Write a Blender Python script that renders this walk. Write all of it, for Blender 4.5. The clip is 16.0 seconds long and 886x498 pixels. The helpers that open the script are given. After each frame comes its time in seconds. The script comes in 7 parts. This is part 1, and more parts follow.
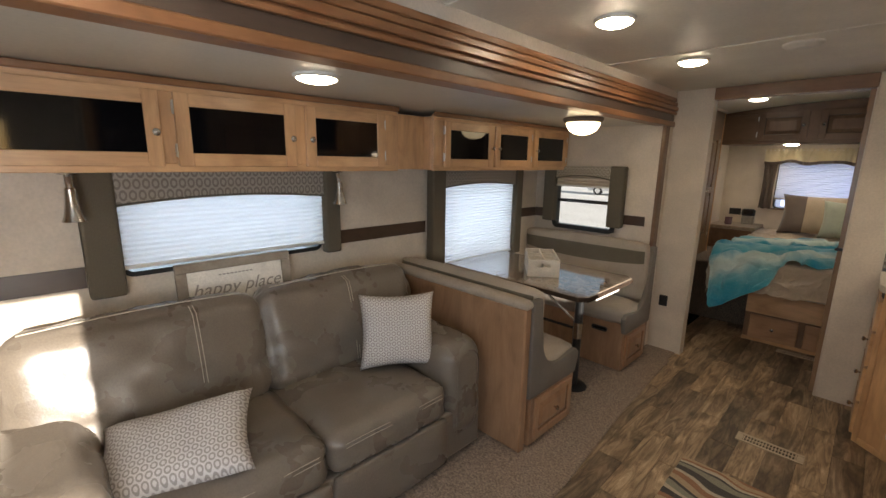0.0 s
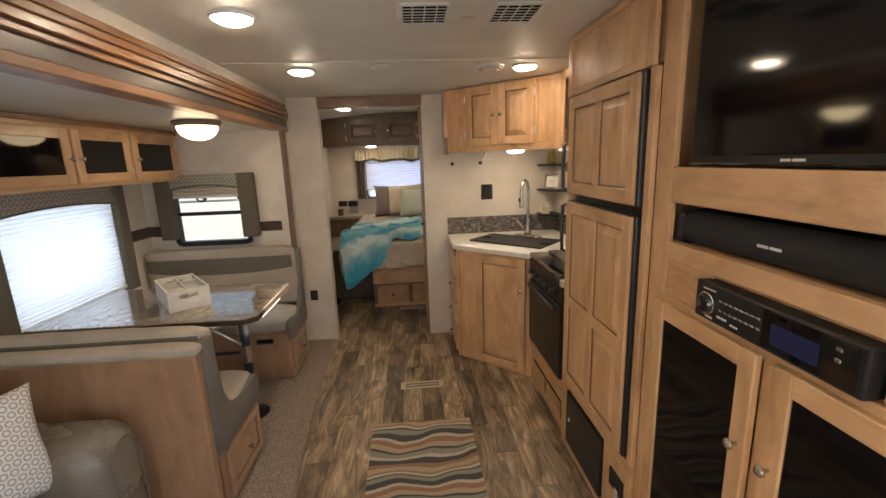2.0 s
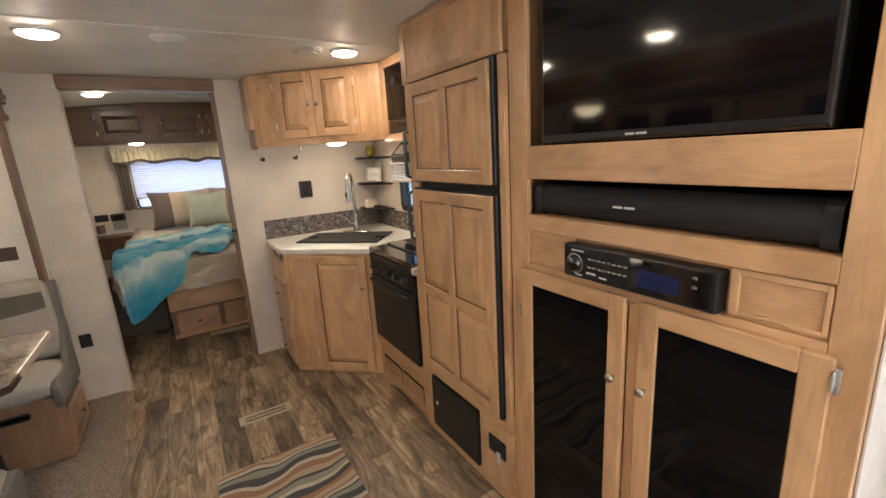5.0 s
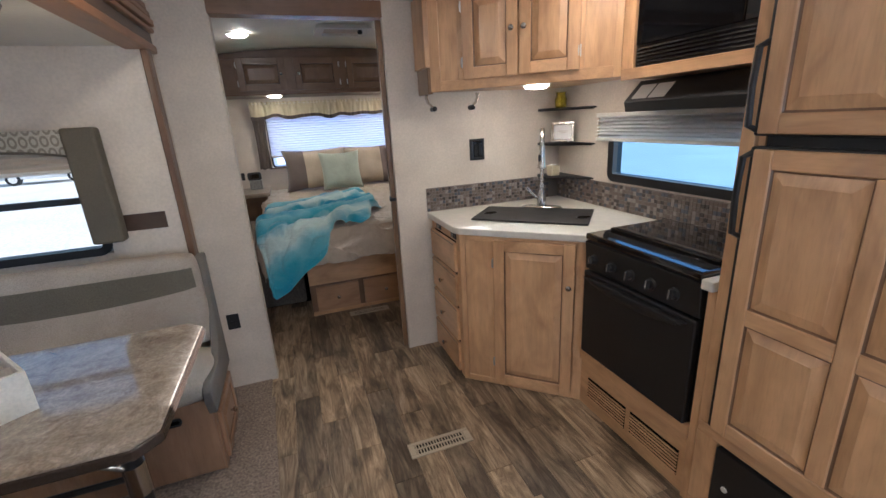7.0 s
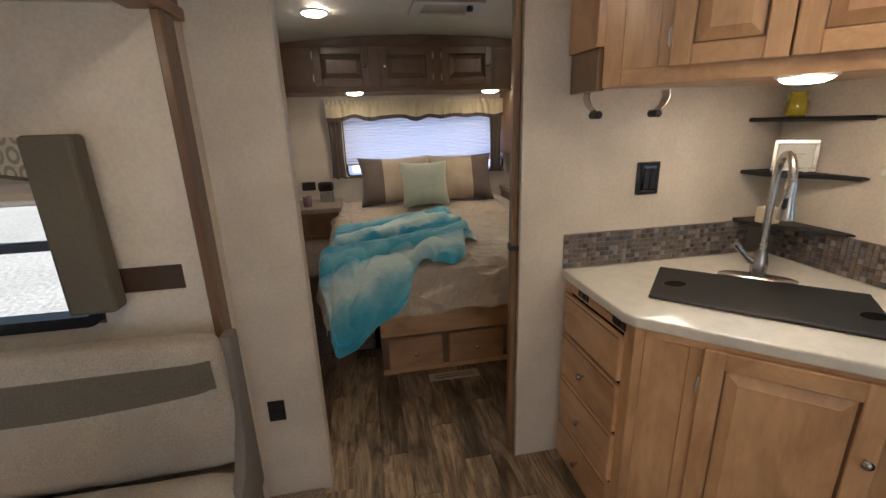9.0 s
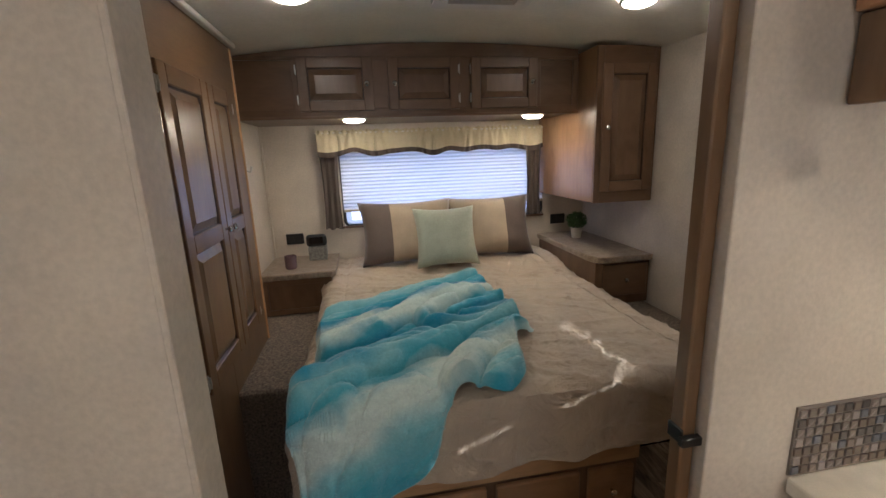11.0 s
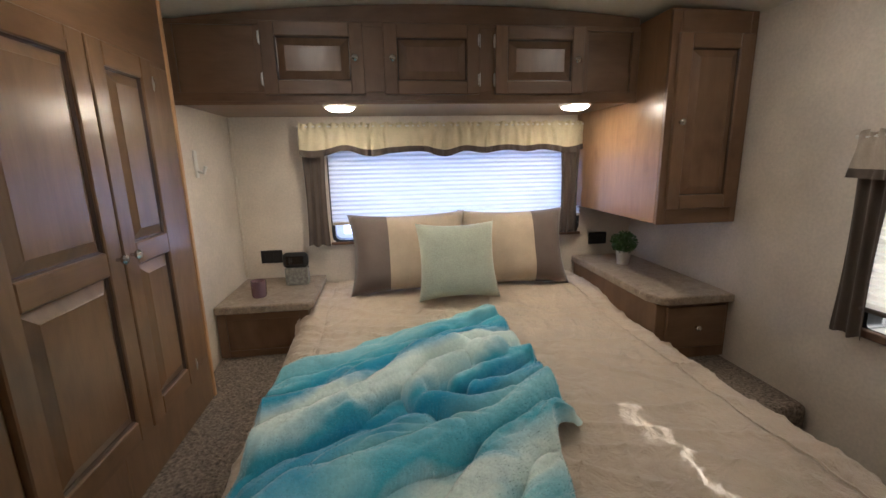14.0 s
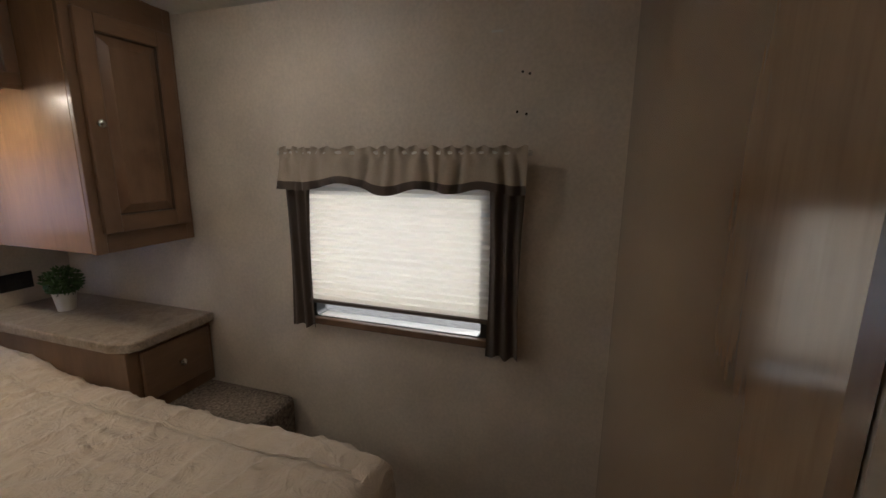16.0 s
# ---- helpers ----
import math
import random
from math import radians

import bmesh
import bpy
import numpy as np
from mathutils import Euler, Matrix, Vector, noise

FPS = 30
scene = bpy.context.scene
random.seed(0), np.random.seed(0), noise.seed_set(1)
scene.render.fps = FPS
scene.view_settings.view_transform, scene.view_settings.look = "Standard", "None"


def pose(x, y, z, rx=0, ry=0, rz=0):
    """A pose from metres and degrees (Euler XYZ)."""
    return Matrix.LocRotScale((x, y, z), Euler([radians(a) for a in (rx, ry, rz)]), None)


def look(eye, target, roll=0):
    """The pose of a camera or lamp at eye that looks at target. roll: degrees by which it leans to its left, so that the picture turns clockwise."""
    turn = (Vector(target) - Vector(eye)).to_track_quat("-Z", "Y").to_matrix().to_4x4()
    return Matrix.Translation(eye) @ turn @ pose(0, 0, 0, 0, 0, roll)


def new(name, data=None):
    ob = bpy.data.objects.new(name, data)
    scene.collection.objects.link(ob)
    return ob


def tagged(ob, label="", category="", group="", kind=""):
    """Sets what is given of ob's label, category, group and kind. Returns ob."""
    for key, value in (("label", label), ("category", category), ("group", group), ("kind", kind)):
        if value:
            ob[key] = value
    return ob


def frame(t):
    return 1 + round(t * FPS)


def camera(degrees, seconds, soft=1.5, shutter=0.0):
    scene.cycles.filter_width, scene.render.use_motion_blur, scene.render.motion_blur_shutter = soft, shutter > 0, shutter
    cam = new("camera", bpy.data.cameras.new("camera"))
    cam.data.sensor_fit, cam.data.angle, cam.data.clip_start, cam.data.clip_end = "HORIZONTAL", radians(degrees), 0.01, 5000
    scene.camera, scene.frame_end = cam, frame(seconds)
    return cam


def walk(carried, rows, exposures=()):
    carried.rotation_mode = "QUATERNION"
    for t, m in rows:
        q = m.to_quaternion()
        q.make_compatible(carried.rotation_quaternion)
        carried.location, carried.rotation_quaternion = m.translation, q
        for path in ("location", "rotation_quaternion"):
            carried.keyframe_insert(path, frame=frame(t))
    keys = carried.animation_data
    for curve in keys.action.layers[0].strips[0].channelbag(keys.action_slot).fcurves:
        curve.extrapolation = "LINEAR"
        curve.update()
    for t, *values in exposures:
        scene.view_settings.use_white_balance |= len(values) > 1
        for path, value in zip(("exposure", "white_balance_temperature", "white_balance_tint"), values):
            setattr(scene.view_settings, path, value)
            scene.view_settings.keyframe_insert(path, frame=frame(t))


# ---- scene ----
cam = camera(92.8, 16.0)
PATH = [
    (0, (0.095, 0.047, 1.506), (-1.304, 1.417, 1.099), 0.9),
    (0.5, (0.055, 0.161, 1.523), (-1.008, 1.805, 1.118), -0.4),
    (1, (-0.031, 0.138, 1.511), (-0.642, 2.0, 1.116), -1.2),
    (1.5, (-0.15, 0.072, 1.53), (-0.306, 2.018, 1.094), -2.1),
    (2, (-0.119, 0.075, 1.531), (0.019, 2.027, 1.117), -2.0),
    (2.5, (-0.176, 0.102, 1.539), (0.262, 2.011, 1.136), -2.6),
    (3, (-0.281, 0.116, 1.525), (0.354, 1.967, 1.112), -2.2),
    (3.5, (-0.324, 0.102, 1.512), (0.462, 1.893, 1.093), -1.8),
    (3.7, (-0.336, 0.096, 1.511), (0.504, 1.86, 1.086), -1.7),
    (5.8, (-0.327, 0.54, 1.469), (0.713, 2.181, 0.995), -3.9),
    (6, (-0.365, 0.646, 1.464), (0.627, 2.311, 0.971), -4.1),
    (6.5, (-0.528, 0.921, 1.467), (0.295, 2.663, 0.929), -4.0),
    (7, (-0.575, 1.217, 1.442), (0.05, 3.023, 0.853), -3.2),
    (7.5, (-0.56, 1.452, 1.464), (-0.065, 3.299, 0.876), -2.3),
    (8, (-0.597, 1.684, 1.472), (-0.195, 3.552, 0.881), -2.1),
    (8.5, (-0.638, 1.889, 1.495), (-0.278, 3.768, 0.913), -2.0),
    (9, (-0.586, 2.135, 1.484), (-0.247, 4.022, 0.914), -1.8),
    (9.5, (-0.541, 2.333, 1.489), (-0.213, 4.232, 0.954), -1.7),
    (10, (-0.555, 2.585, 1.506), (-0.232, 4.497, 1.015), -2.3),
    (10.2, (-0.566, 2.687, 1.528), (-0.246, 4.603, 1.052), -2.5),
    (12.3, (-0.554, 3.54, 1.504), (-0.211, 5.468, 1.098), -1.2),
    (12.5, (-0.562, 3.565, 1.513), (-0.283, 5.505, 1.115), -1.4),
    (13, (-0.553, 3.585, 1.518), (-0.554, 5.546, 1.126), -1.3),
    (13.5, (-0.479, 3.643, 1.519), (-0.451, 5.605, 1.13), -1.7),
    (14, (-0.421, 3.695, 1.503), (-0.166, 5.634, 1.083), -1.2),
    (14.5, (-0.407, 3.767, 1.505), (0.144, 5.633, 1.043), -1.4),
    (15, (-0.425, 3.831, 1.507), (0.5, 5.534, 1.013), -1.7),
    (15.5, (-0.295, 3.829, 1.484), (1.21, 5.05, 0.989), 0.5),
    (16, (-0.2, 3.848, 1.515), (1.659, 4.465, 1.11), 0.4),
]
EXPOSURES = [  # seconds, stops, kelvin, tint
    (0.0, 1.46, 6900, 10), (0.5, 1.74, 7900, 10), (1.0, 1.81, 7700, 10), (1.5, 1.86, 7700, 10), (2.0, 1.86, 6900, 10), (2.5, 1.86, 5800, 10), (3.0, 1.84, 5400, 10), (3.5, 1.76, 5150, 10),
    (6.0, 2.26, 7000, 10), (6.5, 2.26, 5700, 10), (7.0, 1.96, 5400, 10), (7.5, 1.71, 5400, 10), (8.0, 1.66, 5800, 10), (9.0, 1.60, 6300, 10), (10.0, 1.74, 5950, 10), (12.5, 1.78, 6200, 10), (13.5, 2.07, 5950, 10), (14.0, 2.08, 6050, 10), (14.5, 1.75, 6350, 10), (15.0, 1.71, 6050, 10), (15.5, 1.54, 6400, 10), (16.0, 1.54, 6100, 10)]
walk(cam, [(t, look(eye, target, roll)) for t, eye, target, roll in PATH], EXPOSURES)

# ---- light: a low sun on the door side, sky, and the lamps of the place ----
SUN_DIR = Vector((1.0, -0.05, 0.249)).normalized()      # towards the sun
world = bpy.data.worlds.new("sky")
scene.world = world
world.use_nodes = True
wn, wl = world.node_tree.nodes, world.node_tree.links
sky = wn.new("ShaderNodeTexSky")
sky.sky_type, sky.sun_disc = "NISHITA", False
sky.sun_elevation = math.asin(SUN_DIR.z)
sky.sun_rotation = math.atan2(SUN_DIR.x, SUN_DIR.y)
wl.new(sky.outputs[0], wn["Background"].inputs[0])
wn["Background"].inputs[1].default_value = 0.05
sun = new("sun", bpy.data.lights.new("sun", "SUN"))
sun.data.energy, sun.data.angle, sun.data.color = 5.0, radians(0.5), (1.0, 0.95, 0.87)
sun.matrix_world = look(SUN_DIR * 20, (0, 0, 0))
LAMP = 24.0      # brightness of the round ceiling lamps
WALL_R, WALL_BACK, CEIL, SLIDE_X, SLIDE_END, SLIDE_CEIL = 1.12, 6.2, 2.05, -2.15, 3.46, 1.80
PART_Y = 3.654


def window_light(name, m, w, h, watts, colour=(0.66, 0.80, 1.0)):
    """Daylight of the sky in the opening of a window."""
    lamp = new(name, bpy.data.lights.new(name, "AREA"))
    lamp.data.shape, lamp.data.size, lamp.data.size_y = "RECTANGLE", w, h
    lamp.data.energy, lamp.data.color = watts, colour
    lamp.matrix_world = m
    return lamp


window_light("sky_light_sofa_window", look((-2.30, 0.77, 1.22), (0, 0.77, 1.0)), 0.9, 0.4, 1.35, (0.60, 0.77, 1.0))
window_light("sky_light_dinette_window", look((-2.30, 2.61, 1.05), (0, 2.61, 0.9)), 0.8, 0.55, 2.0, (0.62, 0.77, 1.0))
window_light("sky_light_bed_window", look((0.01, 6.34, 1.28), (0.01, 0, 1.0)), 1.4, 0.45, 1.8, (0.66, 0.74, 1.0))
window_light("sky_light_side_window", look((1.26, 4.45, 1.18), (-2, 4.45, 0.9)), 0.6, 0.45, 0.95)
window_light("sky_light_entry", look((1.28, -0.33, 1.0), (-2, -0.1, 0.9)), 0.5, 1.7, 2.6)
window_light("sky_light_rear_side", look((1.26, -1.02, 1.25), (-2, -0.4, 0.9)), 0.5, 0.75, 5.2)
# added fill from behind the camera, through an unseen rear window
window_light("fill_light_rear", look((-0.2, -1.34, 1.2), (-0.2, 3, 1.0)), 1.2, 0.6, 3.58)


# ---- materials ----
def mat(name, colour, rough=0.6, metal=0.0):
    m = bpy.data.materials.new(name)
    m.use_nodes = True
    b = m.node_tree.nodes["Principled BSDF"]
    b.inputs["Base Color"].default_value = (*colour, 1)
    b.inputs["Roughness"].default_value = rough
    b.inputs["Metallic"].default_value = metal
    return m


def node(m, kind, **kw):
    n = m.node_tree.nodes.new(kind)
    for k, v in kw.items():
        n.inputs[k.replace("_", " ")].default_value = v
    return n


def link(m, a, b):
    m.node_tree.links.new(a, b)


def coords(m, scale=(1, 1, 1), shift=True, world_axes=False):
    """Coordinates in metres along the object's or the world's axes, scaled, moved by a chance amount for each object."""
    tc = node(m, "ShaderNodeNewGeometry" if world_axes else "ShaderNodeTexCoord")
    mp = node(m, "ShaderNodeMapping")
    mp.inputs["Scale"].default_value = scale
    link(m, tc.outputs["Position" if world_axes else "Object"], mp.inputs["Vector"])
    if shift:
        info = node(m, "ShaderNodeObjectInfo")
        mul = m.node_tree.nodes.new("ShaderNodeMath")
        mul.operation = "MULTIPLY"
        mul.inputs[1].default_value = 37.0
        link(m, info.outputs["Random"], mul.inputs[0])
        link(m, mul.outputs[0], mp.inputs["Location"])
    return mp.outputs[0]


def ramp(m, fac, stops):
    r = m.node_tree.nodes.new("ShaderNodeValToRGB")
    while len(r.color_ramp.elements) < len(stops):
        r.color_ramp.elements.new(0.5)
    for e, (p, c) in zip(r.color_ramp.elements, stops):
        e.position, e.color = p, (*c, 1)
    link(m, fac, r.inputs[0])
    return r.outputs[0]


def noise_tex(m, vec, scale, detail=4.0, rough=0.55, dist=0.0):
    n = node(m, "ShaderNodeTexNoise", Scale=scale, Detail=detail, Roughness=rough, Distortion=dist)
    link(m, vec, n.inputs["Vector"])
    return n.outputs[0]


def mix(m, fac, a, b, mode="MIX"):
    n = m.node_tree.nodes.new("ShaderNodeMix")
    n.data_type, n.blend_type = "RGBA", mode
    for sock, v in ((n.inputs[0], fac), (n.inputs[6], a), (n.inputs[7], b)):
        if isinstance(v, tuple):
            sock.default_value = (*v, 1)
        elif isinstance(v, float):
            sock.default_value = v
        else:
            link(m, v, sock)
    return n.outputs[2]


def bump(m, height, strength=0.3, dist=0.002, chain=None):
    n = node(m, "ShaderNodeBump", Strength=strength, Distance=dist)
    link(m, height, n.inputs["Height"])
    if chain:
        link(m, chain, n.inputs["Normal"])
    link(m, n.outputs[0], m.node_tree.nodes["Principled BSDF"].inputs["Normal"])
    return n.outputs[0]


def base(m, sock, slot="Base Color"):
    link(m, sock, m.node_tree.nodes["Principled BSDF"].inputs[slot])


def rough_from(m, fac, lo, hi):
    r = node(m, "ShaderNodeMapRange")
    r.inputs[3].default_value, r.inputs[4].default_value = lo, hi
    link(m, fac, r.inputs[0])
    base(m, r.outputs[0], "Roughness")


def scaled(a, k):
    return tuple(min(1.0, c * k) for c in a)


def wood(name, axis, colour, rough=0.38):
    """Stained maple: long soft streaks along one axis, with broad blotches."""
    m = mat(name, colour, rough)
    s = [26.0, 26.0, 26.0]
    s["xyz".index(axis)] = 2.6
    v = coords(m, tuple(s), True, True)
    streak = noise_tex(m, v, 1.0, 6.0, 0.66, 0.8)
    c = ramp(m, streak, [(0.25, scaled(colour, 0.85)), (0.5, colour), (0.76, scaled(colour, 1.12))])
    s3 = [150.0, 150.0, 150.0]
    s3["xyz".index(axis)] = 16.0
    pore = noise_tex(m, coords(m, tuple(s3), True, True), 1.0, 2.0)
    c = mix(m, 1.0, c, ramp(m, pore, [(0.30, (0.93, 0.92, 0.91)), (0.48, (1.0, 1.0, 1.0))]), "MULTIPLY")
    s2 = [7.0, 7.0, 7.0]
    s2["xyz".index(axis)] = 3.2
    blot = noise_tex(m, coords(m, tuple(s2), True, True), 1.0, 3.0, 0.55, 0.8)
    tone = ramp(m, blot, [(0.28, (0.72, 0.68, 0.64)), (0.48, (0.98, 0.97, 0.96)), (0.70, (1.16, 1.18, 1.20))])
    base(m, mix(m, 1.0, c, tone, "MULTIPLY"))
    rough_from(m, blot, rough - 0.02, rough + 0.06)
    bump(m, streak, 0.10, 0.001)
    b = m.node_tree.nodes["Principled BSDF"]       # satin varnish
    b.inputs["Coat Weight"].default_value, b.inputs["Coat Roughness"].default_value = 0.5, 0.22
    return m


MAPLE = (0.61, 0.362, 0.184)
wood_x, wood_y, wood_z = (wood("maple_" + a, a, MAPLE) for a in "xyz")
BEAM = (0.27, 0.125, 0.056)
beam_wood = wood("beam_wood", "y", BEAM, 0.35)
beam_wood.node_tree.nodes["Principled BSDF"].inputs["Coat Weight"].default_value = 0.12
beam_dark = wood("beam_dark_inlay", "y", (0.075, 0.048, 0.034), 0.45)
header_wood = wood("header_wood", "x", (0.20, 0.105, 0.055), 0.42)
trim_wood = wood("trim_wood", "z", (0.15, 0.08, 0.044), 0.45)
# bedroom maple: the dimness of the room is put into these darker colours
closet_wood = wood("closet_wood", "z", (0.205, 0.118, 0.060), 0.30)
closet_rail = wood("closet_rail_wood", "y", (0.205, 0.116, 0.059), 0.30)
bedcab_dim_x, bedcab_dim_z = wood("bed_cabinet_dim_x", "x", (0.165, 0.093, 0.051), 0.37), wood("bed_cabinet_dim_z", "z", (0.17, 0.096, 0.053), 0.37)
bed_drawer_wood = wood("bed_drawer_wood", "x", (0.40, 0.225, 0.118), 0.36)
for m in (bedcab_dim_x, bedcab_dim_z):
    m.node_tree.nodes["Principled BSDF"].inputs["Coat Weight"].default_value = 0.22
# lamplight on the cupboard's side is put into a lighter wood colour
cupboard_lit_side = wood("cupboard_lit_side_wood", "z", (0.25, 0.137, 0.066), 0.34)
panel_wood = wood("panel_back_wood", "z", (0.325, 0.188, 0.107), 0.32)
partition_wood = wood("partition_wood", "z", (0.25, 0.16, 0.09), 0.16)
partition_wood.node_tree.nodes["Principled BSDF"].inputs["Coat Roughness"].default_value = 0.10
glaze = wood("dark_glazed_groove", "z", (0.20, 0.108, 0.056), 0.4)
glaze_dark = wood("dark_glazed_groove_bedroom", "z", (0.060, 0.032, 0.018), 0.4)


def mottled(name, colour, rough, fine, coarse, spread=0.14, bumpy=0.25, depth=0.002, shift=False):
    """A plain surface with grain at a fine and a coarse scale."""
    m = mat(name, colour, rough)
    v = coords(m, (1, 1, 1), shift)
    a, b = noise_tex(m, v, fine, 3.0), noise_tex(m, v, coarse, 3.0)
    ca = ramp(m, a, [(0.3, scaled(colour, 1 - spread)), (0.7, scaled(colour, 1 + spread))])
    cb = ramp(m, b, [(0.3, (0.9, 0.9, 0.9)), (0.7, (1.06, 1.06, 1.06))])
    base(m, mix(m, 1.0, ca, cb, "MULTIPLY"))
    bump(m, a, bumpy, depth)
    rough_from(m, b, max(rough - 0.06, 0.05), min(rough + 0.08, 1.0))
    return m


wallpaper = mottled("cream_wallpaper", (0.625, 0.550, 0.462), 0.5, 90.0, 5.0, 0.07, 0.25)
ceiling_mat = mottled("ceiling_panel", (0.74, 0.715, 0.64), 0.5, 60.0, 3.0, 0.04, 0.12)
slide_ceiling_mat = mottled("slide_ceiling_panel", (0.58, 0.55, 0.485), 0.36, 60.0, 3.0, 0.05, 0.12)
carpet_mat = mottled("carpet", (0.29, 0.225, 0.18), 0.95, 95.0, 22.0, 0.42, 1.0, 0.010)
dark_carpet = mottled("platform_carpet", (0.20, 0.16, 0.125), 0.95, 95.0, 22.0, 0.6, 1.0, 0.010)
leather = mottled("taupe_leather", (0.152, 0.126, 0.102), 0.27, 160.0, 5.0, 0.12, 0.3, 0.0015)
lb = leather.node_tree.nodes["Principled BSDF"].inputs["Normal"].links[0].from_socket
crease = noise_tex(leather, coords(leather, (1, 1, 1), False), 6.0, 3.0, 0.5, 0.5)
bump(leather, crease, 0.30, 0.012, lb)
stitch_mat = mat("pale_stitching", (0.48, 0.43, 0.36), 0.8)
seat_fabric = mottled("beige_seat_fabric", (0.36, 0.305, 0.25), 0.9, 260.0, 7.0, 0.22, 0.5, 0.002)
side_fabric = mottled("grey_side_fabric", (0.15, 0.132, 0.112), 0.75, 260.0, 7.0, 0.16, 0.4, 0.002)
curtain_mat = mottled("olive_curtain_board", (0.115, 0.098, 0.072), 0.9, 260.0, 5.0, 0.14, 0.4, 0.0015)
stripe_mat = wood("wall_stripe_film", "y", (0.060, 0.034, 0.022), 0.38)
counter_mat = mottled("cream_counter", (0.72, 0.68, 0.60), 0.30, 300.0, 20.0, 0.05, 0.03)
black_plastic = mottled("black_plastic", (0.012, 0.012, 0.013), 0.38, 220.0, 9.0, 0.2, 0.1, 0.0008)
black_gloss = mat("black_enamel", (0.006, 0.006, 0.007), 0.06)
black_gloss.node_tree.nodes["Principled BSDF"].inputs["IOR"].default_value = 1.75
black_gloss.node_tree.nodes["Principled BSDF"].inputs["Coat Weight"].default_value = 1.0
matt_black = mottled("matt_black_composite", (0.018, 0.017, 0.017), 0.55, 260.0, 12.0, 0.25, 0.15, 0.001)
dark_glass = mat("dark_glass", (0.004, 0.004, 0.005), 0.06)
dark_glass.node_tree.nodes["Principled BSDF"].inputs["Specular IOR Level"].default_value = 0.28
screen_mat = mat("screen_glass", (0.003, 0.003, 0.005), 0.07)
steel = mottled("brushed_nickel", (0.56, 0.54, 0.51), 0.24, 200.0, 15.0, 0.06, 0.03)
steel.node_tree.nodes["Principled BSDF"].inputs["Metallic"].default_value = 1.0
hinge_metal = mat("plated_hinge", (0.66, 0.65, 0.62), 0.36, 1.0)
chrome = mat("chrome", (0.72, 0.72, 0.72), 0.12, 1.0)
white_plastic = mottled("white_plastic", (0.68, 0.66, 0.61), 0.42, 120.0, 6.0, 0.03, 0.05)
beige_metal = mottled("beige_metal", (0.46, 0.38, 0.28), 0.45, 150.0, 10.0, 0.08, 0.08)
# near-black that paints the shade inside gaps, recesses, holes and joints
gap_shade = mat("gap_shade_black", (0.008, 0.007, 0.006), 0.9)
gap_shade.node_tree.nodes["Principled BSDF"].inputs["Specular IOR Level"].default_value = 0.05
knob_grey = mottled("black_knob", (0.022, 0.022, 0.023), 0.35, 220.0, 9.0, 0.2, 0.1, 0.0008)
white_wood = mottled("whitewashed_wood", (0.80, 0.77, 0.72), 0.7, 120.0, 14.0, 0.10, 0.4)
vehicle_white = mat("vehicle_white", (0.75, 0.75, 0.76), 0.3)
rubber = mat("black_rubber", (0.015, 0.015, 0.016), 0.6)


def stone_laminate(name, tones, rough=0.26):
    m = mat(name, tones[1], rough)
    v = coords(m, (1, 1, 1), False)
    big, fine = noise_tex(m, v, 16.0, 6.0, 0.65, 1.4), noise_tex(m, v, 140.0, 3.0)
    c = ramp(m, big, [(0.3, tones[0]), (0.5, tones[1]), (0.72, tones[2])])
    g = ramp(m, fine, [(0.3, (0.72, 0.72, 0.72)), (0.7, (1.12, 1.1, 1.08))])
    base(m, mix(m, 1.0, c, g, "MULTIPLY"))
    rough_from(m, big, rough - 0.05, rough + 0.08)
    return m


table_top_mat = stone_laminate("table_laminate", [(0.19, 0.145, 0.11), (0.30, 0.245, 0.195), (0.42, 0.36, 0.30)], 0.10)
table_top_mat.node_tree.nodes["Principled BSDF"].inputs["Coat Weight"].default_value = 1.0
table_top_mat.node_tree.nodes["Principled BSDF"].inputs["Coat Roughness"].default_value = 0.06
stand_top_mat = stone_laminate("nightstand_laminate", [(0.20, 0.15, 0.11), (0.31, 0.25, 0.19), (0.40, 0.34, 0.28)], 0.35)


def plank_material():
    """Weathered oak vinyl: each plank with its own tone, streaks and dark worn knots."""
    m = mat("oak_vinyl_plank", (0.2, 0.14, 0.09), 0.42)
    v = coords(m, (20.0, 2.6, 20.0))
    streak = noise_tex(m, v, 1.0, 8.0, 0.72, 1.9)
    c = ramp(m, streak, [(0.26, (0.055, 0.038, 0.026)), (0.42, (0.17, 0.122, 0.080)), (0.55, (0.33, 0.25, 0.168)), (0.68, (0.50, 0.405, 0.295)), (0.82, (0.62, 0.52, 0.40))])
    patch = noise_tex(m, coords(m, (7.0, 2.6, 7.0)), 1.0, 4.0, 0.6, 0.8)
    worn = ramp(m, patch, [(0.34, (0.42, 0.39, 0.36)), (0.52, (1.0, 0.98, 0.96)), (0.72, (1.30, 1.27, 1.24))])
    info = node(m, "ShaderNodeObjectInfo")
    tone = ramp(m, info.outputs["Random"], [(0.0, (0.62, 0.60, 0.60)), (0.4, (0.95, 0.92, 0.88)), (1.0, (1.30, 1.24, 1.15))])
    base(m, mix(m, 1.0, mix(m, 1.0, c, worn, "MULTIPLY"), tone, "MULTIPLY"))
    rough_from(m, streak, 0.36, 0.52)
    bump(m, streak, 0.25, 0.0015)
    return m


plank_mat = plank_material()


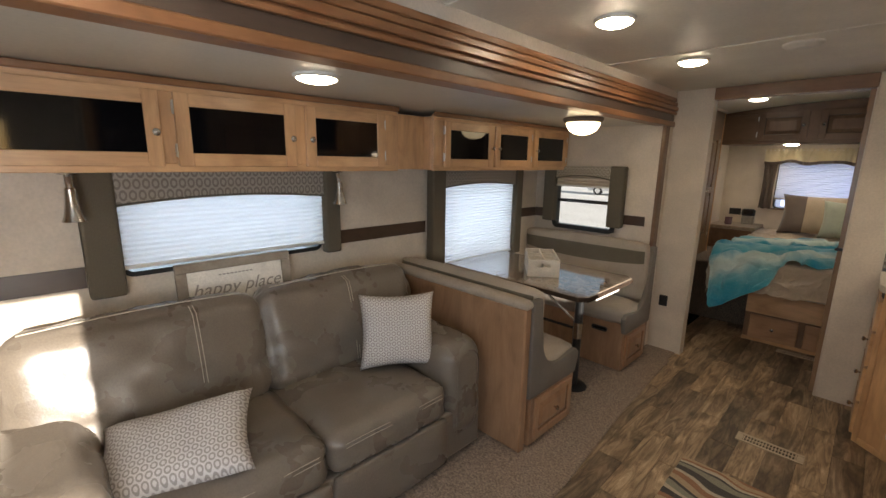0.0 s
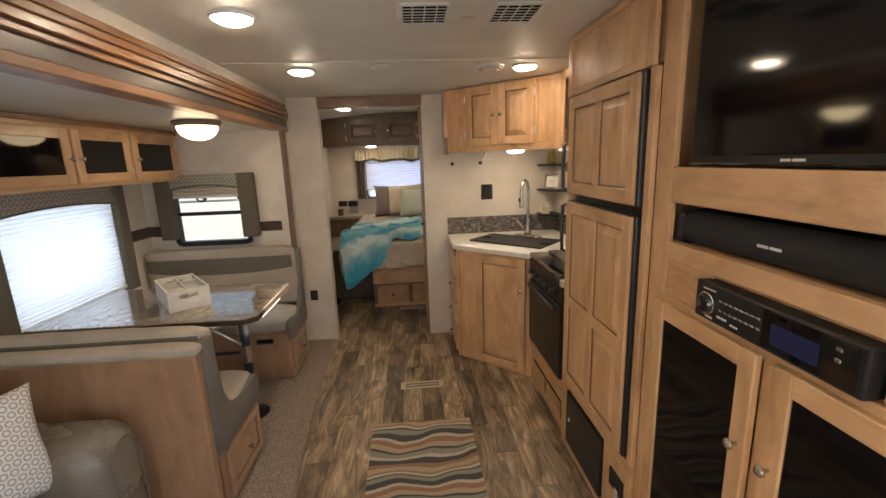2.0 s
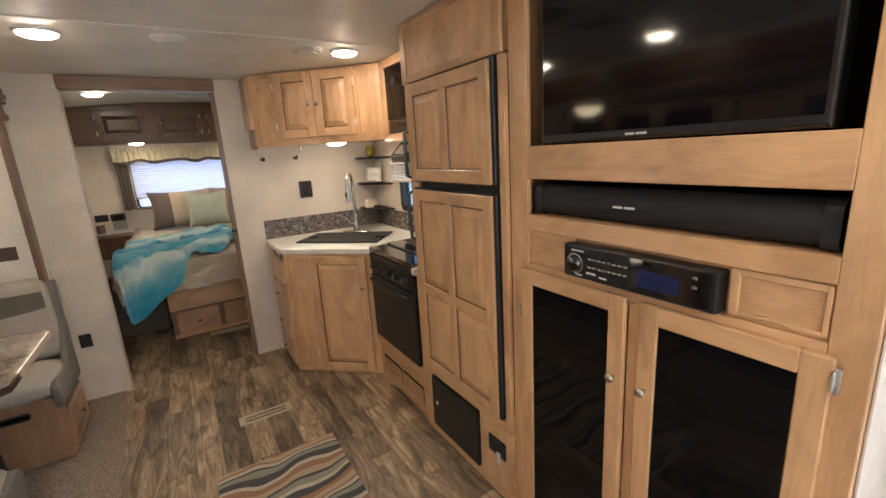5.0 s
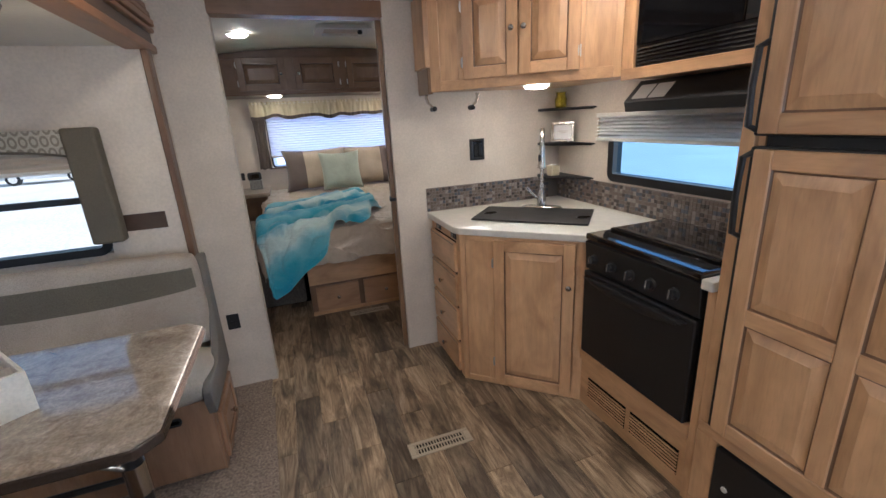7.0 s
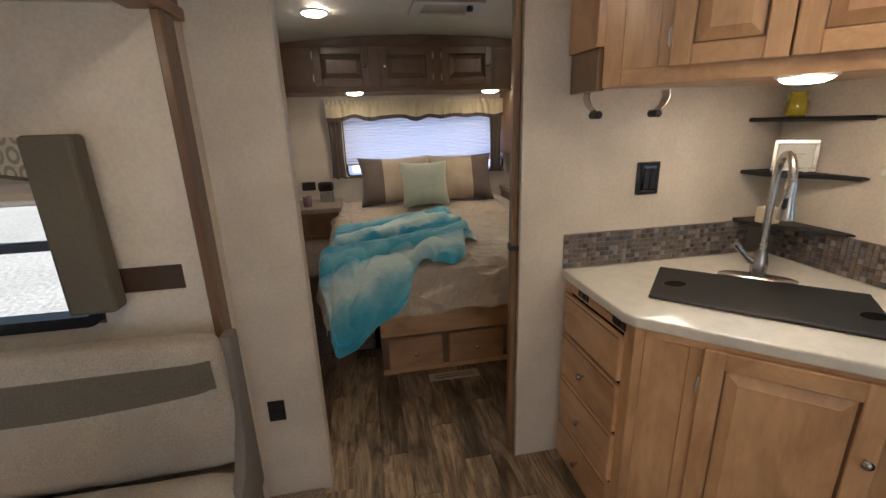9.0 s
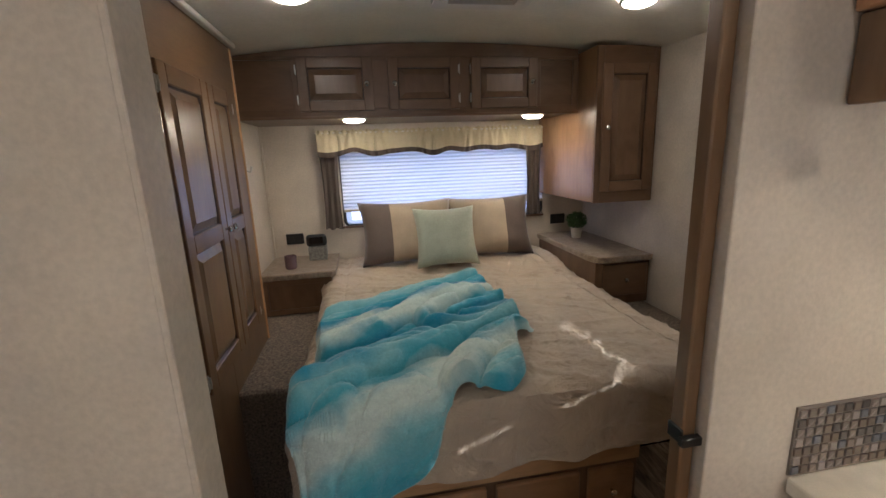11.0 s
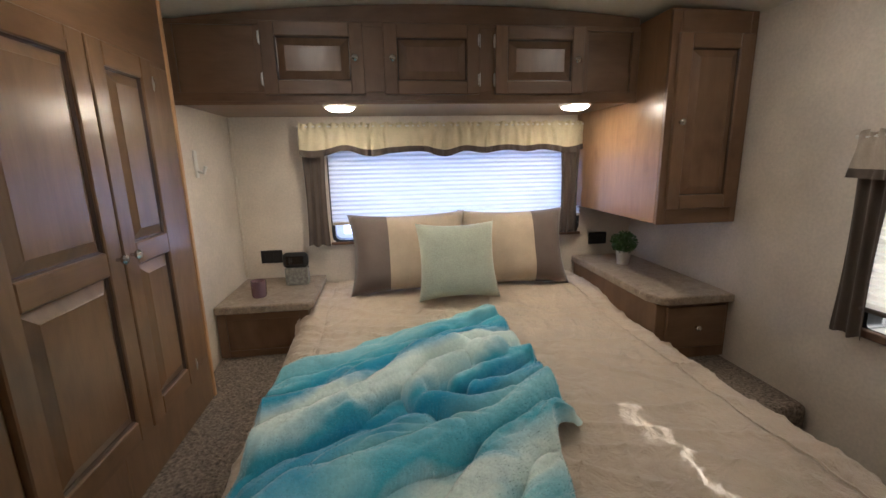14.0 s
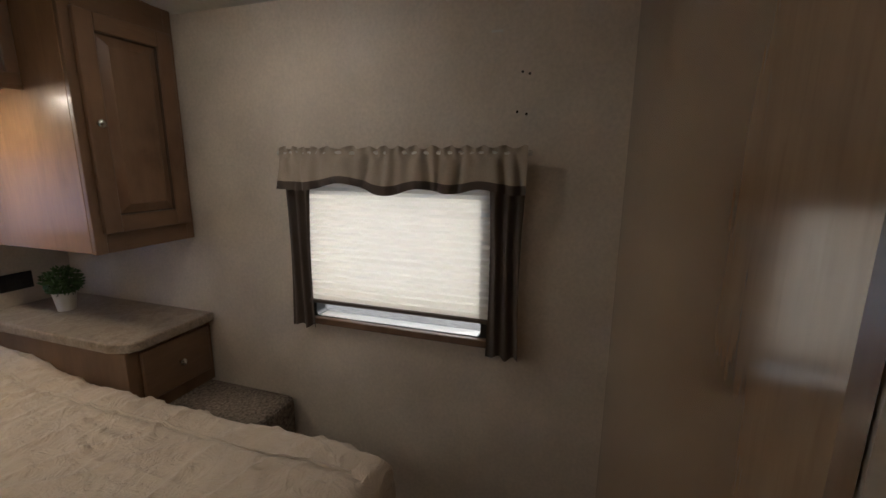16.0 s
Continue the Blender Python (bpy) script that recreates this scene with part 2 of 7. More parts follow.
def rug_material():
    """Woven rug with long wavy bands of sand, slate, rust and sage."""
    m = mat("striped_rug", (0.3, 0.25, 0.2), 0.95)
    v = coords(m, (1, 1, 1), False)
    warp = noise_tex(m, coords(m, (3.0, 1.9, 1), False), 1.0, 1.0)
    sep = m.node_tree.nodes.new("ShaderNodeSeparateXYZ")
    link(m, v, sep.inputs[0])
    mul = m.node_tree.nodes.new("ShaderNodeMath")
    mul.operation = "MULTIPLY_ADD"
    link(m, warp, mul.inputs[0])
    mul.inputs[1].default_value = 0.26
    link(m, sep.outputs[1], mul.inputs[2])
    sc = m.node_tree.nodes.new("ShaderNodeMath")
    sc.operation = "MULTIPLY"
    link(m, mul.outputs[0], sc.inputs[0])
    sc.inputs[1].default_value = 2.9
    fr = m.node_tree.nodes.new("ShaderNodeMath")
    fr.operation = "FRACT"
    link(m, sc.outputs[0], fr.inputs[0])
    sand, slate, rust, sage, pale = (0.44, 0.33, 0.22), (0.075, 0.070, 0.070), (0.32, 0.17, 0.105), (0.26, 0.26, 0.21), (0.50, 0.43, 0.34)
    c = ramp(m, fr.outputs[0], [(0.0, sand), (0.09, rust), (0.17, slate), (0.27, pale), (0.33, sage), (0.42, slate), (0.46, sand), (0.54, rust), (0.63, pale), (0.69, slate), (0.80, sage), (0.88, slate), (0.91, pale), (0.96, rust)])
    m.node_tree.nodes[-1].name = "bands"
    for n in m.node_tree.nodes:
        if n.type == "VALTORGB":
            n.color_ramp.interpolation = "CONSTANT"
    weave = noise_tex(m, v, 260.0, 2.0)
    g = ramp(m, weave, [(0.3, (0.7, 0.7, 0.7)), (0.7, (1.15, 1.15, 1.15))])
    base(m, mix(m, 1.0, c, g, "MULTIPLY"))
    bump(m, weave, 0.8, 0.004)
    return m


rug_mat = rug_material()


def lattice_material(name, ground, line, size, ax=(0, 1), rough=0.9, wide=1.0, tall=0.72):
    """Fabric with rows of small ovals on a paler ground."""
    m = mat(name, ground, rough)
    tc = node(m, "ShaderNodeTexCoord")
    sep = m.node_tree.nodes.new("ShaderNodeSeparateXYZ")
    link(m, tc.outputs["Object"], sep.inputs[0])

    def op(kind, a, b=None, c=None):
        n = m.node_tree.nodes.new("ShaderNodeMath")
        n.operation = kind
        for i, q in enumerate((a, b, c)):
            if q is None:
                continue
            if isinstance(q, (int, float)):
                n.inputs[i].default_value = q
            else:
                link(m, q, n.inputs[i])
        return n.outputs[0]
    u = op("MULTIPLY", sep.outputs[ax[0]], wide / size)
    w = op("MULTIPLY", sep.outputs[ax[1]], tall / size)
    row = op("FLOOR", w)
    half = op("MULTIPLY", op("MODULO", op("ADD", row, 100.0), 2.0), 0.5)
    fu = op("SUBTRACT", op("FRACT", op("ADD", op("ADD", u, half), 100.0)), 0.5)
    fw = op("SUBTRACT", op("FRACT", op("ADD", w, 100.0)), 0.5)
    d = op("SQRT", op("ADD", op("MULTIPLY", fu, fu), op("MULTIPLY", op("MULTIPLY", fw, fw), 0.8)))
    ring = op("LESS_THAN", op("ABSOLUTE", op("SUBTRACT", d, 0.33)), 0.10)
    thread = noise_tex(m, tc.outputs["Object"], 420.0, 2.0)
    c = mix(m, ring, ground, line)
    g = ramp(m, thread, [(0.3, (0.82, 0.82, 0.82)), (0.7, (1.1, 1.1, 1.1))])
    base(m, mix(m, 1.0, c, g, "MULTIPLY"))
    bump(m, thread, 0.5, 0.002)
    return m


pillow_lattice = lattice_material("oval_pattern_fabric", (0.60, 0.57, 0.55), (0.33, 0.30, 0.285), 0.024, wide=0.95, tall=1.0)
valance_y = lattice_material("valance_pattern_y", (0.36, 0.325, 0.285), (0.22, 0.19, 0.16), 0.034, (1, 2))
valance_x = lattice_material("valance_pattern_x", (0.42, 0.38, 0.31), (0.23, 0.20, 0.155), 0.034, (0, 2))


def cloth(name, colour, rough=0.9, sheen=0.0, spread=0.12, fine=320.0):
    m = mottled(name, colour, rough, fine, 9.0, spread, 0.45, 0.002)
    m.node_tree.nodes["Principled BSDF"].inputs["Sheen Weight"].default_value = sheen
    return m


comforter_mat = cloth("tan_comforter", (0.56, 0.455, 0.345), 0.5, 0.25, 0.06)
fine_bump = comforter_mat.node_tree.nodes["Principled BSDF"].inputs["Normal"].links[0].from_socket
crumple = noise_tex(comforter_mat, coords(comforter_mat, (1, 1, 1), False), 11.0, 6.0, 0.62, 2.2)
bump(comforter_mat, crumple, 0.6, 0.03, fine_bump)
brown_cloth = cloth("brown_pillow_cloth", (0.125, 0.092, 0.078), 0.7, 0.2)
beige_cloth = cloth("beige_pillow_cloth", (0.46, 0.37, 0.27), 0.7, 0.2)
mint_cloth = cloth("mint_pillow_cloth", (0.41, 0.44, 0.36), 0.85, 0.2, 0.14, 180.0)
cream_cloth = cloth("cream_valance_cloth", (0.62, 0.54, 0.37), 0.85, 0.1)
beige_valance = cloth("beige_valance_cloth", (0.40, 0.335, 0.265), 0.85, 0.1)
dark_cloth = cloth("dark_brown_curtain_cloth", (0.085, 0.064, 0.052), 0.85, 0.1)


def blanket_material():
    """Fluffy plush throw that fades from turquoise to pale mint."""
    m = mat("turquoise_plush", (0.1, 0.5, 0.55), 0.95)
    v = coords(m, (1, 1, 1), False)
    dye = m.node_tree.nodes.new("ShaderNodeVectorMath")      # dyed bands that run along the folds
    dye.operation = "DOT_PRODUCT"
    dye.inputs[1].default_value = (-0.49, 0.87, 0.60)
    link(m, v, dye.inputs[0])
    warp = noise_tex(m, coords(m, (3.0, 3.0, 3.0), False), 1.0, 3.0, 0.55, 0.6)
    wm = node(m, "ShaderNodeMapRange")
    wm.inputs[3].default_value, wm.inputs[4].default_value = -0.16, 0.16
    link(m, warp, wm.inputs[0])
    add = m.node_tree.nodes.new("ShaderNodeMath")
    link(m, dye.outputs["Value"], add.inputs[0])
    link(m, wm.outputs[0], add.inputs[1])
    band = node(m, "ShaderNodeMapRange")
    band.inputs[1].default_value, band.inputs[2].default_value = 3.90, 5.34
    link(m, add.outputs[0], band.inputs[0])
    deep, teal, mid, pale = (0.014, 0.33, 0.56), (0.06, 0.45, 0.60), (0.26, 0.60, 0.68), (0.74, 0.88, 0.85)
    c = ramp(m, band.outputs[0], [(0.0, deep), (0.19, deep), (0.25, teal), (0.31, mid), (0.37, pale), (0.42, pale), (0.48, teal), (0.55, mid), (0.62, deep), (0.67, teal), (0.725, pale), (0.80, pale), (0.85, deep), (0.89, teal), (0.95, mid)])
    fluff = noise_tex(m, v, 110.0, 4.0, 0.7)
    g = ramp(m, fluff, [(0.3, (0.86, 0.88, 0.89)), (0.7, (1.09, 1.08, 1.07))])
    base(m, mix(m, 1.0, c, g, "MULTIPLY"))
    bump(m, fluff, 0.5, 0.004)
    m.node_tree.nodes["Principled BSDF"].inputs["Sheen Weight"].default_value = 0.6
    return m


blanket_mat = blanket_material()


def glass_material():
    m = mat("window_glass", (1, 1, 1), 0.02)
    b = m.node_tree.nodes["Principled BSDF"]
    b.inputs["Transmission Weight"].default_value, b.inputs["IOR"].default_value = 1.0, 1.1
    return m


glass = glass_material()
# the blue of the daylight outside is put into these two glass colours
blue_day_glass = glass_material()
blue_day_glass.name = "blue_tinted_glass"
blue_day_glass.node_tree.nodes["Principled BSDF"].inputs["Base Color"].default_value = (0.34, 0.57, 0.84, 1)
pale_day_glass = glass_material()
pale_day_glass.name = "pale_blue_glass"
pale_day_glass.node_tree.nodes["Principled BSDF"].inputs["Base Color"].default_value = (0.60, 0.70, 0.98, 1)


def dimmer_material():
    """Fine dark mesh, added to dim the sun, that lets two fifths of the light pass."""
    m = mat("sun_dimming_mesh", (0.10, 0.10, 0.11), 0.7)
    t = m.node_tree.nodes.new("ShaderNodeBsdfTransparent")
    s = m.node_tree.nodes.new("ShaderNodeMixShader")
    s.inputs[0].default_value = 0.58
    link(m, m.node_tree.nodes["Principled BSDF"].outputs[0], s.inputs[1])
    link(m, t.outputs[0], s.inputs[2])
    link(m, s.outputs[0], m.node_tree.nodes["Material Output"].inputs[0])
    return m


sun_dimming_mesh = dimmer_material()
frosted = mat("tinted_glass_jar", (0.75, 0.65, 0.08), 0.1)
frosted.node_tree.nodes["Principled BSDF"].inputs["Transmission Weight"].default_value = 0.7
mauve_glass = mat("mauve_glass", (0.35, 0.22, 0.26), 0.15)
mauve_glass.node_tree.nodes["Principled BSDF"].inputs["Transmission Weight"].default_value = 0.5


def blind_material(name, colour, through_share):
    """Pleated paper that lets a share of the daylight through."""
    m = mat(name, colour, 0.9)
    b = m.node_tree.nodes["Principled BSDF"]
    t = m.node_tree.nodes.new("ShaderNodeBsdfTranslucent")
    t.inputs[0].default_value = (*colour, 1)
    s = m.node_tree.nodes.new("ShaderNodeMixShader")
    s.inputs[0].default_value = through_share
    out = m.node_tree.nodes["Material Output"]
    link(m, b.outputs[0], s.inputs[1])
    link(m, t.outputs[0], s.inputs[2])
    link(m, s.outputs[0], out.inputs[0])
    return m


blind_mat = blind_material("white_pleated_blind", (0.84, 0.85, 0.86), 0.36)
# copy of the white blind for the sunny window, damped against glare
warm_blind = blind_material("cream_pleated_blind", (0.80, 0.76, 0.69), 0.22)
tan_blind = blind_material("folded_blind", (0.55, 0.46, 0.36), 0.25)


def glow(name, colour, strength):
    m = mat(name, (0.9, 0.88, 0.84), 0.4)
    b = m.node_tree.nodes["Principled BSDF"]
    b.inputs["Emission Color"].default_value = (*colour, 1)
    b.inputs["Emission Strength"].default_value = strength
    return m


lamp_glow = glow("lamp_diffuser", (1.0, 0.84, 0.64), LAMP)
dome_glow = glow("dome_diffuser", (1.0, 0.78, 0.48), LAMP * 0.11)
bed_glow = glow("bed_lamp_diffuser", (1.0, 0.86, 0.66), LAMP * 1.12)
bed_ceiling_glow = glow("bedroom_ceiling_diffuser", (1.0, 0.88, 0.74), LAMP * 0.56)
slide_glow = glow("slide_lamp_diffuser", (1.0, 0.84, 0.64), LAMP * 0.24)
display_glow = glow("blue_display", (0.02, 0.05, 0.28), 0.02)
display_glow.node_tree.nodes["Principled BSDF"].inputs["Base Color"].default_value = (0.004, 0.006, 0.02, 1)
mosaic = [mottled("mosaic_" + n, c, r, 200.0, 40.0, 0.15, 0.15, 0.001) for n, c, r in (
    ("taupe", (0.20, 0.165, 0.145), 0.25), ("slate", (0.12, 0.13, 0.15), 0.12), ("brown", (0.13, 0.095, 0.075), 0.3), ("pale", (0.27, 0.235, 0.21), 0.3), ("dark", (0.085, 0.075, 0.07), 0.2))]
grout = mat("grout", (0.22, 0.19, 0.17), 0.9)
ground_mat = mottled("gravel_lot", (0.60, 0.59, 0.57), 0.95, 12.0, 0.6, 0.2, 0.5, 0.02)
leaf_mat = mottled("green_leaf", (0.055, 0.12, 0.035), 0.6, 60.0, 12.0, 0.4, 0.2)
box_white = mottled("white_crate_wood", (0.66, 0.60, 0.51), 0.65, 110.0, 12.0, 0.10, 0.4)


def banded_fabric(name, ground, band):
    """Beige upholstery with one olive band whose lower edge is bowed."""
    m = mottled(name, ground, 0.9, 260.0, 7.0, 0.22, 0.5, 0.002)
    tc = node(m, "ShaderNodeTexCoord")
    sep = m.node_tree.nodes.new("ShaderNodeSeparateXYZ")
    link(m, tc.outputs["Object"], sep.inputs[0])

    def op(kind, a, b):
        n = m.node_tree.nodes.new("ShaderNodeMath")
        n.operation = kind
        for i, q in enumerate((a, b)):
            if isinstance(q, (int, float)):
                n.inputs[i].default_value = q
            else:
                link(m, q, n.inputs[i])
        return n.outputs[0]
    low = op("ADD", op("MULTIPLY", op("MULTIPLY", sep.outputs[0], sep.outputs[0]), 0.11), 0.045)
    inside = op("MULTIPLY", op("GREATER_THAN", sep.outputs[2], low), op("LESS_THAN", sep.outputs[2], 0.172))
    inside = op("MULTIPLY", inside, op("LESS_THAN", op("MULTIPLY", sep.outputs[0], sep.outputs[0]), 0.528 ** 2))
    b = m.node_tree.nodes["Principled BSDF"]
    old = b.inputs["Base Color"].links[0].from_socket
    dark = mix(m, 1.0, old, tuple(y / x for x, y in zip(ground, band)), "MULTIPLY")
    base(m, mix(m, inside, old, dark))
    return m


back_fabric = banded_fabric("banded_back_fabric", (0.36, 0.305, 0.25), (0.115, 0.10, 0.072))


# ---- building blocks ----
WM = {}


def put_mesh(name, bm, mats, m=None, smooth=False):
    me = bpy.data.meshes.new(name)
    bm.normal_update()
    if smooth:
        for f in bm.faces:
            f.smooth = True
        for e in bm.edges:
            if len(e.link_faces) == 2 and e.calc_face_angle() > 0.7:
                e.smooth = False
    bm.to_mesh(me)
    bm.free()
    for k in (mats if isinstance(mats, (list, tuple)) else [mats]):
        me.materials.append(k)
    ob = new(name, me)
    m = m if m is not None else Matrix()
    ob.matrix_basis = m
    WM[ob] = m.copy()
    return ob


def part(name, bm, mats, parent, label="", m=None, smooth=False):
    """One mesh under a thing or a part. Its points are in the world, or in m's frame."""
    ob = put_mesh(name, bm, mats, m, smooth)
    ob.parent = parent
    ob.matrix_parent_inverse = WM[parent].inverted()
    return tagged(ob, label) if label else ob


def piece(name, mesh, m, parent):
    """A repeat that shares a mesh."""
    ob = new(name, mesh)
    ob.parent = parent
    ob.matrix_parent_inverse = WM[parent].inverted()
    ob.matrix_basis = m
    WM[ob] = m.copy()
    return ob


def thing(name, at, label, category, group="", m=None):
    ob = new(name)
    ob.empty_display_size = 0.1
    ob.matrix_basis = m if m is not None else Matrix.Translation(at)
    WM[ob] = ob.matrix_basis.copy()
    return tagged(ob, label, category, group)


def solid(name, bm, mats, label="", category="", kind="", group="", m=None, smooth=False):
    return tagged(put_mesh(name, bm, mats, m, smooth), label, category, group, kind)


def box(bm, x0, x1, y0, y1, z0, z1, bevel=0.0, mi=0, seg=1):
    vs = [bm.verts.new((x, y, z)) for x in (x0, x1) for y in (y0, y1) for z in (z0, z1)]
    fs = [bm.faces.new([vs[i] for i in q]) for q in ((0, 1, 3, 2), (4, 6, 7, 5), (0, 4, 5, 1), (2, 3, 7, 6), (0, 2, 6, 4), (1, 5, 7, 3))]
    for f in fs:
        f.material_index = mi
    if bevel > 0:
        es = list({e for f in fs for e in f.edges})
        r = bmesh.ops.bevel(bm, geom=es, offset=bevel, segments=seg, profile=0.5, affect="EDGES")
        for f in r["faces"]:
            f.material_index = mi
    return bm


def boxes(rows, bevel=0.0, seg=1):
    bm = bmesh.new()
    for r in rows:
        box(bm, *r[:6], bevel, r[6] if len(r) > 6 else 0, seg)
    return bm


def one(x0, x1, y0, y1, z0, z1, bevel=0.0, seg=1):
    return box(bmesh.new(), x0, x1, y0, y1, z0, z1, bevel, 0, seg)


def prism(pts, z0, z1, bevel=0.0, seg=1):
    """A flat outline (x, y) raised from z0 to z1."""
    bm = bmesh.new()
    lo = [bm.verts.new((x, y, z0)) for x, y in pts]
    hi = [bm.verts.new((x, y, z1)) for x, y in pts]
    n = len(pts)
    bm.faces.new(lo[::-1]), bm.faces.new(hi)
    for i in range(n):
        bm.faces.new((lo[i], lo[(i + 1) % n], hi[(i + 1) % n], hi[i]))
    bmesh.ops.recalc_face_normals(bm, faces=bm.faces)
    if bevel:
        bmesh.ops.bevel(bm, geom=list(bm.edges), offset=bevel, segments=seg, profile=0.5, affect="EDGES")
    return bm


def lathe(prof, n=20, closed=True, bm=None):
    """A profile of (radius, height) turned round z."""
    bm = bm or bmesh.new()
    rings = [[bm.verts.new((r * math.cos(a), r * math.sin(a), z)) for a in (2 * math.pi * i / n for i in range(n))] for r, z in prof]
    for a, b in zip(rings, rings[1:]):
        for i in range(n):
            bm.faces.new((a[i], a[(i + 1) % n], b[(i + 1) % n], b[i]))
    if closed:
        bm.faces.new(rings[0][::-1]), bm.faces.new(rings[-1])
    bmesh.ops.recalc_face_normals(bm, faces=bm.faces)
    return bm


def tube(path, r, n=10, bm=None):
    """A round bar along a line of points; r is a number or one for each point."""
    bm = bm or bmesh.new()
    path = [Vector(p) for p in path]
    rs = r if isinstance(r, (list, tuple)) else [r] * len(path)
    rings, side = [], None
    for i, p in enumerate(path):
        d = (path[min(i + 1, len(path) - 1)] - path[max(i - 1, 0)]).normalized()
        if side is None:
            side = d.orthogonal().normalized()
        side = (side - d * side.dot(d)).normalized()
        up = d.cross(side)
        rings.append([bm.verts.new(p + (side * math.cos(a) + up * math.sin(a)) * rs[i]) for a in (2 * math.pi * k / n for k in range(n))])
    for a, b in zip(rings, rings[1:]):
        for i in range(n):
            bm.faces.new((a[i], a[(i + 1) % n], b[(i + 1) % n], b[i]))
    bm.faces.new(rings[0][::-1]), bm.faces.new(rings[-1])
    bmesh.ops.recalc_face_normals(bm, faces=bm.faces)
    return bm


def arc(c, r, a0, a1, n, plane="xz"):
    out = []
    for i in range(n + 1):
        a = radians(a0 + (a1 - a0) * i / n)
        p = [c[0], c[1], c[2]]
        p["xyz".index(plane[0])] += r * math.cos(a)
        p["xyz".index(plane[1])] += r * math.sin(a)
        out.append(tuple(p))
    return out


def cushion(size, r, puff=0.0, wrinkle=0.0, seed=0.0, n=14):
    """A soft block about its centre: rounded by r, swollen by puff, with slack creases."""
    bm = bmesh.new()
    bmesh.ops.create_cube(bm, size=2.0)
    bmesh.ops.subdivide_edges(bm, edges=list(bm.edges), cuts=n, use_grid_fill=True)
    h = Vector(size) / 2
    for v in bm.verts:
        p = Vector((v.co.x * h.x, v.co.y * h.y, v.co.z * h.z))
        core = Vector([max(-(h[i] - r), min(h[i] - r, p[i])) for i in range(3)])
        d = p - core
        q = core + d.normalized() * r if d.length > 1e-9 else p
        for i in range(3):
            j, k = (i + 1) % 3, (i + 2) % 3
            bulge = max(0.0, 1 - (p[j] / h[j]) ** 2) * max(0.0, 1 - (p[k] / h[k]) ** 2)
            q[i] += puff * bulge * (p[i] / h[i])
        if wrinkle:
            w = noise.fractal(q * 9.0 + Vector((seed, seed * 2, 0)), 1.0, 2.0, 3)
            q += q.normalized() * wrinkle * w
        v.co = q
    return bm


def pillow_mesh(w, h, d, bands=None, n=22, seed=0.0):
    """A stuffed square cushion in its own xy plane, z its thickness. bands: where along x a second cloth begins (shares of the half width)."""
    bm = bmesh.new()
    grid = {}
    for s in (1, -1):
        for i in range(n + 1):
            for j in range(n + 1):
                u, v = 2 * i / n - 1, 2 * j / n - 1
                edge = i in (0, n) or j in (0, n)
                if edge and s == -1:
                    grid[s, i, j] = grid[1, i, j]
                    continue
                fat = max(0.0, (1 - u ** 4) * (1 - v ** 4)) ** 0.55
                x = u * w / 2 * (1 - 0.10 * (1 - v * v) * abs(u))
                y = v * h / 2 * (1 - 0.10 * (1 - u * u) * abs(v))
                k = noise.fractal(Vector((x * 7 + seed, y * 7, s * 3.0)), 1.0, 2.0, 3)
                grid[s, i, j] = bm.verts.new((x, y, s * (d / 2 * fat + 0.008 * k * fat)))
        for i in range(n):
            for j in range(n):
                q = [grid[s, i, j], grid[s, i + 1, j], grid[s, i + 1, j + 1], grid[s, i, j + 1]]
                f = bm.faces.new(q if s == 1 else q[::-1])
                f.smooth = True
                if bands is not None and (2 * (i + 0.5) / n - 1) * bands[1] > bands[0]:
                    f.material_index = 1
    return bm


def facing(o, u, n):
    """A frame whose x runs along u, y is up and z points along n, with its origin at o."""
    u, n = Vector(u).normalized(), Vector(n).normalized()
    up = n.cross(u)
    m = Matrix((u, up, n)).transposed().to_4x4()
    return Matrix.Translation(o) @ m


def knob(parent, m, label="round nickel knob"):
    bm = lathe([(0.005, 0.0), (0.005, 0.010), (0.012, 0.016), (0.014, 0.022), (0.010, 0.027), (0.001, 0.029)], 12)
    return part("knob", bm, steel, parent, label, m, True)


def hinge(parent, m):
    bm = boxes([(-0.005, 0.005, -0.026, 0.026, 0, 0.012), (-0.007, -0.003, -0.022, 0.022, 0.004, 0.020), (-0.008, -0.002, -0.010, 0.010, 0.004, 0.0215)], 0.0015)
    return part("hinge", bm, hinge_metal, parent, "small plated hinge", m)


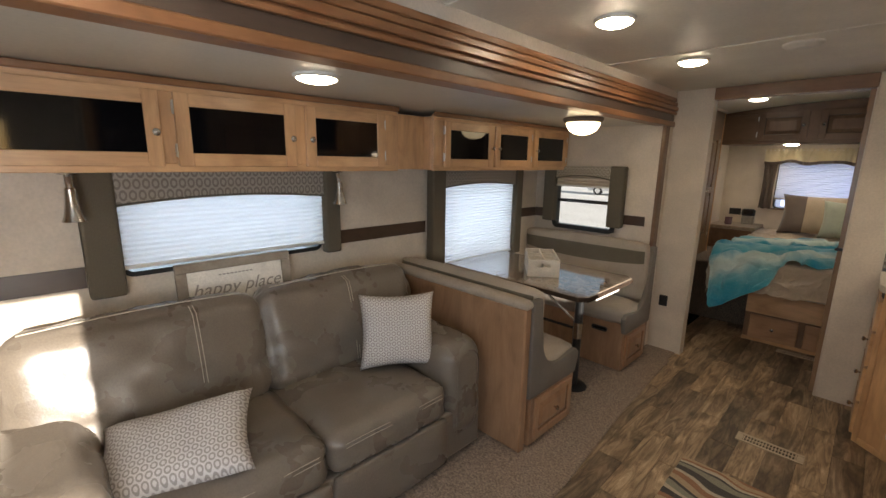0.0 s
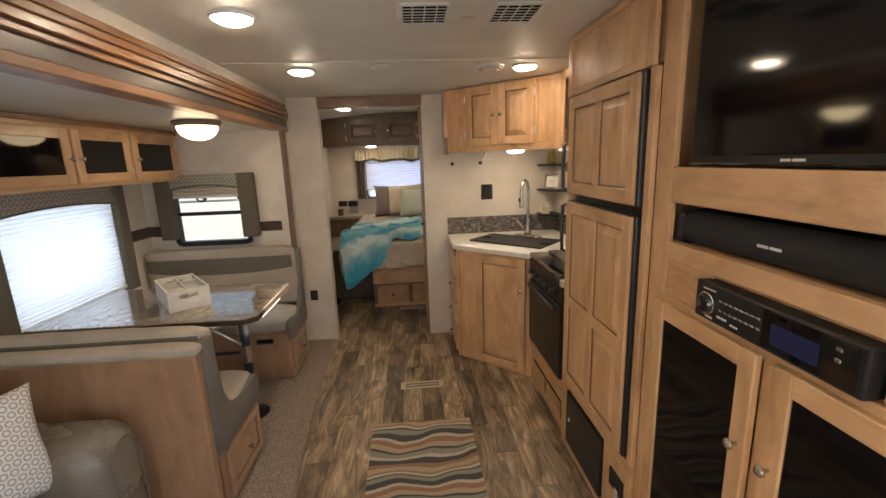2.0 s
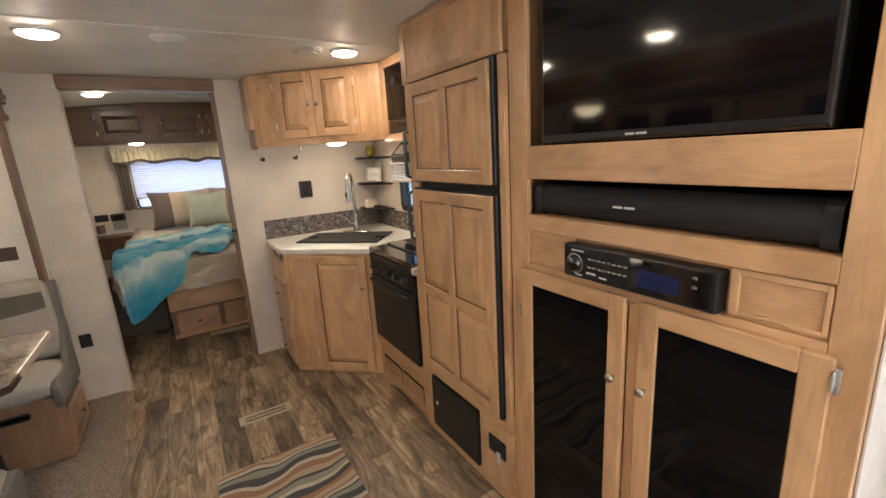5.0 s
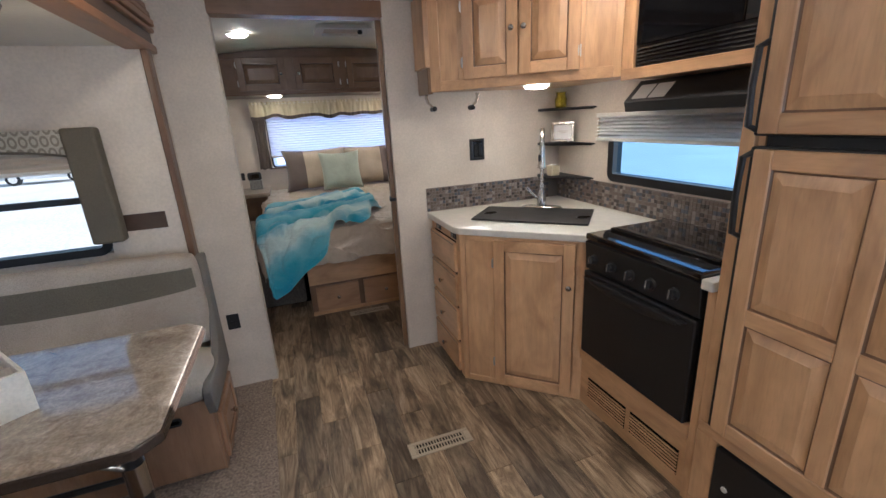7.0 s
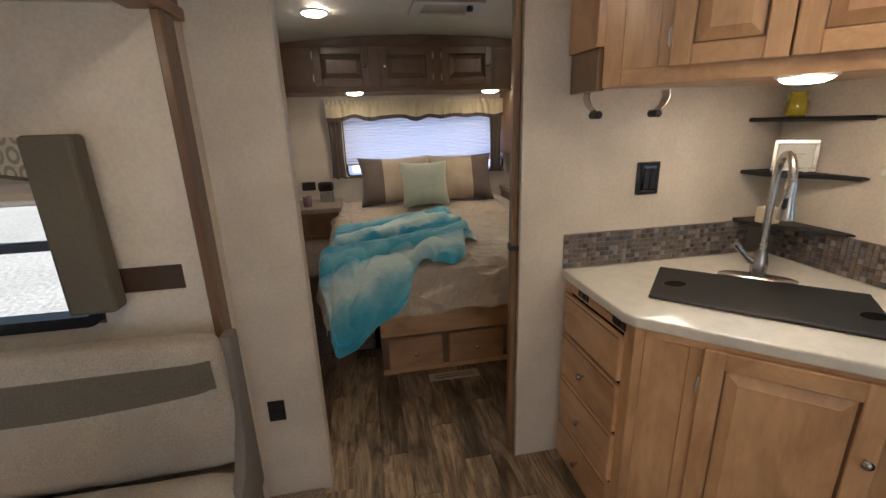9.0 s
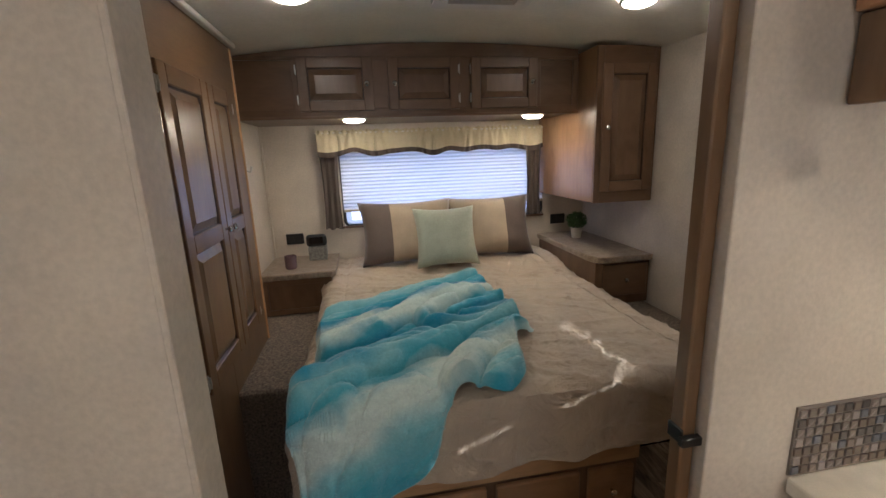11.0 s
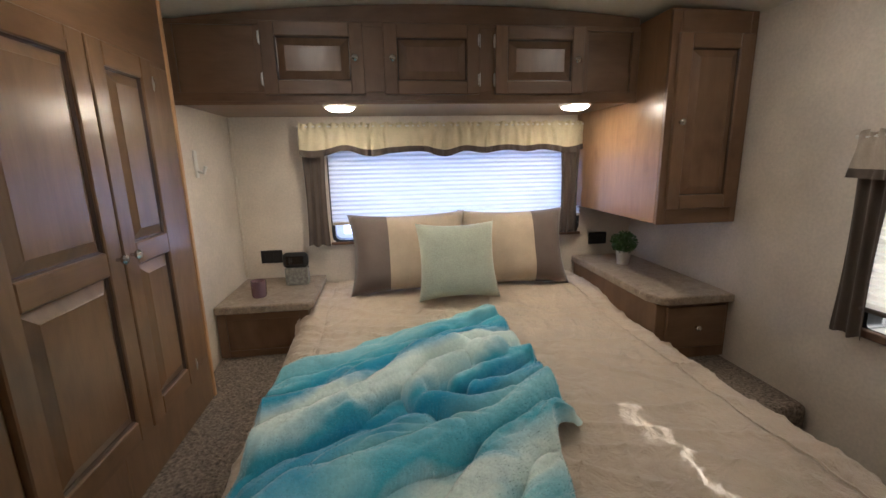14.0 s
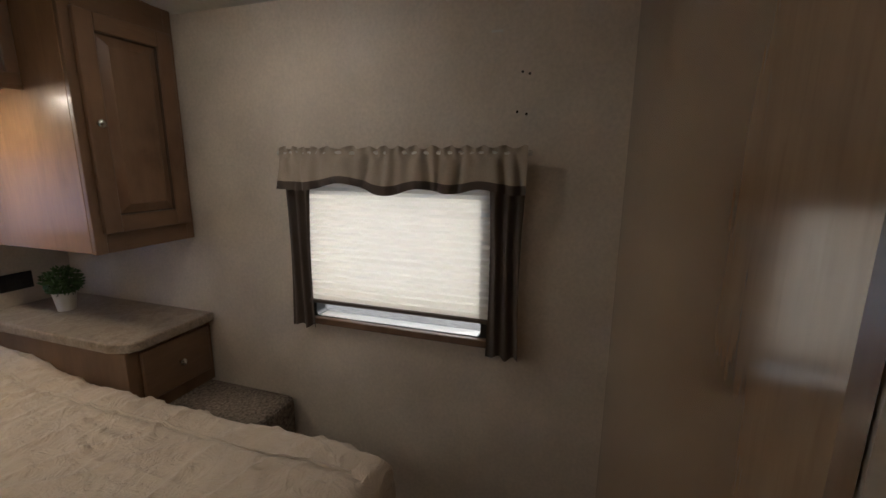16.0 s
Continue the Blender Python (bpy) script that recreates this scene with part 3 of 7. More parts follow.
def panel_door(parent, m, w, h, kind="raised", mats=None, frame_w=0.05, t=0.018, cols=1, rows=(), knob_at=None, hinges=None, name="door", label="", top_w=None):
    """A cabinet door in m's frame (x across, y up, z out). raised: fielded panels; glass: a dark pane."""
    wz, wx = mats or (wood_z, wood_x)
    groove = glaze_dark if wz in (bedcab_dim_z, closet_wood) else glaze
    fields = []
    fw, tw = frame_w, top_w or frame_w
    bm = bmesh.new()
    bars = [(0, fw, 0, h, 0), (w - fw, w, 0, h, 0), (fw, w - fw, 0, tw, 1), (fw, w - fw, h - tw, h, 1)]
    xs = [fw + (w - 2 * fw) * i / cols for i in range(cols + 1)]
    ys = [tw] + [h * r for r in rows] + [h - tw]
    for i in range(1, cols):
        bars.append((xs[i] - fw * 0.45, xs[i] + fw * 0.45, tw, h - tw, 0))
    for r in ys[1:-1]:
        for i in range(cols):
            a = xs[i] + (fw * 0.45 if i else 0)
            b = xs[i + 1] - (fw * 0.45 if i < cols - 1 else 0)
            bars.append((a, b, r - tw * 0.5, r + tw * 0.5, 1))
    box(bm, 0.002, w - 0.002, 0.002, h - 0.002, 0.0, t * 0.18)
    for j in range(len(ys) - 1):
        for i in range(cols):
            x0, x1 = xs[i] + (fw * 0.45 if i else 0), xs[i + 1] - (fw * 0.45 if i < cols - 1 else 0)
            y0, y1 = ys[j] + (tw * 0.5 if j else 0), ys[j + 1] - (tw * 0.5 if j < len(ys) - 2 else 0)
            if kind == "raised":
                main, bm = bm, bmesh.new()
                b = min(0.034, (x1 - x0) * 0.22, (y1 - y0) * 0.27)
                loops = []
                for ins, z in ((0.0, t * 0.62), (0.003, t * 0.26), (0.006, t * 0.24), (b, t * 0.90), (b + 0.002, t * 0.98)):
                    loops.append([bm.verts.new(p) for p in ((x0 + ins, y0 + ins, z), (x1 - ins, y0 + ins, z), (x1 - ins, y1 - ins, z), (x0 + ins, y1 - ins, z))])
                for n, (a, c) in enumerate(zip(loops, loops[1:])):
                    for k in range(4):
                        bm.faces.new((a[k], a[(k + 1) % 4], c[(k + 1) % 4], c[k])).material_index = 1 if n in (0, 1) else 0
                bm.faces.new(loops[-1])
                fields.append(bm)
                bm = main
            else:
                fields.append(one(x0, x1, y0, y1, t * 0.2, t * 0.55))
    ob = part(name, bm, [wz, wx], parent, label, m)
    for x0, x1, y0, y1, mi in bars:
        part("rail" if mi else "stile", one(x0, x1, y0, y1, 0.0, t, 0.003), wx if mi else wz, parent if parent.parent else ob, "", m)
    for q in fields:
        part("panel", q, [wz, groove], parent if parent.parent else ob, "", m)
    if kind == "glass":
        part("pane", one(fw - 0.004, w - fw + 0.004, tw - 0.004, h - tw + 0.004, t * 0.56, t * 0.66), dark_glass, ob, "dark glass pane", m)
    if knob_at:
        knob(ob, m @ Matrix.Translation((knob_at[0], knob_at[1], t)))
    for hx, hy in hinges or ():
        hinge(ob, m @ Matrix.Translation((hx, hy, 0.003)))
    return ob


def pleated(axis, a0, a1, at, z0, z1, pitch=0.022, depth=0.012):
    """A pleated blind hung along an axis."""
    bm = bmesh.new()
    n = max(2, int((z1 - z0) / pitch) * 2)
    rows = []
    for i in range(n + 1):
        z, d = z0 + (z1 - z0) * i / n, at + (depth / 2 if i % 2 else -depth / 2)
        rows.append([bm.verts.new((a, d, z) if axis == "x" else (d, a, z)) for a in (a0, (a0 + a1) / 2, a1)])
    for p, q in zip(rows, rows[1:]):
        for k in range(2):
            bm.faces.new((p[k], p[k + 1], q[k + 1], q[k]))
    return bm


def ring_frame(axis, a0, a1, z0, z1, d0, d1, w, r=0.04, n=5):
    """A window surround with rounded corners, standing along an axis from depth d0 to d1."""
    def outline(ins):
        rr, pts = max(r - ins, 0.004), []
        for cx, cz, s in ((a1 - ins - rr, z1 - ins - rr, 0), (a0 + ins + rr, z1 - ins - rr, 90), (a0 + ins + rr, z0 + ins + rr, 180), (a1 - ins - rr, z0 + ins + rr, 270)):
            for k in range(n + 1):
                g = radians(s + 90 * k / n)
                pts.append((cx + rr * math.cos(g), cz + rr * math.sin(g)))
        return pts
    bm = bmesh.new()
    at = (lambda a, d, z: (a, d, z)) if axis == "x" else (lambda a, d, z: (d, a, z))
    rings = [[bm.verts.new(at(a, d, z)) for a, z in outline(i)] for i, d in ((0, d0), (0, d1), (w, d1), (w, d0))]
    rings.append(rings[0])
    for p, q in zip(rings, rings[1:]):
        for k in range(len(p)):
            bm.faces.new((p[k], p[(k + 1) % len(p)], q[(k + 1) % len(p)], q[k]))
    bmesh.ops.recalc_face_normals(bm, faces=bm.faces)
    return bm


def words(text, size, mats, m, parent, name="lettering", shear=0.0, depth=0.001):
    cu = bpy.data.curves.new(name, "FONT")
    cu.body, cu.size, cu.extrude, cu.shear = text, size, depth, shear
    cu.align_x, cu.align_y = "CENTER", "CENTER"
    tmp = new(name, cu)
    me = bpy.data.meshes.new_from_object(tmp)
    bpy.data.objects.remove(tmp)
    me.materials.clear()
    me.materials.append(mats)
    return piece(name, me, m, parent)


def frame_wall(axis, a0, a1, z0, z1, d0, d1, holes):
    """A wall along an axis, from depth d0 to d1, with holes (a0, a1, z0, z1) cut through."""
    bm = bmesh.new()
    cuts = sorted({a0, a1, *[h[0] for h in holes], *[h[1] for h in holes]})
    for p, q in zip(cuts, cuts[1:]):
        free, mid = [(z0, z1)], (p + q) / 2
        for h in holes:
            if h[0] < mid < h[1]:
                free = [s for lo, hi in free for s in ((lo, min(hi, h[2])), (max(lo, h[3]), hi)) if s[1] - s[0] > 1e-4]
        for lo, hi in free:
            if axis == "x":
                box(bm, p, q, d0, d1, lo, hi)
            else:
                box(bm, d0, d1, p, q, lo, hi)
    bmesh.ops.remove_doubles(bm, verts=bm.verts, dist=1e-5)
    return bm


# ---- the shell ----
solid("ground", one(-60, 60, -60, 60, -0.95, -0.75), ground_mat, "pale gravel lot round the trailer", "ground", "structure")
floor = solid("floor", one(-1.3, WALL_R + 0.1, -1.4, WALL_BACK + 0.1, -0.10, -0.008), gap_shade, "weathered oak plank vinyl floor", "floor", "structure")
solid("slide_floor", boxes([(SLIDE_X - 0.1, -0.99, -0.4, SLIDE_END + 0.1, -0.10, 0.004), (-0.995, -0.84, -0.4, SLIDE_END, -0.008, 0.012)], 0.004), carpet_mat, "beige cut-pile carpet of the slide-out", "carpet", "structure")
solid("carpet_strip", prism([(-0.985, -0.4), (-0.73, -0.4), (-0.73, 1.7), (-0.80, 2.5), (-0.845, 3.44), (-0.985, 3.44)], -0.007, 0.010, 0.003), carpet_mat, "beige carpet edge before the dinette", "carpet", "structure")
solid("carpet_end", one(-1.085, -0.862, 3.442, PART_Y - 0.001, -0.0075, 0.0085, 0.003), carpet_mat, "beige carpet end before the partition", "carpet", "structure")
solid("ceiling", one(-1.3, WALL_R + 0.1, -1.4, PART_Y + 0.0875, CEIL, CEIL + 0.08), ceiling_mat, "pale vinyl-covered ceiling panels", "ceiling", "structure")
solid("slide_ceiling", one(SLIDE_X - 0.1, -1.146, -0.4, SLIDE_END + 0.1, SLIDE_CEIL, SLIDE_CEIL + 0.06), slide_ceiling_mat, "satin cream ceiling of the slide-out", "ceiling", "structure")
for y in (-0.1, 1.2, 2.47):
    solid("ceiling_trim", one(-1.1, WALL_R, y - 0.012, y + 0.012, CEIL - 0.004, CEIL + 0.01, 0.002), ceiling_mat, "thin cover strip on the ceiling seam", "trim", "structure")

STOVE_WIN, SIDE_WIN, ENTRY = (2.22, 3.17, 1.06, 1.34), (4.12, 4.82, 0.905, 1.45), (-0.62, -0.005, -0.05, 1.80)
REAR_SIDE = (-1.30, -0.74, 0.85, 1.65)
wall_right = solid("wall_right", frame_wall("y", -1.4, WALL_BACK + 0.1, -0.1, CEIL, WALL_R, WALL_R + 0.06, [STOVE_WIN, SIDE_WIN, ENTRY, REAR_SIDE]), wallpaper, "cream textured wallpaper on the door-side wall", "wall", "structure")
BED_WIN = (-0.74, 0.77, 1.03, 1.56)
solid("wall_bed_head", frame_wall("x", -1.31, WALL_R + 0.06, -0.1, CEIL + 0.1, WALL_BACK, WALL_BACK + 0.06, [BED_WIN]), wallpaper, "cream textured wallpaper behind the bed", "wall", "structure")
solid("wall_bed_left", one(-1.31, -1.25, PART_Y + 0.09, WALL_BACK, -0.1, CEIL), wallpaper, "cream textured wallpaper beside the wardrobe", "wall", "structure")
solid("wall_corner_strip", one(-1.25, -1.235, WALL_BACK - 0.015, WALL_BACK, 0.84, 1.745, 0.004), wallpaper, "cream corner bead", "trim", "structure")
# unseen rear wall closes the room; its window is added for fill light
REAR_WIN = (-0.8, 0.4, 0.9, 1.5)
solid("wall_rear", frame_wall("x", -1.31, WALL_R + 0.06, -0.1, CEIL, -1.46, -1.4, [REAR_WIN]), wallpaper, "cream wallpaper on the rear wall", "wall", "structure")
solid("wall_left_rear", one(-1.14, -1.08, -1.4, -0.4, -0.1, CEIL), wallpaper, "cream wallpaper behind the sofa end", "wall", "structure")
solid("wall_above_slide", one(-1.14, -1.08, -0.4, PART_Y, SLIDE_CEIL + 0.06, CEIL), wallpaper, "cream wall over the slide-out opening", "wall", "structure")
solid("wall_slide_jamb", one(-1.14, -1.085, 3.525, PART_Y, -0.1, CEIL - 0.002), wallpaper, "cream wall end beside the slide-out", "wall", "structure")
SOFA_WIN, DIN_WIN, END_WIN = (0.29, 1.24, 0.99, 1.42), (2.19, 3.04, 0.72, 1.42), (-1.95, -1.38, 0.94, 1.42)
solid("wall_slide_back", frame_wall("y", -0.4, SLIDE_END + 0.06, -0.1, SLIDE_CEIL, SLIDE_X - 0.06, SLIDE_X, [SOFA_WIN, DIN_WIN]), wallpaper, "cream textured wallpaper of the slide-out", "wall", "structure")
solid("wall_slide_end", frame_wall("x", SLIDE_X, -1.085, -0.1, SLIDE_CEIL, SLIDE_END, SLIDE_END + 0.06, [END_WIN]), wallpaper, "cream textured wallpaper at the dinette end", "wall", "structure")
solid("wall_slide_near", one(SLIDE_X - 0.06, -1.08, -0.46, -0.4, -0.1, SLIDE_CEIL), wallpaper, "cream wallpaper at the sofa end", "wall", "structure")
solid("slide_trim", boxes([(-1.088, -1.062, SLIDE_END - 0.014, SLIDE_END + 0.004, 0, SLIDE_CEIL - 0.012), (-1.082, -1.062, SLIDE_END + 0.004, SLIDE_END + 0.07, 0, SLIDE_CEIL - 0.012)], 0.004), trim_wood, "brown wood trim at the slide-out corner", "trim", "structure")

# partition with the bedroom doorway; maple panelling on the bed side
DOOR_L, DOOR_R, DOOR_TOP = -0.832, 0.0, 1.968
solid("partition", frame_wall("x", -1.25, WALL_R, -0.01, CEIL, PART_Y, PART_Y + 0.075, [(DOOR_L, DOOR_R, -0.1, CEIL + 0.01)]), wallpaper, "cream wallpapered partition before the bedroom", "wall", "structure")
solid("partition_panelling", boxes([(-1.25, DOOR_L - 0.001, PART_Y + 0.077, PART_Y + 0.087, 0, CEIL), (DOOR_R + 0.001, WALL_R, PART_Y + 0.077, PART_Y + 0.087, 0, CEIL)]), partition_wood, "satin maple panelling on the bedroom side", "wall", "structure")
solid("door_header", one(DOOR_L + 0.001, DOOR_R - 0.001, PART_Y - 0.006, PART_Y + 0.08, DOOR_TOP, CEIL - 0.002, 0.003), header_wood, "brown wood header over the bedroom doorway", "trim", "structure")
solid("door_casing", boxes([(DOOR_L - 0.004, DOOR_L + 0.006, PART_Y - 0.004, PART_Y + 0.082, 0, DOOR_TOP), (DOOR_R - 0.006, DOOR_R + 0.004, PART_Y - 0.004, PART_Y + 0.018, 0, DOOR_TOP)], 0.002), wallpaper, "cream edge strips of the doorway", "trim", "structure")
pocket_door = thing("pocket_door", (DOOR_R - 0.02, PART_Y + 0.05, 0), "maple sliding door pushed back into the partition", "door")
part("leaf", one(DOOR_R - 0.032, DOOR_R - 0.004, PART_Y + 0.024, PART_Y + 0.056, 0.012, DOOR_TOP - 0.006, 0.003), closet_wood, pocket_door)
part("latch", boxes([(DOOR_R - 0.036, DOOR_R - 0.030, PART_Y + 0.022, PART_Y + 0.058, 0.985, 1.015), (DOOR_R - 0.045, DOOR_R + 0.004, PART_Y + 0.006, PART_Y + 0.02, 0.99, 1.008)], 0.002), black_plastic, pocket_door, "black plastic latch")

# stepped beam over the slide-out
beam = thing("slide_beam", (-1.05, 1.5, SLIDE_CEIL), "stepped brown wood beam with a dark inlay over the slide-out", "beam")
BY0, BY1 = -0.4, 3.60
part("lower_rail", one(-1.145, -1.055, BY0, BY1, 1.787, 1.822, 0.004), beam_wood, beam)
part("inlay", one(-1.145, -1.066, BY0, BY1 - 0.004, 1.822, 1.872, 0.002), beam_dark, beam, "dark brown inlay board")
bm = bmesh.new()
for i, (z0, z1, x) in enumerate(((1.872, 1.890, -1.050), (1.890, 1.898, -1.060), (1.898, 1.926, -1.044), (1.926, 1.933, -1.058), (1.933, 1.958, -1.052), (1.958, 1.965, -1.065), (1.965, 1.992, -1.060))):
    box(bm, -1.145, x, BY0, BY1, z0, z1, 0.003)
part("crown", bm, beam_wood, beam, "grooved wood crown moulding")
part("cap", one(-1.145, -1.085, BY0, BY1 + 0.03, 1.992, CEIL - 0.003, 0.006), ceiling_mat, beam, "pale cover strip")


def window(name, axis, hole, d_in, d_out, label, bar=None, frame_w=0.022, r=0.05, pane=None):
    """A trailer window: black rubber-edged frame in the wall's opening, with its pane."""
    a0, a1, z0, z1 = hole
    ob = thing(name, ((a0 + a1) / 2, d_in, z0) if axis == "x" else (d_in, (a0 + a1) / 2, z0), label, "window")
    tagged(ob, kind="structure")
    k = black_plastic
    part("window_frame", ring_frame(axis, a0 - 0.004, a1 + 0.004, z0 - 0.004, z1 + 0.004, d_out, d_in, frame_w, r), k, ob, "black moulded frame")
    mid = (d_in + d_out) / 2
    if bar:
        part("window_bar", one(a0 + 0.01, a1 - 0.01, mid - 0.012, mid + 0.012, bar - 0.014, bar + 0.014, 0.003) if axis == "x" else one(mid - 0.012, mid + 0.012, a0 + 0.01, a1 - 0.01, bar - 0.014, bar + 0.014, 0.003), k, ob, "black crossbar")
    gl = one(a0 + 0.006, a1 - 0.006, mid - 0.002, mid + 0.002, z0 + 0.006, z1 - 0.006) if axis == "x" else one(mid - 0.002, mid + 0.002, a0 + 0.006, a1 - 0.006, z0 + 0.006, z1 - 0.006)
    p = part("pane", gl, pane or glass, ob, "window glass coloured with blue daylight" if pane else "clear window glass")
    p.visible_shadow = False
    return ob


window("window_sofa", "y", SOFA_WIN, SLIDE_X + 0.012, SLIDE_X - 0.05, "wide black-framed window behind the sofa")
window("window_dinette", "y", DIN_WIN, SLIDE_X + 0.012, SLIDE_X - 0.05, "black-framed window beside the dinette table")
window("window_end", "x", END_WIN, SLIDE_END - 0.014, SLIDE_END + 0.05, "black-framed window with a crossbar over the bench", bar=1.185, frame_w=0.035)
window("window_bed", "x", BED_WIN, WALL_BACK - 0.008, WALL_BACK + 0.05, "wide window behind the bed pillows", frame_w=0.02, pane=pale_day_glass)
side_win = window("window_side", "y", SIDE_WIN, WALL_R - 0.010, WALL_R + 0.05, "dark-framed side window of the bedroom", frame_w=0.032)
# unseen rail, added to cut the sun streak on the bed narrower
part("sash_rail", one(WALL_R + 0.052, WALL_R + 0.060, 4.13, 4.81, 0.964, 1.03, 0.002), black_plastic, side_win, "black rail added to narrow the sun streak")
# white strip added so that the gap under the blind looks bright
part("ledge", one(WALL_R - 0.008, WALL_R + 0.044, 4.13, 4.81, 0.925, 0.9345, 0.001), white_plastic, side_win, "pale ledge added to catch the sun")
# mesh sheet added to weaken the sun that reaches the bed
part("insect_screen", one(WALL_R + 0.046, WALL_R + 0.0475, 4.13, 4.81, 0.92, 1.44), sun_dimming_mesh, side_win, "fine dark mesh added to dim the sun")
window("window_stove", "y", STOVE_WIN, WALL_R - 0.010, WALL_R + 0.05, "low black-framed window behind the stove", frame_w=0.042, pane=blue_day_glass)
window("window_rear_side", "y", REAR_SIDE, WALL_R - 0.010, WALL_R + 0.05, "plain window beside the entry", frame_w=0.02)
window("window_rear_added", "x", REAR_WIN, -1.39, -1.45, "plain rear window, unseen and added for fill light", frame_w=0.02)
solid("door_entry_frame", ring_frame("y", ENTRY[0], ENTRY[1], ENTRY[2], ENTRY[3], WALL_R - 0.012, WALL_R + 0.06, 0.025, 0.03), white_plastic, "white frame of the entry door, standing ajar", "door frame", "structure")
solid("wall_stripe", boxes([(SLIDE_X, SLIDE_X + 0.004, -0.4, 0.17, 0.965, 1.055), (SLIDE_X, SLIDE_X + 0.004, 1.33, 2.06, 1.005, 1.087), (SLIDE_X, SLIDE_X + 0.004, 3.13, SLIDE_END, 1.02, 1.10),
                            (SLIDE_X, -2.02, SLIDE_END - 0.004, SLIDE_END, 1.02, 1.10), (-1.36, -1.145, SLIDE_END - 0.004, SLIDE_END, 1.03, 1.105)]), stripe_mat, "dark brown wood-look border strip", "trim", "structure")
bm = bmesh.new()
arch = [(-1.31 + 2.47 * i / 24, CEIL + 0.085 * (1 - ((-1.31 + 2.47 * i / 24 + 0.06) / 1.24) ** 2)) for i in range(25)]
lo = [[bm.verts.new((x, y, z)) for x, z in arch] for y in (PART_Y + 0.088, WALL_BACK + 0.06)]
hi = [[bm.verts.new((x, y, CEIL + 0.14)) for x, z in arch] for y in (PART_Y + 0.088, WALL_BACK + 0.06)]
for i in range(24):
    bm.faces.new((lo[0][i], lo[1][i], lo[1][i + 1], lo[0][i + 1])), bm.faces.new((hi[0][i], hi[0][i + 1], hi[1][i + 1], hi[1][i]))
    bm.faces.new((lo[0][i], lo[0][i + 1], hi[0][i + 1], hi[0][i])), bm.faces.new((lo[1][i], hi[1][i], hi[1][i + 1], lo[1][i + 1]))
solid("ceiling_bedroom", bm, ceiling_mat, "pale arched bedroom ceiling", "ceiling", "structure", smooth=True)
solid("roof", one(-1.4, WALL_R + 0.2, -1.5, WALL_BACK + 0.15, CEIL + 0.15, CEIL + 0.2), white_plastic, "white trailer roof", "roof", "structure")
solid("slide_roof", one(SLIDE_X - 0.1, -1.4, -0.5, SLIDE_END + 0.1, SLIDE_CEIL + 0.07, SLIDE_CEIL + 0.12), white_plastic, "white slide-out roof", "roof", "structure")


# ---- living side: sofa, cabinets over it, dinette ----
def stitched(parent, pts, r=0.0014):
    return part("stitching", tube(pts, r, 5), stitch_mat, parent, "pale stitched seam")


SOFA_F = -1.20
sofa = thing("sofa", (-1.65, 0.83, 0), "taupe leather sofa with pale stitched seams", "sofa")
part("base", one(-2.06, SOFA_F - 0.01, 0.10, 1.62, 0.03, 0.29, 0.02, 3), leather, sofa)
for k, (y0, y1) in enumerate(((0.14, 0.735), (0.745, 1.36))):
    c = cushion((0.70, y1 - y0, 0.19), 0.055, 0.020, 0.009, 3.0 + k, 22)
    part("seat_cushion", c, leather, sofa, "", Matrix.Translation((SOFA_F - 0.345, (y0 + y1) / 2, 0.375)), True)
    stitched(sofa, [(SOFA_F + 0.014, y0 + 0.05 + (y1 - y0 - 0.1) * i / 8, 0.43 + 0.002 * math.sin(i)) for i in range(9)])
    stitched(sofa, [(SOFA_F + 0.018, y0 + 0.05 + (y1 - y0 - 0.1) * i / 8, 0.415 + 0.002 * math.sin(i)) for i in range(9)])
    part("front_panel", cushion((0.05, y1 - y0 - 0.006, 0.25), 0.02, 0.006, 0.003, 7.0 + k, 8), leather, sofa, "", Matrix.Translation((SOFA_F - 0.005, (y0 + y1) / 2, 0.165)), True)
for k, (y0, y1, top) in enumerate(((-0.11, 0.735, 0.86), (0.73, 1.60, 0.90))):
    m = pose(-1.83, (y0 + y1) / 2, 0.655, 0, -14, 0)
    b = part("back_cushion", cushion((0.23, y1 - y0, 0.50), 0.080, 0.024, 0.017, 11.0 + k, 26), leather, sofa, "", m, True)
    h, f = 0.5 / 2, 0.115
    ym = (0.0 if k else 0.14)
    for s in (ym, ym + 0.014):
        pts = []
        for i in range(13):
            a = i / 12
            pts.append(m @ Vector((f + 0.022 * (1 - (2 * a - 1) ** 2) + 0.003 if a < 0.84 else f - 0.022 - 0.10 * (a - 0.84), s, -0.20 + 0.44 * min(a, 0.9) / 0.9)))
        part("stitching", tube(pts, 0.0016, 5), stitch_mat, b, "pale stitched seam")
    pts = [m @ Vector((0.072, -(y1 - y0) / 2 + 0.06 + (y1 - y0 - 0.12) * i / 16, h + 0.002 + 0.010 * math.sin(math.pi * i / 16))) for i in range(17)]
    part("stitching", tube(pts, 0.0025, 5), stitch_mat, b, "pale stitched seam")
for y in (-0.045, 1.50):
    arm = part("arm", cushion((0.86, 0.27 if y > 1 else 0.30, 0.54 if y > 1 else 0.52), 0.10, 0.012, 0.008, y * 5, 16), leather, sofa, "", Matrix.Translation((-1.63, y, 0.365)), True)
    w = 0.135 if y > 1 else 0.15
    pts = [(-1.193, y - w * 0.55, 0.15 + 0.06 * i) for i in range(7)] + arc((-1.193, y, 0.52), w * 0.55, 180, 0, 6, "yz") + [(-1.193, y + w * 0.55, 0.51 - 0.06 * i) for i in range(7)]
    part("stitching", tube(pts, 0.003, 5), leather, arm, "piped leather seam")


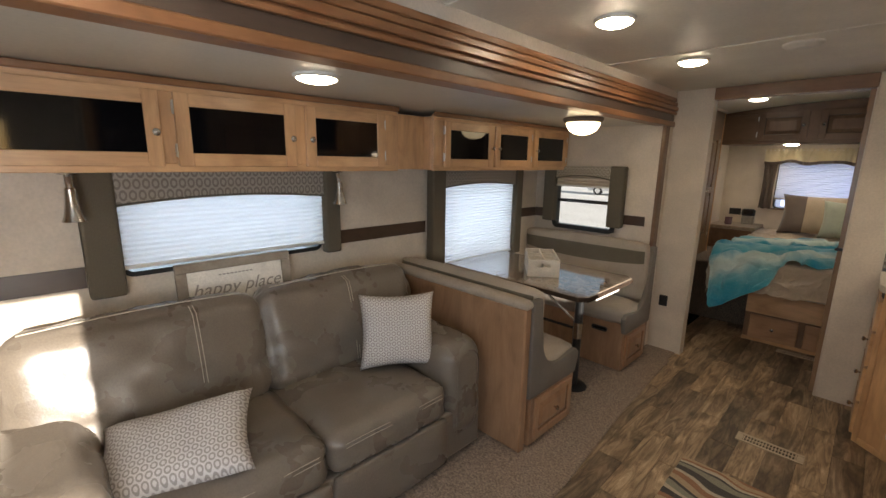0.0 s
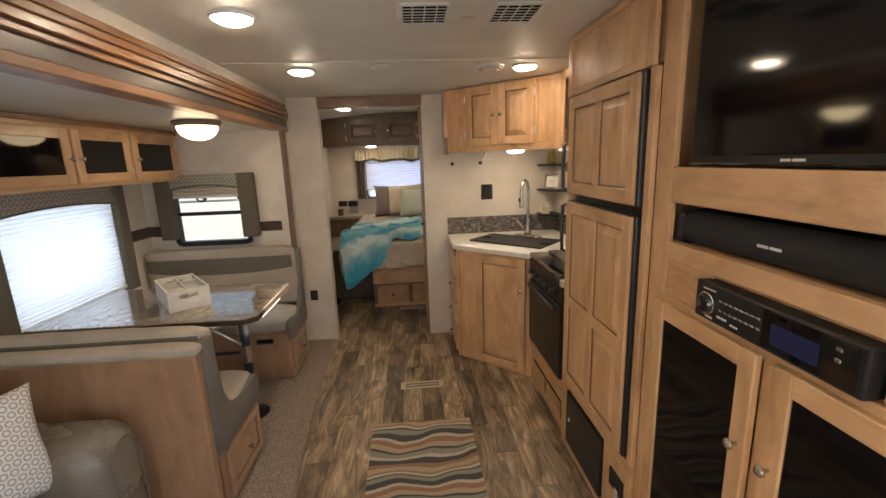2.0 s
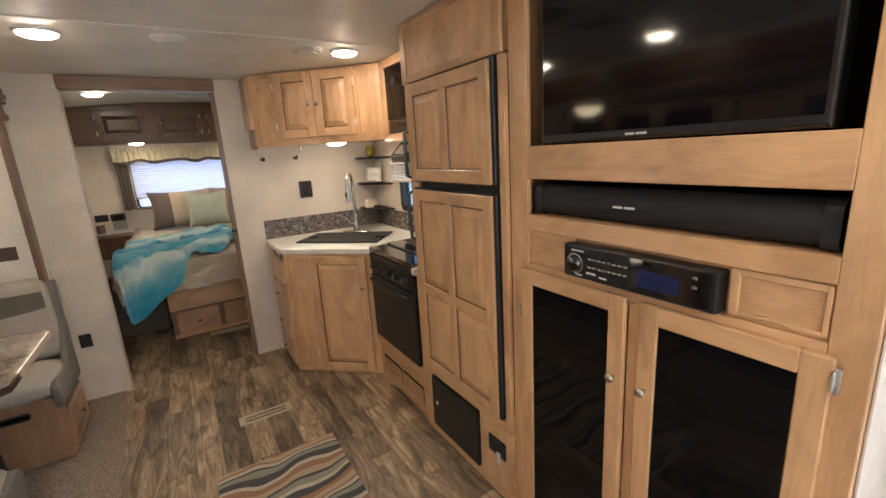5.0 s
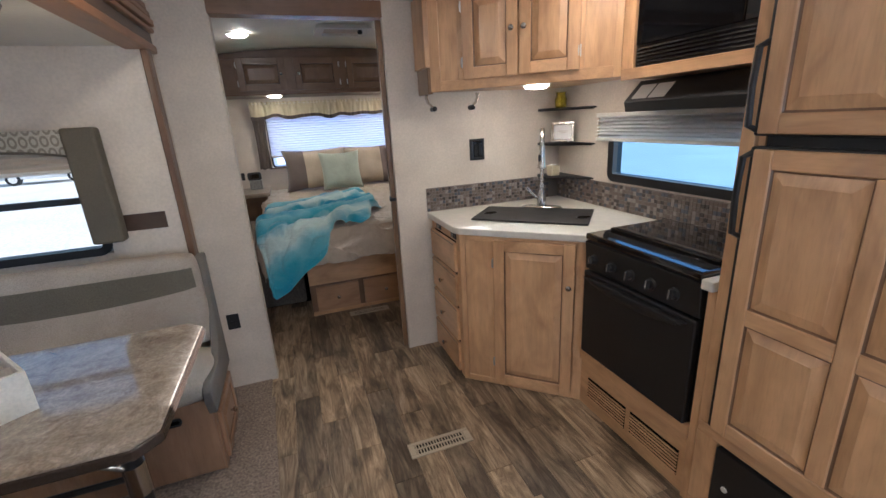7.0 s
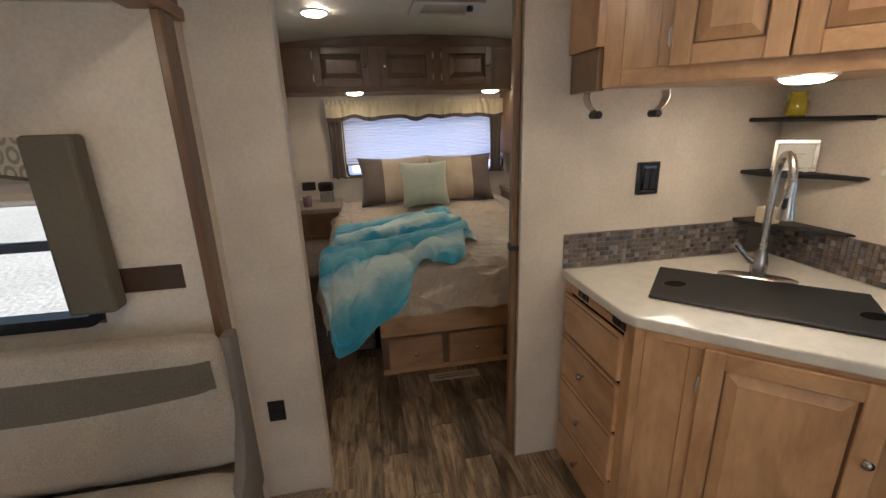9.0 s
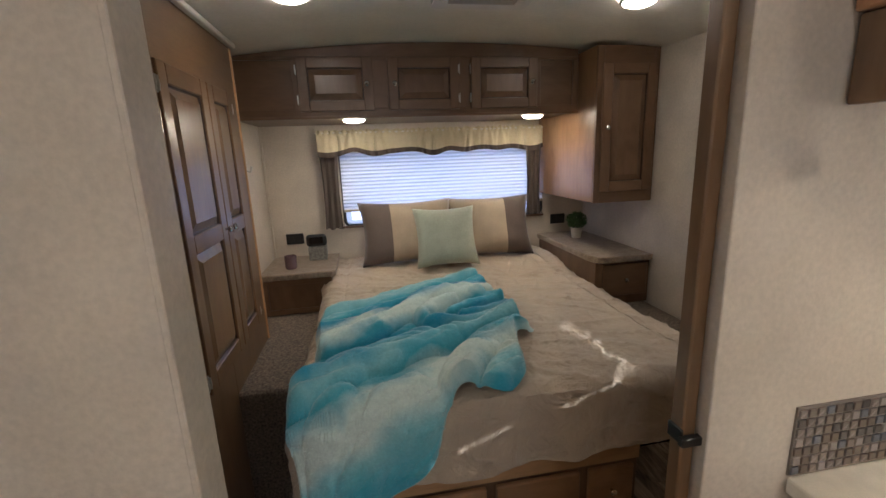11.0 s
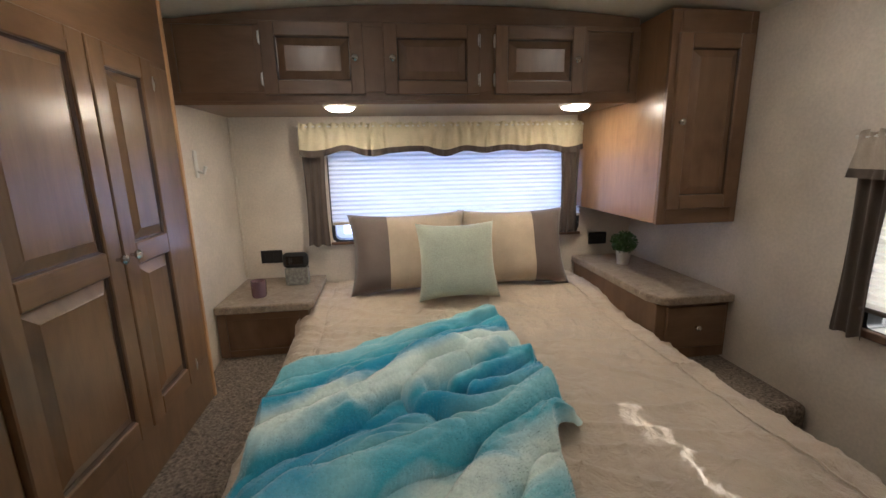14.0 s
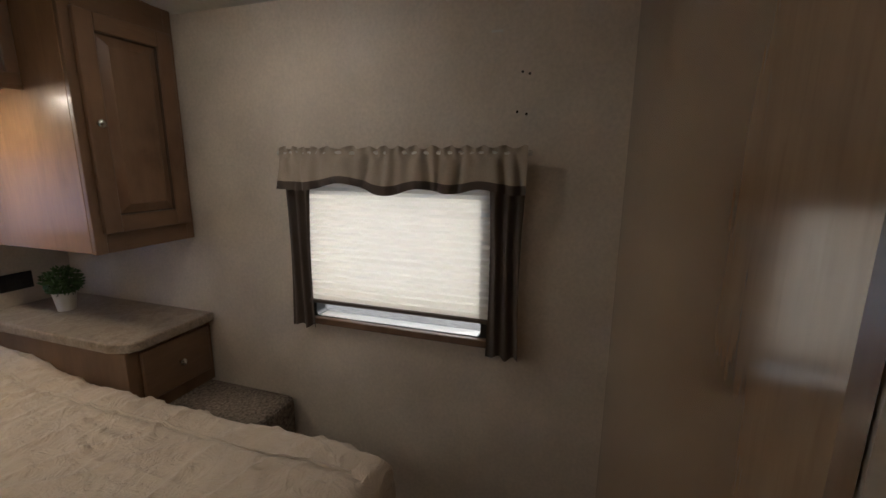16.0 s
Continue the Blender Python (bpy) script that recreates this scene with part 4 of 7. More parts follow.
def throw_pillow(name, m, w, h, d, mats, label, bands=None, seed=0.0):
    return solid(name, pillow_mesh(w, h, d, bands, 22, seed), mats, label, "pillow", m=m, group="throw pillows")


throw_pillow("throw_pillow", pose(-1.48, 1.28, 0.675, 72, 0, 57), 0.38, 0.37, 0.13, pillow_lattice, "square pillow with grey oval pattern, standing on the sofa", seed=1.0)
throw_pillow("throw_pillow", pose(-1.44, 0.295, 0.535, 24, -8, 66), 0.49, 0.33, 0.14, pillow_lattice, "oblong pillow with grey oval pattern, lying on the sofa", seed=4.0)

sign = thing("framed_sign", (-2.03, 0.73, 0.80), "grey wooden frame with a white lettered board behind the sofa", "sign")
ms = facing((-2.035, 0.465, 0.742), (0, 1, 0), (1, 0, 0.12))
part("frame", boxes([(0, 0.53, 0, 0.045, 0, 0.022), (0, 0.53, 0.245, 0.29, 0, 0.022), (0, 0.045, 0.045, 0.245, 0, 0.022), (0.485, 0.53, 0.045, 0.245, 0, 0.022)], 0.003), wood("grey_frame_wood", "x", (0.30, 0.26, 0.215), 0.7), sign, "", ms)
part("board", one(0.045, 0.485, 0.045, 0.245, 0.003, 0.010), white_wood, sign, "white lettered board", ms)
words("happy place", 0.088, mat("sign_grey_paint", (0.33, 0.31, 0.29), 0.7), ms @ Matrix.Translation((0.265, 0.150, 0.0105)), sign, "lettering", 0.35)
bmb = boxes([(0.18 + 0.018 * i, 0.193 + 0.018 * i, 0.212, 0.218, 0.0105, 0.0115) for i in range(9)])
part("small_lettering", bmb, bpy.data.materials["sign_grey_paint"], sign, "", ms)


def curtain_leg(y0, y1, z0, z1, axis="y", d=0.0, depth=0.07):
    """A padded olive board beside a window, with its lower end cut to a slant."""
    if axis == "y":
        bm = one(d, d + depth, y0, y1, z0, z1, 0.012, 2)
    else:
        bm = one(y0, y1, d - depth, d, z0, z1, 0.012, 2)
    return bm


def dressed(name, axis, d, hole, legs, top, blind_bottom, label, valance_mat, drop, stack=None):
    """Window dressing of one window: two padded legs, a patterned valance and a pleated blind."""
    ob = thing(name, (d, (hole[0] + hole[1]) / 2, hole[3]) if axis == "y" else ((hole[0] + hole[1]) / 2, d, hole[3]), label, "window treatment")
    s = 1 if axis == "y" else -1
    for a0, a1, z0 in legs:
        part("side_board", curtain_leg(a0, a1, z0, top, axis, d), curtain_mat, ob, "olive padded board")
    a0, a1 = legs[0][1] - 0.004, legs[1][0] + 0.004
    lo, hi = min(d, d + s * 0.05), max(d, d + s * 0.05)
    n = 16
    bm = bmesh.new()
    rows = []
    for i in range(n + 1):
        u = i / n
        a = a0 + (a1 - a0) * u
        z = top - drop + 0.028 * (1 - (2 * u - 1) ** 2)
        rows.append([bm.verts.new((q, a, zz) if axis == "y" else (a, q, zz)) for q, zz in ((lo, z), (hi, z), (hi, top - 0.004), (lo, top - 0.004))])
    for p, q in zip(rows, rows[1:]):
        for k in range(4):
            bm.faces.new((p[k], p[(k + 1) % 4], q[(k + 1) % 4], q[k]))
    bm.faces.new(rows[0]), bm.faces.new(rows[-1][::-1])
    bmesh.ops.recalc_face_normals(bm, faces=bm.faces)
    part("valance", bm, valance_mat, ob, "patterned fabric valance")
    bm = bmesh.new()
    edge = [((d + s * 0.053), a0 + (a1 - a0) * i / n, top - drop + 0.028 * (1 - (2 * i / n - 1) ** 2)) for i in range(n + 1)]
    part("welt", tube([p if axis == "y" else (p[1], p[0], p[2]) for p in edge], 0.005, 6), curtain_mat, ob, "olive piping")
    part("blind", pleated("y" if axis == "y" else "x", a0 + 0.004, a1 - 0.004, d + s * 0.024, blind_bottom, top - drop + 0.03), tan_blind if stack else blind_mat, ob, "folded pleated blind" if stack else "white pleated blind, lowered")
    rail = (d + s * 0.012, d + s * 0.036)
    part("blind_rail", one(min(rail), max(rail), a0 + 0.004, a1 - 0.004, blind_bottom - 0.016, blind_bottom, 0.003) if axis == "y" else one(a0 + 0.004, a1 - 0.004, min(rail), max(rail), blind_bottom - 0.016, blind_bottom, 0.003), white_plastic, ob, "slim blind rail")
    return ob


dressed("sofa_window_dressing", "y", SLIDE_X + 0.014, SOFA_WIN, [(0.17, 0.295, 0.925), (1.235, 1.33, 0.975)], 1.45, 1.045, "olive side boards, patterned valance and lowered white blind", valance_y, 0.145)
dressed("dinette_window_dressing", "y", SLIDE_X + 0.014, DIN_WIN, [(2.06, 2.19, 0.70), (3.04, 3.13, 0.72)], 1.45, 0.76, "olive side boards, patterned valance and lowered white blind", valance_y, 0.13)
dressed("end_window_dressing", "x", SLIDE_END - 0.016, END_WIN, [(-2.02, -1.91, 1.0), (-1.42, -1.30, 1.0)], 1.487, 1.325, "olive side boards, patterned valance and raised blind", valance_x, 0.11, stack=True)


def overhead(name, y0, y1, doors, label, group="cabinets of the slide-out"):
    """Overhead cabinet with dark-glazed doors; doors: (y0, y1, knob at far end)."""
    zb, zt, fx = 1.452, 1.772, -1.858
    ob = thing(name, (SLIDE_X + 0.15, (y0 + y1) / 2, zb), label, "cabinet", group)
    part("body", boxes([(SLIDE_X + 0.002, fx, y0, y1, zb, zt)], 0.003), wood_z, ob)
    cuts = [y0] + [v for d in doors for v in (d[0] + 0.012, d[1] - 0.012)] + [y1]
    rows = [(fx, fx + 0.017, y0, y1, zb - 0.004, zb + 0.03, 1), (fx, fx + 0.017, y0, y1, zt - 0.022, zt + 0.012, 1)]
    for a, b in zip(cuts[::2], cuts[1::2]):
        rows.append((fx, fx + 0.017, a, b, zb + 0.03, zt - 0.022))
    part("face_frame", boxes(rows, 0.003), [wood_z, wood_y], ob)
    part("crown_strip", one(fx + 0.016, fx + 0.034, y0, y1, zt - 0.002, SLIDE_CEIL - 0.003, 0.004), beam_wood, ob)
    for a, b, far in doors:
        m = facing((fx + 0.018, a, zb + 0.018), (0, 1, 0), (1, 0, 0))
        w, h = b - a, zt - zb - 0.04
        kx = w - 0.022 if far else 0.022
        hx = 0.0 if far else w
        panel_door(ob, m, w, h, "glass", (wood_z, wood_y), 0.052, 0.018, knob_at=(kx, h * 0.45), hinges=[(hx, h * 0.22), (hx, h * 0.8)])
    return ob


overhead("overhead_cabinet", -0.39, 1.575, [(-0.36, 0.435, True), (0.482, 0.965, True), (1.015, 1.475, False)], "maple overhead cabinet with dark glass doors above the sofa")
overhead("overhead_cabinet", 1.845, 3.44, [(1.93, 2.405, True), (2.43, 2.87, False), (2.905, 3.385, False)], "maple overhead cabinet with dark glass doors above the dinette")
solid("cabinet_bridge", one(SLIDE_X + 0.002, -1.92, 1.578, 1.842, 1.455, 1.772, 0.003), wood_z, "recessed maple panel between the overhead cabinets", "cabinet")


def reading_lamp(y):
    ob = thing("reading_lamp", (-2.0, y, 1.452), "brushed nickel reading lamp under the overhead cabinet", "lamp", "reading lamps")
    part("mount", lathe([(0.036, 0.0), (0.036, -0.008), (0.03, -0.014), (0.012, -0.018)], 18), steel, ob, "", Matrix.Translation((-2.0, y, 1.452)), True)
    part("stem", tube([(-2.0, y, 1.436), (-1.99, y, 1.40), (-1.985, y, 1.372)], 0.012, 10), steel, ob, "", None, True)
    part("shade", lathe([(0.012, 0.075), (0.017, 0.07), (0.020, 0.02), (0.030, -0.03), (0.038, -0.05), (0.032, -0.05)], 18, False), steel, ob, "flared metal shade", Matrix.Translation((-1.982, y, 1.315)), True)


reading_lamp(0.155)
reading_lamp(1.275)


# dinette: two benches, the table, and the caddy on it
def bench(name, y_back, y_front, x1, seat_z, back_z, label, rows):
    """A dinette bench that runs across the slide-out; its back stands at y_back."""
    s = 1 if y_front > y_back else -1
    ob = thing(name, (-1.6, y_back, 0), label, "bench", "dinette benches")
    x0 = SLIDE_X + 0.02
    lo, hi = sorted((y_back + s * 0.03, y_front - s * 0.03))
    part("base", one(x0, x1 - 0.012, lo, hi, 0.012, seat_z - 0.10, 0.004), panel_wood, ob)
    lo, hi = sorted((y_back + s * 0.10, y_front))
    part("seat", cushion((x1 - x0 - 0.03, hi - lo, 0.11), 0.045, 0.012, 0.004, y_back, 12), seat_fabric, ob, "beige woven seat cushion", Matrix.Translation(((x0 + x1) / 2 - 0.008, (lo + hi) / 2, seat_z - 0.050)), True)
    # back cushion, with an olive band let in
    m = pose((x0 + x1) / 2 - 0.008, y_back + s * 0.085, (seat_z + back_z) / 2 + 0.015, -s * 5, 0, 0)
    bm = cushion((x1 - x0 - 0.03, 0.10, back_z - seat_z + 0.03), 0.035, 0.012, 0.004, y_back + 2, 16)
    part("back", bm, back_fabric, ob, "beige back cushion with an olive band", m, True)
    # end panel with the swept curve between back and seat
    pts = [(y_back, 0.30), (y_back, back_z), (y_back + s * 0.075, back_z + 0.004)]
    for i in range(9):
        a = radians(180 + 90 * i / 8)
        pts.append((y_back + s * (0.27 + 0.165 * math.cos(a)), seat_z + 0.13 + 0.165 * math.sin(a)))
    pts += [(y_front - s * 0.035, seat_z - 0.02), (y_front, seat_z - 0.05), (y_front - s * 0.005, seat_z - 0.10), (y_front - s * 0.03, 0.30)]
    pm = prism(pts if s > 0 else pts[::-1], 0, 0.035, 0.008, 2)
    part("end_panel", pm, side_fabric, ob, "grey upholstered end panel", Matrix(((0, 0, 1, x1 - 0.030), (1, 0, 0, 0), (0, 1, 0, 0), (0, 0, 0, 1))), True)
    lo, hi = sorted((y_back + s * 0.045, y_front - s * 0.04))
    face = facing((x1 - 0.011, lo, 0.03), (0, 1, 0), (1, 0, 0))
    part("face_frame", one(x1 - 0.018, x1 - 0.008, lo - 0.012, hi + 0.012, 0.014, 0.31, 0.002), panel_wood, ob)
    panel_door(ob, face @ Matrix.Translation((0.02, 0.015, 0.003)), hi - lo - 0.04, 0.235, "raised", (panel_wood, panel_wood), 0.035, 0.016, name="drawer", knob_at=((hi - lo - 0.04) / 2, 0.12))
    return ob


b1 = bench("dinette_bench", 1.755, 2.255, -1.0, 0.47, 0.835, "beige upholstered bench with a maple base behind the sofa", 0)
part("back_board", one(SLIDE_X + 0.004, -1.008, 1.700, 1.752, 0.012, 0.80, 0.006), panel_wood, b1, "maple board at the back of the bench")
part("top_pad", cushion((1.12, 0.09, 0.045), 0.02, 0.003, 0.002, 2.0, 8), seat_fabric, b1, "beige padded top edge", Matrix.Translation((-1.565, 1.742, 0.815)), True)
b2 = bench("dinette_bench", 3.43, 2.955, -1.02, 0.47, 0.895, "beige upholstered bench with a maple base at the end wall", 0)
part("hatch_pull", ring_frame("x", -1.27, -1.15, 0.285, 0.32, 2.975, 2.983, 0.008, 0.015), black_plastic, b2, "black recessed pull")
part("hatch_recess", one(-1.265, -1.155, 2.979, 2.983, 0.288, 0.317, 0.001), gap_shade, b2, "black plate as shade in the pull")

table = thing("dinette_table", (-1.53, 2.57, 0), "brown stone-look laminate table on black steel posts", "table")
TX0, TX1, TY0, TY1 = -2.09, -0.965, 2.215, 2.905
tp = [(TX0, TY0), (TX1 - 0.05, TY0), (TX1, TY0 + 0.05), (TX1, TY1 - 0.05), (TX1 - 0.05, TY1), (TX0, TY1)]
part("tabletop", prism(tp, 0.733, 0.760, 0.003, 1), table_top_mat, table, "brown stone-look laminate top")
part("table_edge", prism([(x + (0.006 if x > -1.2 else -0.004), y + (0.006 if y > 2.56 else -0.006)) for x, y in tp], 0.727, 0.7545, 0.004, 2), mottled("dark_table_edge", (0.045, 0.030, 0.023), 0.16, 120.0, 8.0), table, "dark brown moulded edge")
part("under_rail", boxes([(-1.95, -1.05, 2.32, 2.345, 0.700, 0.727), (-1.0, -0.985, 2.40, 2.72, 0.695, 0.727)], 0.003), white_plastic, table, "white folding ledge under the top")
for x in (-1.80, -1.17):
    part("leg", tube([(x, 2.56, 0.02), (x, 2.56, 0.72)], 0.028, 14), black_plastic, table, "", None, True)
    part("leg_sleeve", tube([(x, 2.56, 0.36), (x, 2.56, 0.47)], 0.033, 14), steel, table, "steel collar", None, True)
    part("foot", lathe([(0.09, 0.0), (0.09, 0.006), (0.035, 0.022)], 18), black_plastic, table, "", Matrix.Translation((x, 2.56, 0.006)), True)
part("brace", tube([(-1.80, 2.56, 0.42), (-1.17, 2.56, 0.42)], 0.010, 8), black_plastic, table, "black steel crossbar", None, True)
part("strut", tube([(-1.17, 2.50, 0.50), (-1.42, 2.42, 0.715)], 0.007, 8), steel, table, "bright steel strut", None, True)

caddy = thing("crate", (-1.52, 2.59, 0.76), "whitewashed wooden crate with dividers standing on the table", "crate")
mc = pose(-1.50, 2.585, 0.7605, 0, 0, -52)
L, Wd, Hh = 0.37, 0.20, 0.115
part("bottom", one(-L / 2, L / 2, -Wd / 2, Wd / 2, 0, 0.01), box_white, caddy, "", mc)
for s in (-1, 1):
    part("side", one(-L / 2, L / 2, s * Wd / 2 - 0.005, s * Wd / 2 + 0.005, 0.0, Hh, 0.002), box_white, caddy, "", mc)
    x = s * (L / 2 + 0.004)
    e = frame_wall("y", -Wd / 2 - 0.004, Wd / 2 + 0.004, 0.0, Hh, x - 0.006, x + 0.006, [(-0.045, 0.045, 0.065, 0.09)])
    part("end", e, box_white, caddy, "end board with a hand hole", mc)
for x in (-0.095, 0.0, 0.095):
    part("divider", one(x - 0.004, x + 0.004, -Wd / 2 + 0.006, Wd / 2 - 0.006, 0.01, Hh - 0.012, 0.001), box_white, caddy, "", mc)
part("spine", one(-L / 2 + 0.006, L / 2 - 0.006, -0.004, 0.004, 0.01, Hh - 0.004, 0.001), box_white, caddy, "", mc)


# ---- lamps and ceiling fittings ----
def puck(name, x, y, z, r, label, group, glow_mat=None):
    ob = thing(name, (x, y, z), label, "ceiling light", group)
    m = Matrix.Translation((x, y, z))
    part("rim", lathe([(r + 0.012, 0.0), (r + 0.012, -0.006), (r + 0.006, -0.012), (r, -0.012), (r, -0.004)], 28, False), white_plastic, ob, "white rim", m, True)
    part("diffuser", lathe([(r, -0.006), (r * 0.96, -0.016), (r * 0.7, -0.024), (r * 0.3, -0.027), (0.002, -0.028)], 28), glow_mat or lamp_glow, ob, "lit white diffuser", m, True)
    return ob


# the last two, at y 0.1, are unseen lamps added for brightness
for x, y in ((-0.715, 1.745), (-0.70, 2.655), (0.574, 2.635), (-0.715, 0.1), (0.40, 0.1)):
    puck("ceiling_light", x, y, CEIL, 0.066, "round lit ceiling lamp with a white rim", "ceiling lamps")
puck("slide_light", -1.375, 0.84, SLIDE_CEIL, 0.072, "round lit lamp under the slide-out ceiling", "slide lamps", slide_glow)
for x in (-0.785, 0.60):
    puck("bedroom_light", x, 4.83, CEIL + (0.052 if x < 0 else 0.061), 0.066, "round lit lamp on the bedroom ceiling", "ceiling lamps", bed_ceiling_glow)
dome = thing("dome_light", (-1.345, 2.74, SLIDE_CEIL), "lit frosted dome lamp with a bronze rim above the table", "ceiling light")
md = Matrix.Translation((-1.345, 2.74, SLIDE_CEIL)) @ Matrix.Diagonal((0.86, 0.86, 0.95, 1))
part("rim", lathe([(0.15, 0.0), (0.152, -0.012), (0.140, -0.030), (0.125, -0.034), (0.12, -0.02)], 32, False), mottled("bronze_rim", (0.20, 0.15, 0.11), 0.35, 90.0, 9.0), dome, "bronze metal rim", md, True)
part("bowl", lathe([(0.128, -0.026), (0.125, -0.05), (0.105, -0.082), (0.07, -0.104), (0.03, -0.114), (0.002, -0.116)], 32), dome_glow, dome, "lit frosted glass bowl", md, True)


def round_vent(x, y, r, label, slots):
    ob = thing("ceiling_vent", (x, y, CEIL), label, "vent", "round ceiling fittings")
    m = Matrix.Translation((x, y, CEIL))
    part("cover", lathe([(r, 0.0), (r, -0.006), (r * 0.9, -0.014), (r * 0.55, -0.018), (r * 0.5, -0.022), (0.002, -0.023)], 28), white_plastic, ob, "", m, True)
    for i in range(slots):
        a = 2 * math.pi * i / slots
        part("slot", one(r * 0.58, r * 0.86, -0.004, 0.004, -0.019, -0.012), beige_metal, ob, "", m @ Matrix.Rotation(a, 4, "Z"))


round_vent(-0.245, 2.62, 0.075, "white round smoke alarm on the ceiling", 0)
round_vent(0.372, 2.645, 0.08, "white round slotted ceiling vent", 14)
ac = thing("air_conditioner_grille", (0.10, 1.45, CEIL), "white ceiling air unit with two slotted grilles", "vent")
part("housing", prism([(-0.14, 1.02), (0.38, 1.02), (0.38, 1.69), (0.32, 1.75), (-0.08, 1.75), (-0.14, 1.69)], CEIL - 0.035, CEIL - 0.001, 0.012, 2), white_plastic, ac)
for x0, x1 in ((-0.125, 0.035), (0.185, 0.345)):
    g = part("grille", ring_frame("x", 0, x1 - x0, 0, 0.20, 0, 0.006, 0.008, 0.01), white_plastic, ac, "", Matrix(((1, 0, 0, x0), (0, 0, 1, 1.53), (0, -1, 0, CEIL - 0.034), (0, 0, 0, 1))))
    part("grille_gap", one(x0 + 0.006, x1 - 0.006, 1.538, 1.722, CEIL - 0.0375, CEIL - 0.0355), gap_shade, g, "black plate as shade in the grille")
    for i in range(7):
        y = 1.545 + 0.0285 * i
        part("slat", one(x0 + 0.006, x1 - 0.006, y, y + 0.006, CEIL - 0.0388, CEIL - 0.0376), white_plastic, g)
    for i in range(3):
        x = x0 + (x1 - x0) * (i + 1) / 4
        part("slat", one(x - 0.002, x + 0.002, 1.538, 1.722, CEIL - 0.0396, CEIL - 0.0376), white_plastic, g)
part("badge", one(0.085, 0.135, 1.66, 1.67, CEIL - 0.038, CEIL - 0.034), beige_metal, ac, "small grey badge")

outlet = thing("outlet", (-1.0, PART_Y, 0.42), "black wall outlet on the cream partition", "outlet")
part("plate", one(-1.031, -0.967, PART_Y - 0.008, PART_Y, 0.374, 0.464, 0.004, 2), black_plastic, outlet)
part("socket", boxes([(-1.015, -0.983, PART_Y - 0.011, PART_Y - 0.007, 0.384, 0.414), (-1.015, -0.983, PART_Y - 0.011, PART_Y - 0.007, 0.424, 0.454)], 0.002), matt_black, outlet)


def floor_vent(x0, x1, y0, y1, label):
    ob = thing("floor_vent", ((x0 + x1) / 2, (y0 + y1) / 2, 0), label, "vent", "floor vents")
    part("frame", boxes([(x0, x1, y0, y0 + 0.018, 0.0, 0.006), (x0, x1, y1 - 0.018, y1, 0.0, 0.006), (x0, x0 + 0.03, y0 + 0.018, y1 - 0.018, 0.0, 0.006), (x1 - 0.03, x1, y0 + 0.018, y1 - 0.018, 0.0, 0.006)], 0.0015), beige_metal, ob, "beige metal frame")
    part("gap", one(x0 + 0.03, x1 - 0.03, y0 + 0.018, y1 - 0.018, 0.0005, 0.0025), gap_shade, ob, "black plate as shade in the floor vent")
    n = 17
    for i in range(n):
        x = x0 + 0.032 + (x1 - x0 - 0.07) * i / (n - 1)
        part("slat", one(x, x + 0.006, y0 + 0.018, y1 - 0.018, 0.002, 0.0055), beige_metal, ob)
    part("rib", one(x0 + 0.03, x1 - 0.03, (y0 + y1) / 2 - 0.004, (y0 + y1) / 2 + 0.004, 0.002, 0.006), beige_metal, ob)


floor_vent(-0.255, 0.042, 2.715, 2.808, "beige slotted floor vent in the living room")
floor_vent(-0.297, 0.013, 4.318, 4.392, "beige slotted floor vent before the bed")

rug = thing("rug", (-0.12, 1.55, 0), "small striped rug in wavy earth tones", "rug")
bm = bmesh.new()
RX0, RX1, RY0, RY1, rn = -0.405, 0.165, 1.15, 2.335, 30
g = [[bm.verts.new((RX0 + (RX1 - RX0) * i / 14, RY0 + (RY1 - RY0) * j / rn, 0.009 + 0.002 * noise.noise(Vector((i * 0.4, j * 0.3, 5))))) for j in range(rn + 1)] for i in range(15)]
for i in range(14):
    for j in range(rn):
        bm.faces.new((g[i][j], g[i + 1][j], g[i + 1][j + 1], g[i][j + 1]))
part("weave", bm, rug_mat, rug, "", None, True)
part("backing", one(RX0, RX1, RY0, RY1, 0.0005, 0.0065), seat_fabric, rug, "tan woven edge")


# ---- kitchen and media wall ----
FX, FXM = 0.645, 0.663      # faces of the fridge housing and of the media cabinet
media = thing("media_cabinet", (0.88, 0.90, 0), "maple media cabinet with glass doors and recesses", "cabinet")
X1 = WALL_R - 0.002
MY0, MY1 = 0.42, 1.385
part("body", boxes([(FXM + 0.02, X1, MY0, MY0 + 0.02, 0.0, CEIL - 0.002), (FXM + 0.02, X1, MY1 - 0.02, MY1, 0.0, CEIL - 0.002), (FXM + 0.02, X1, MY0 + 0.02, MY1 - 0.02, 1.05, 1.21), (X1 - 0.03, X1, MY0 + 0.02, MY1 - 0.02, 0.0, CEIL - 0.002),
                    (FXM + 0.02, X1, MY0 + 0.02, MY1 - 0.02, 1.244, 1.262), (FXM + 0.02, X1, MY0 + 0.02, MY1 - 0.02, 1.381, 1.484)]), wood_z, media)
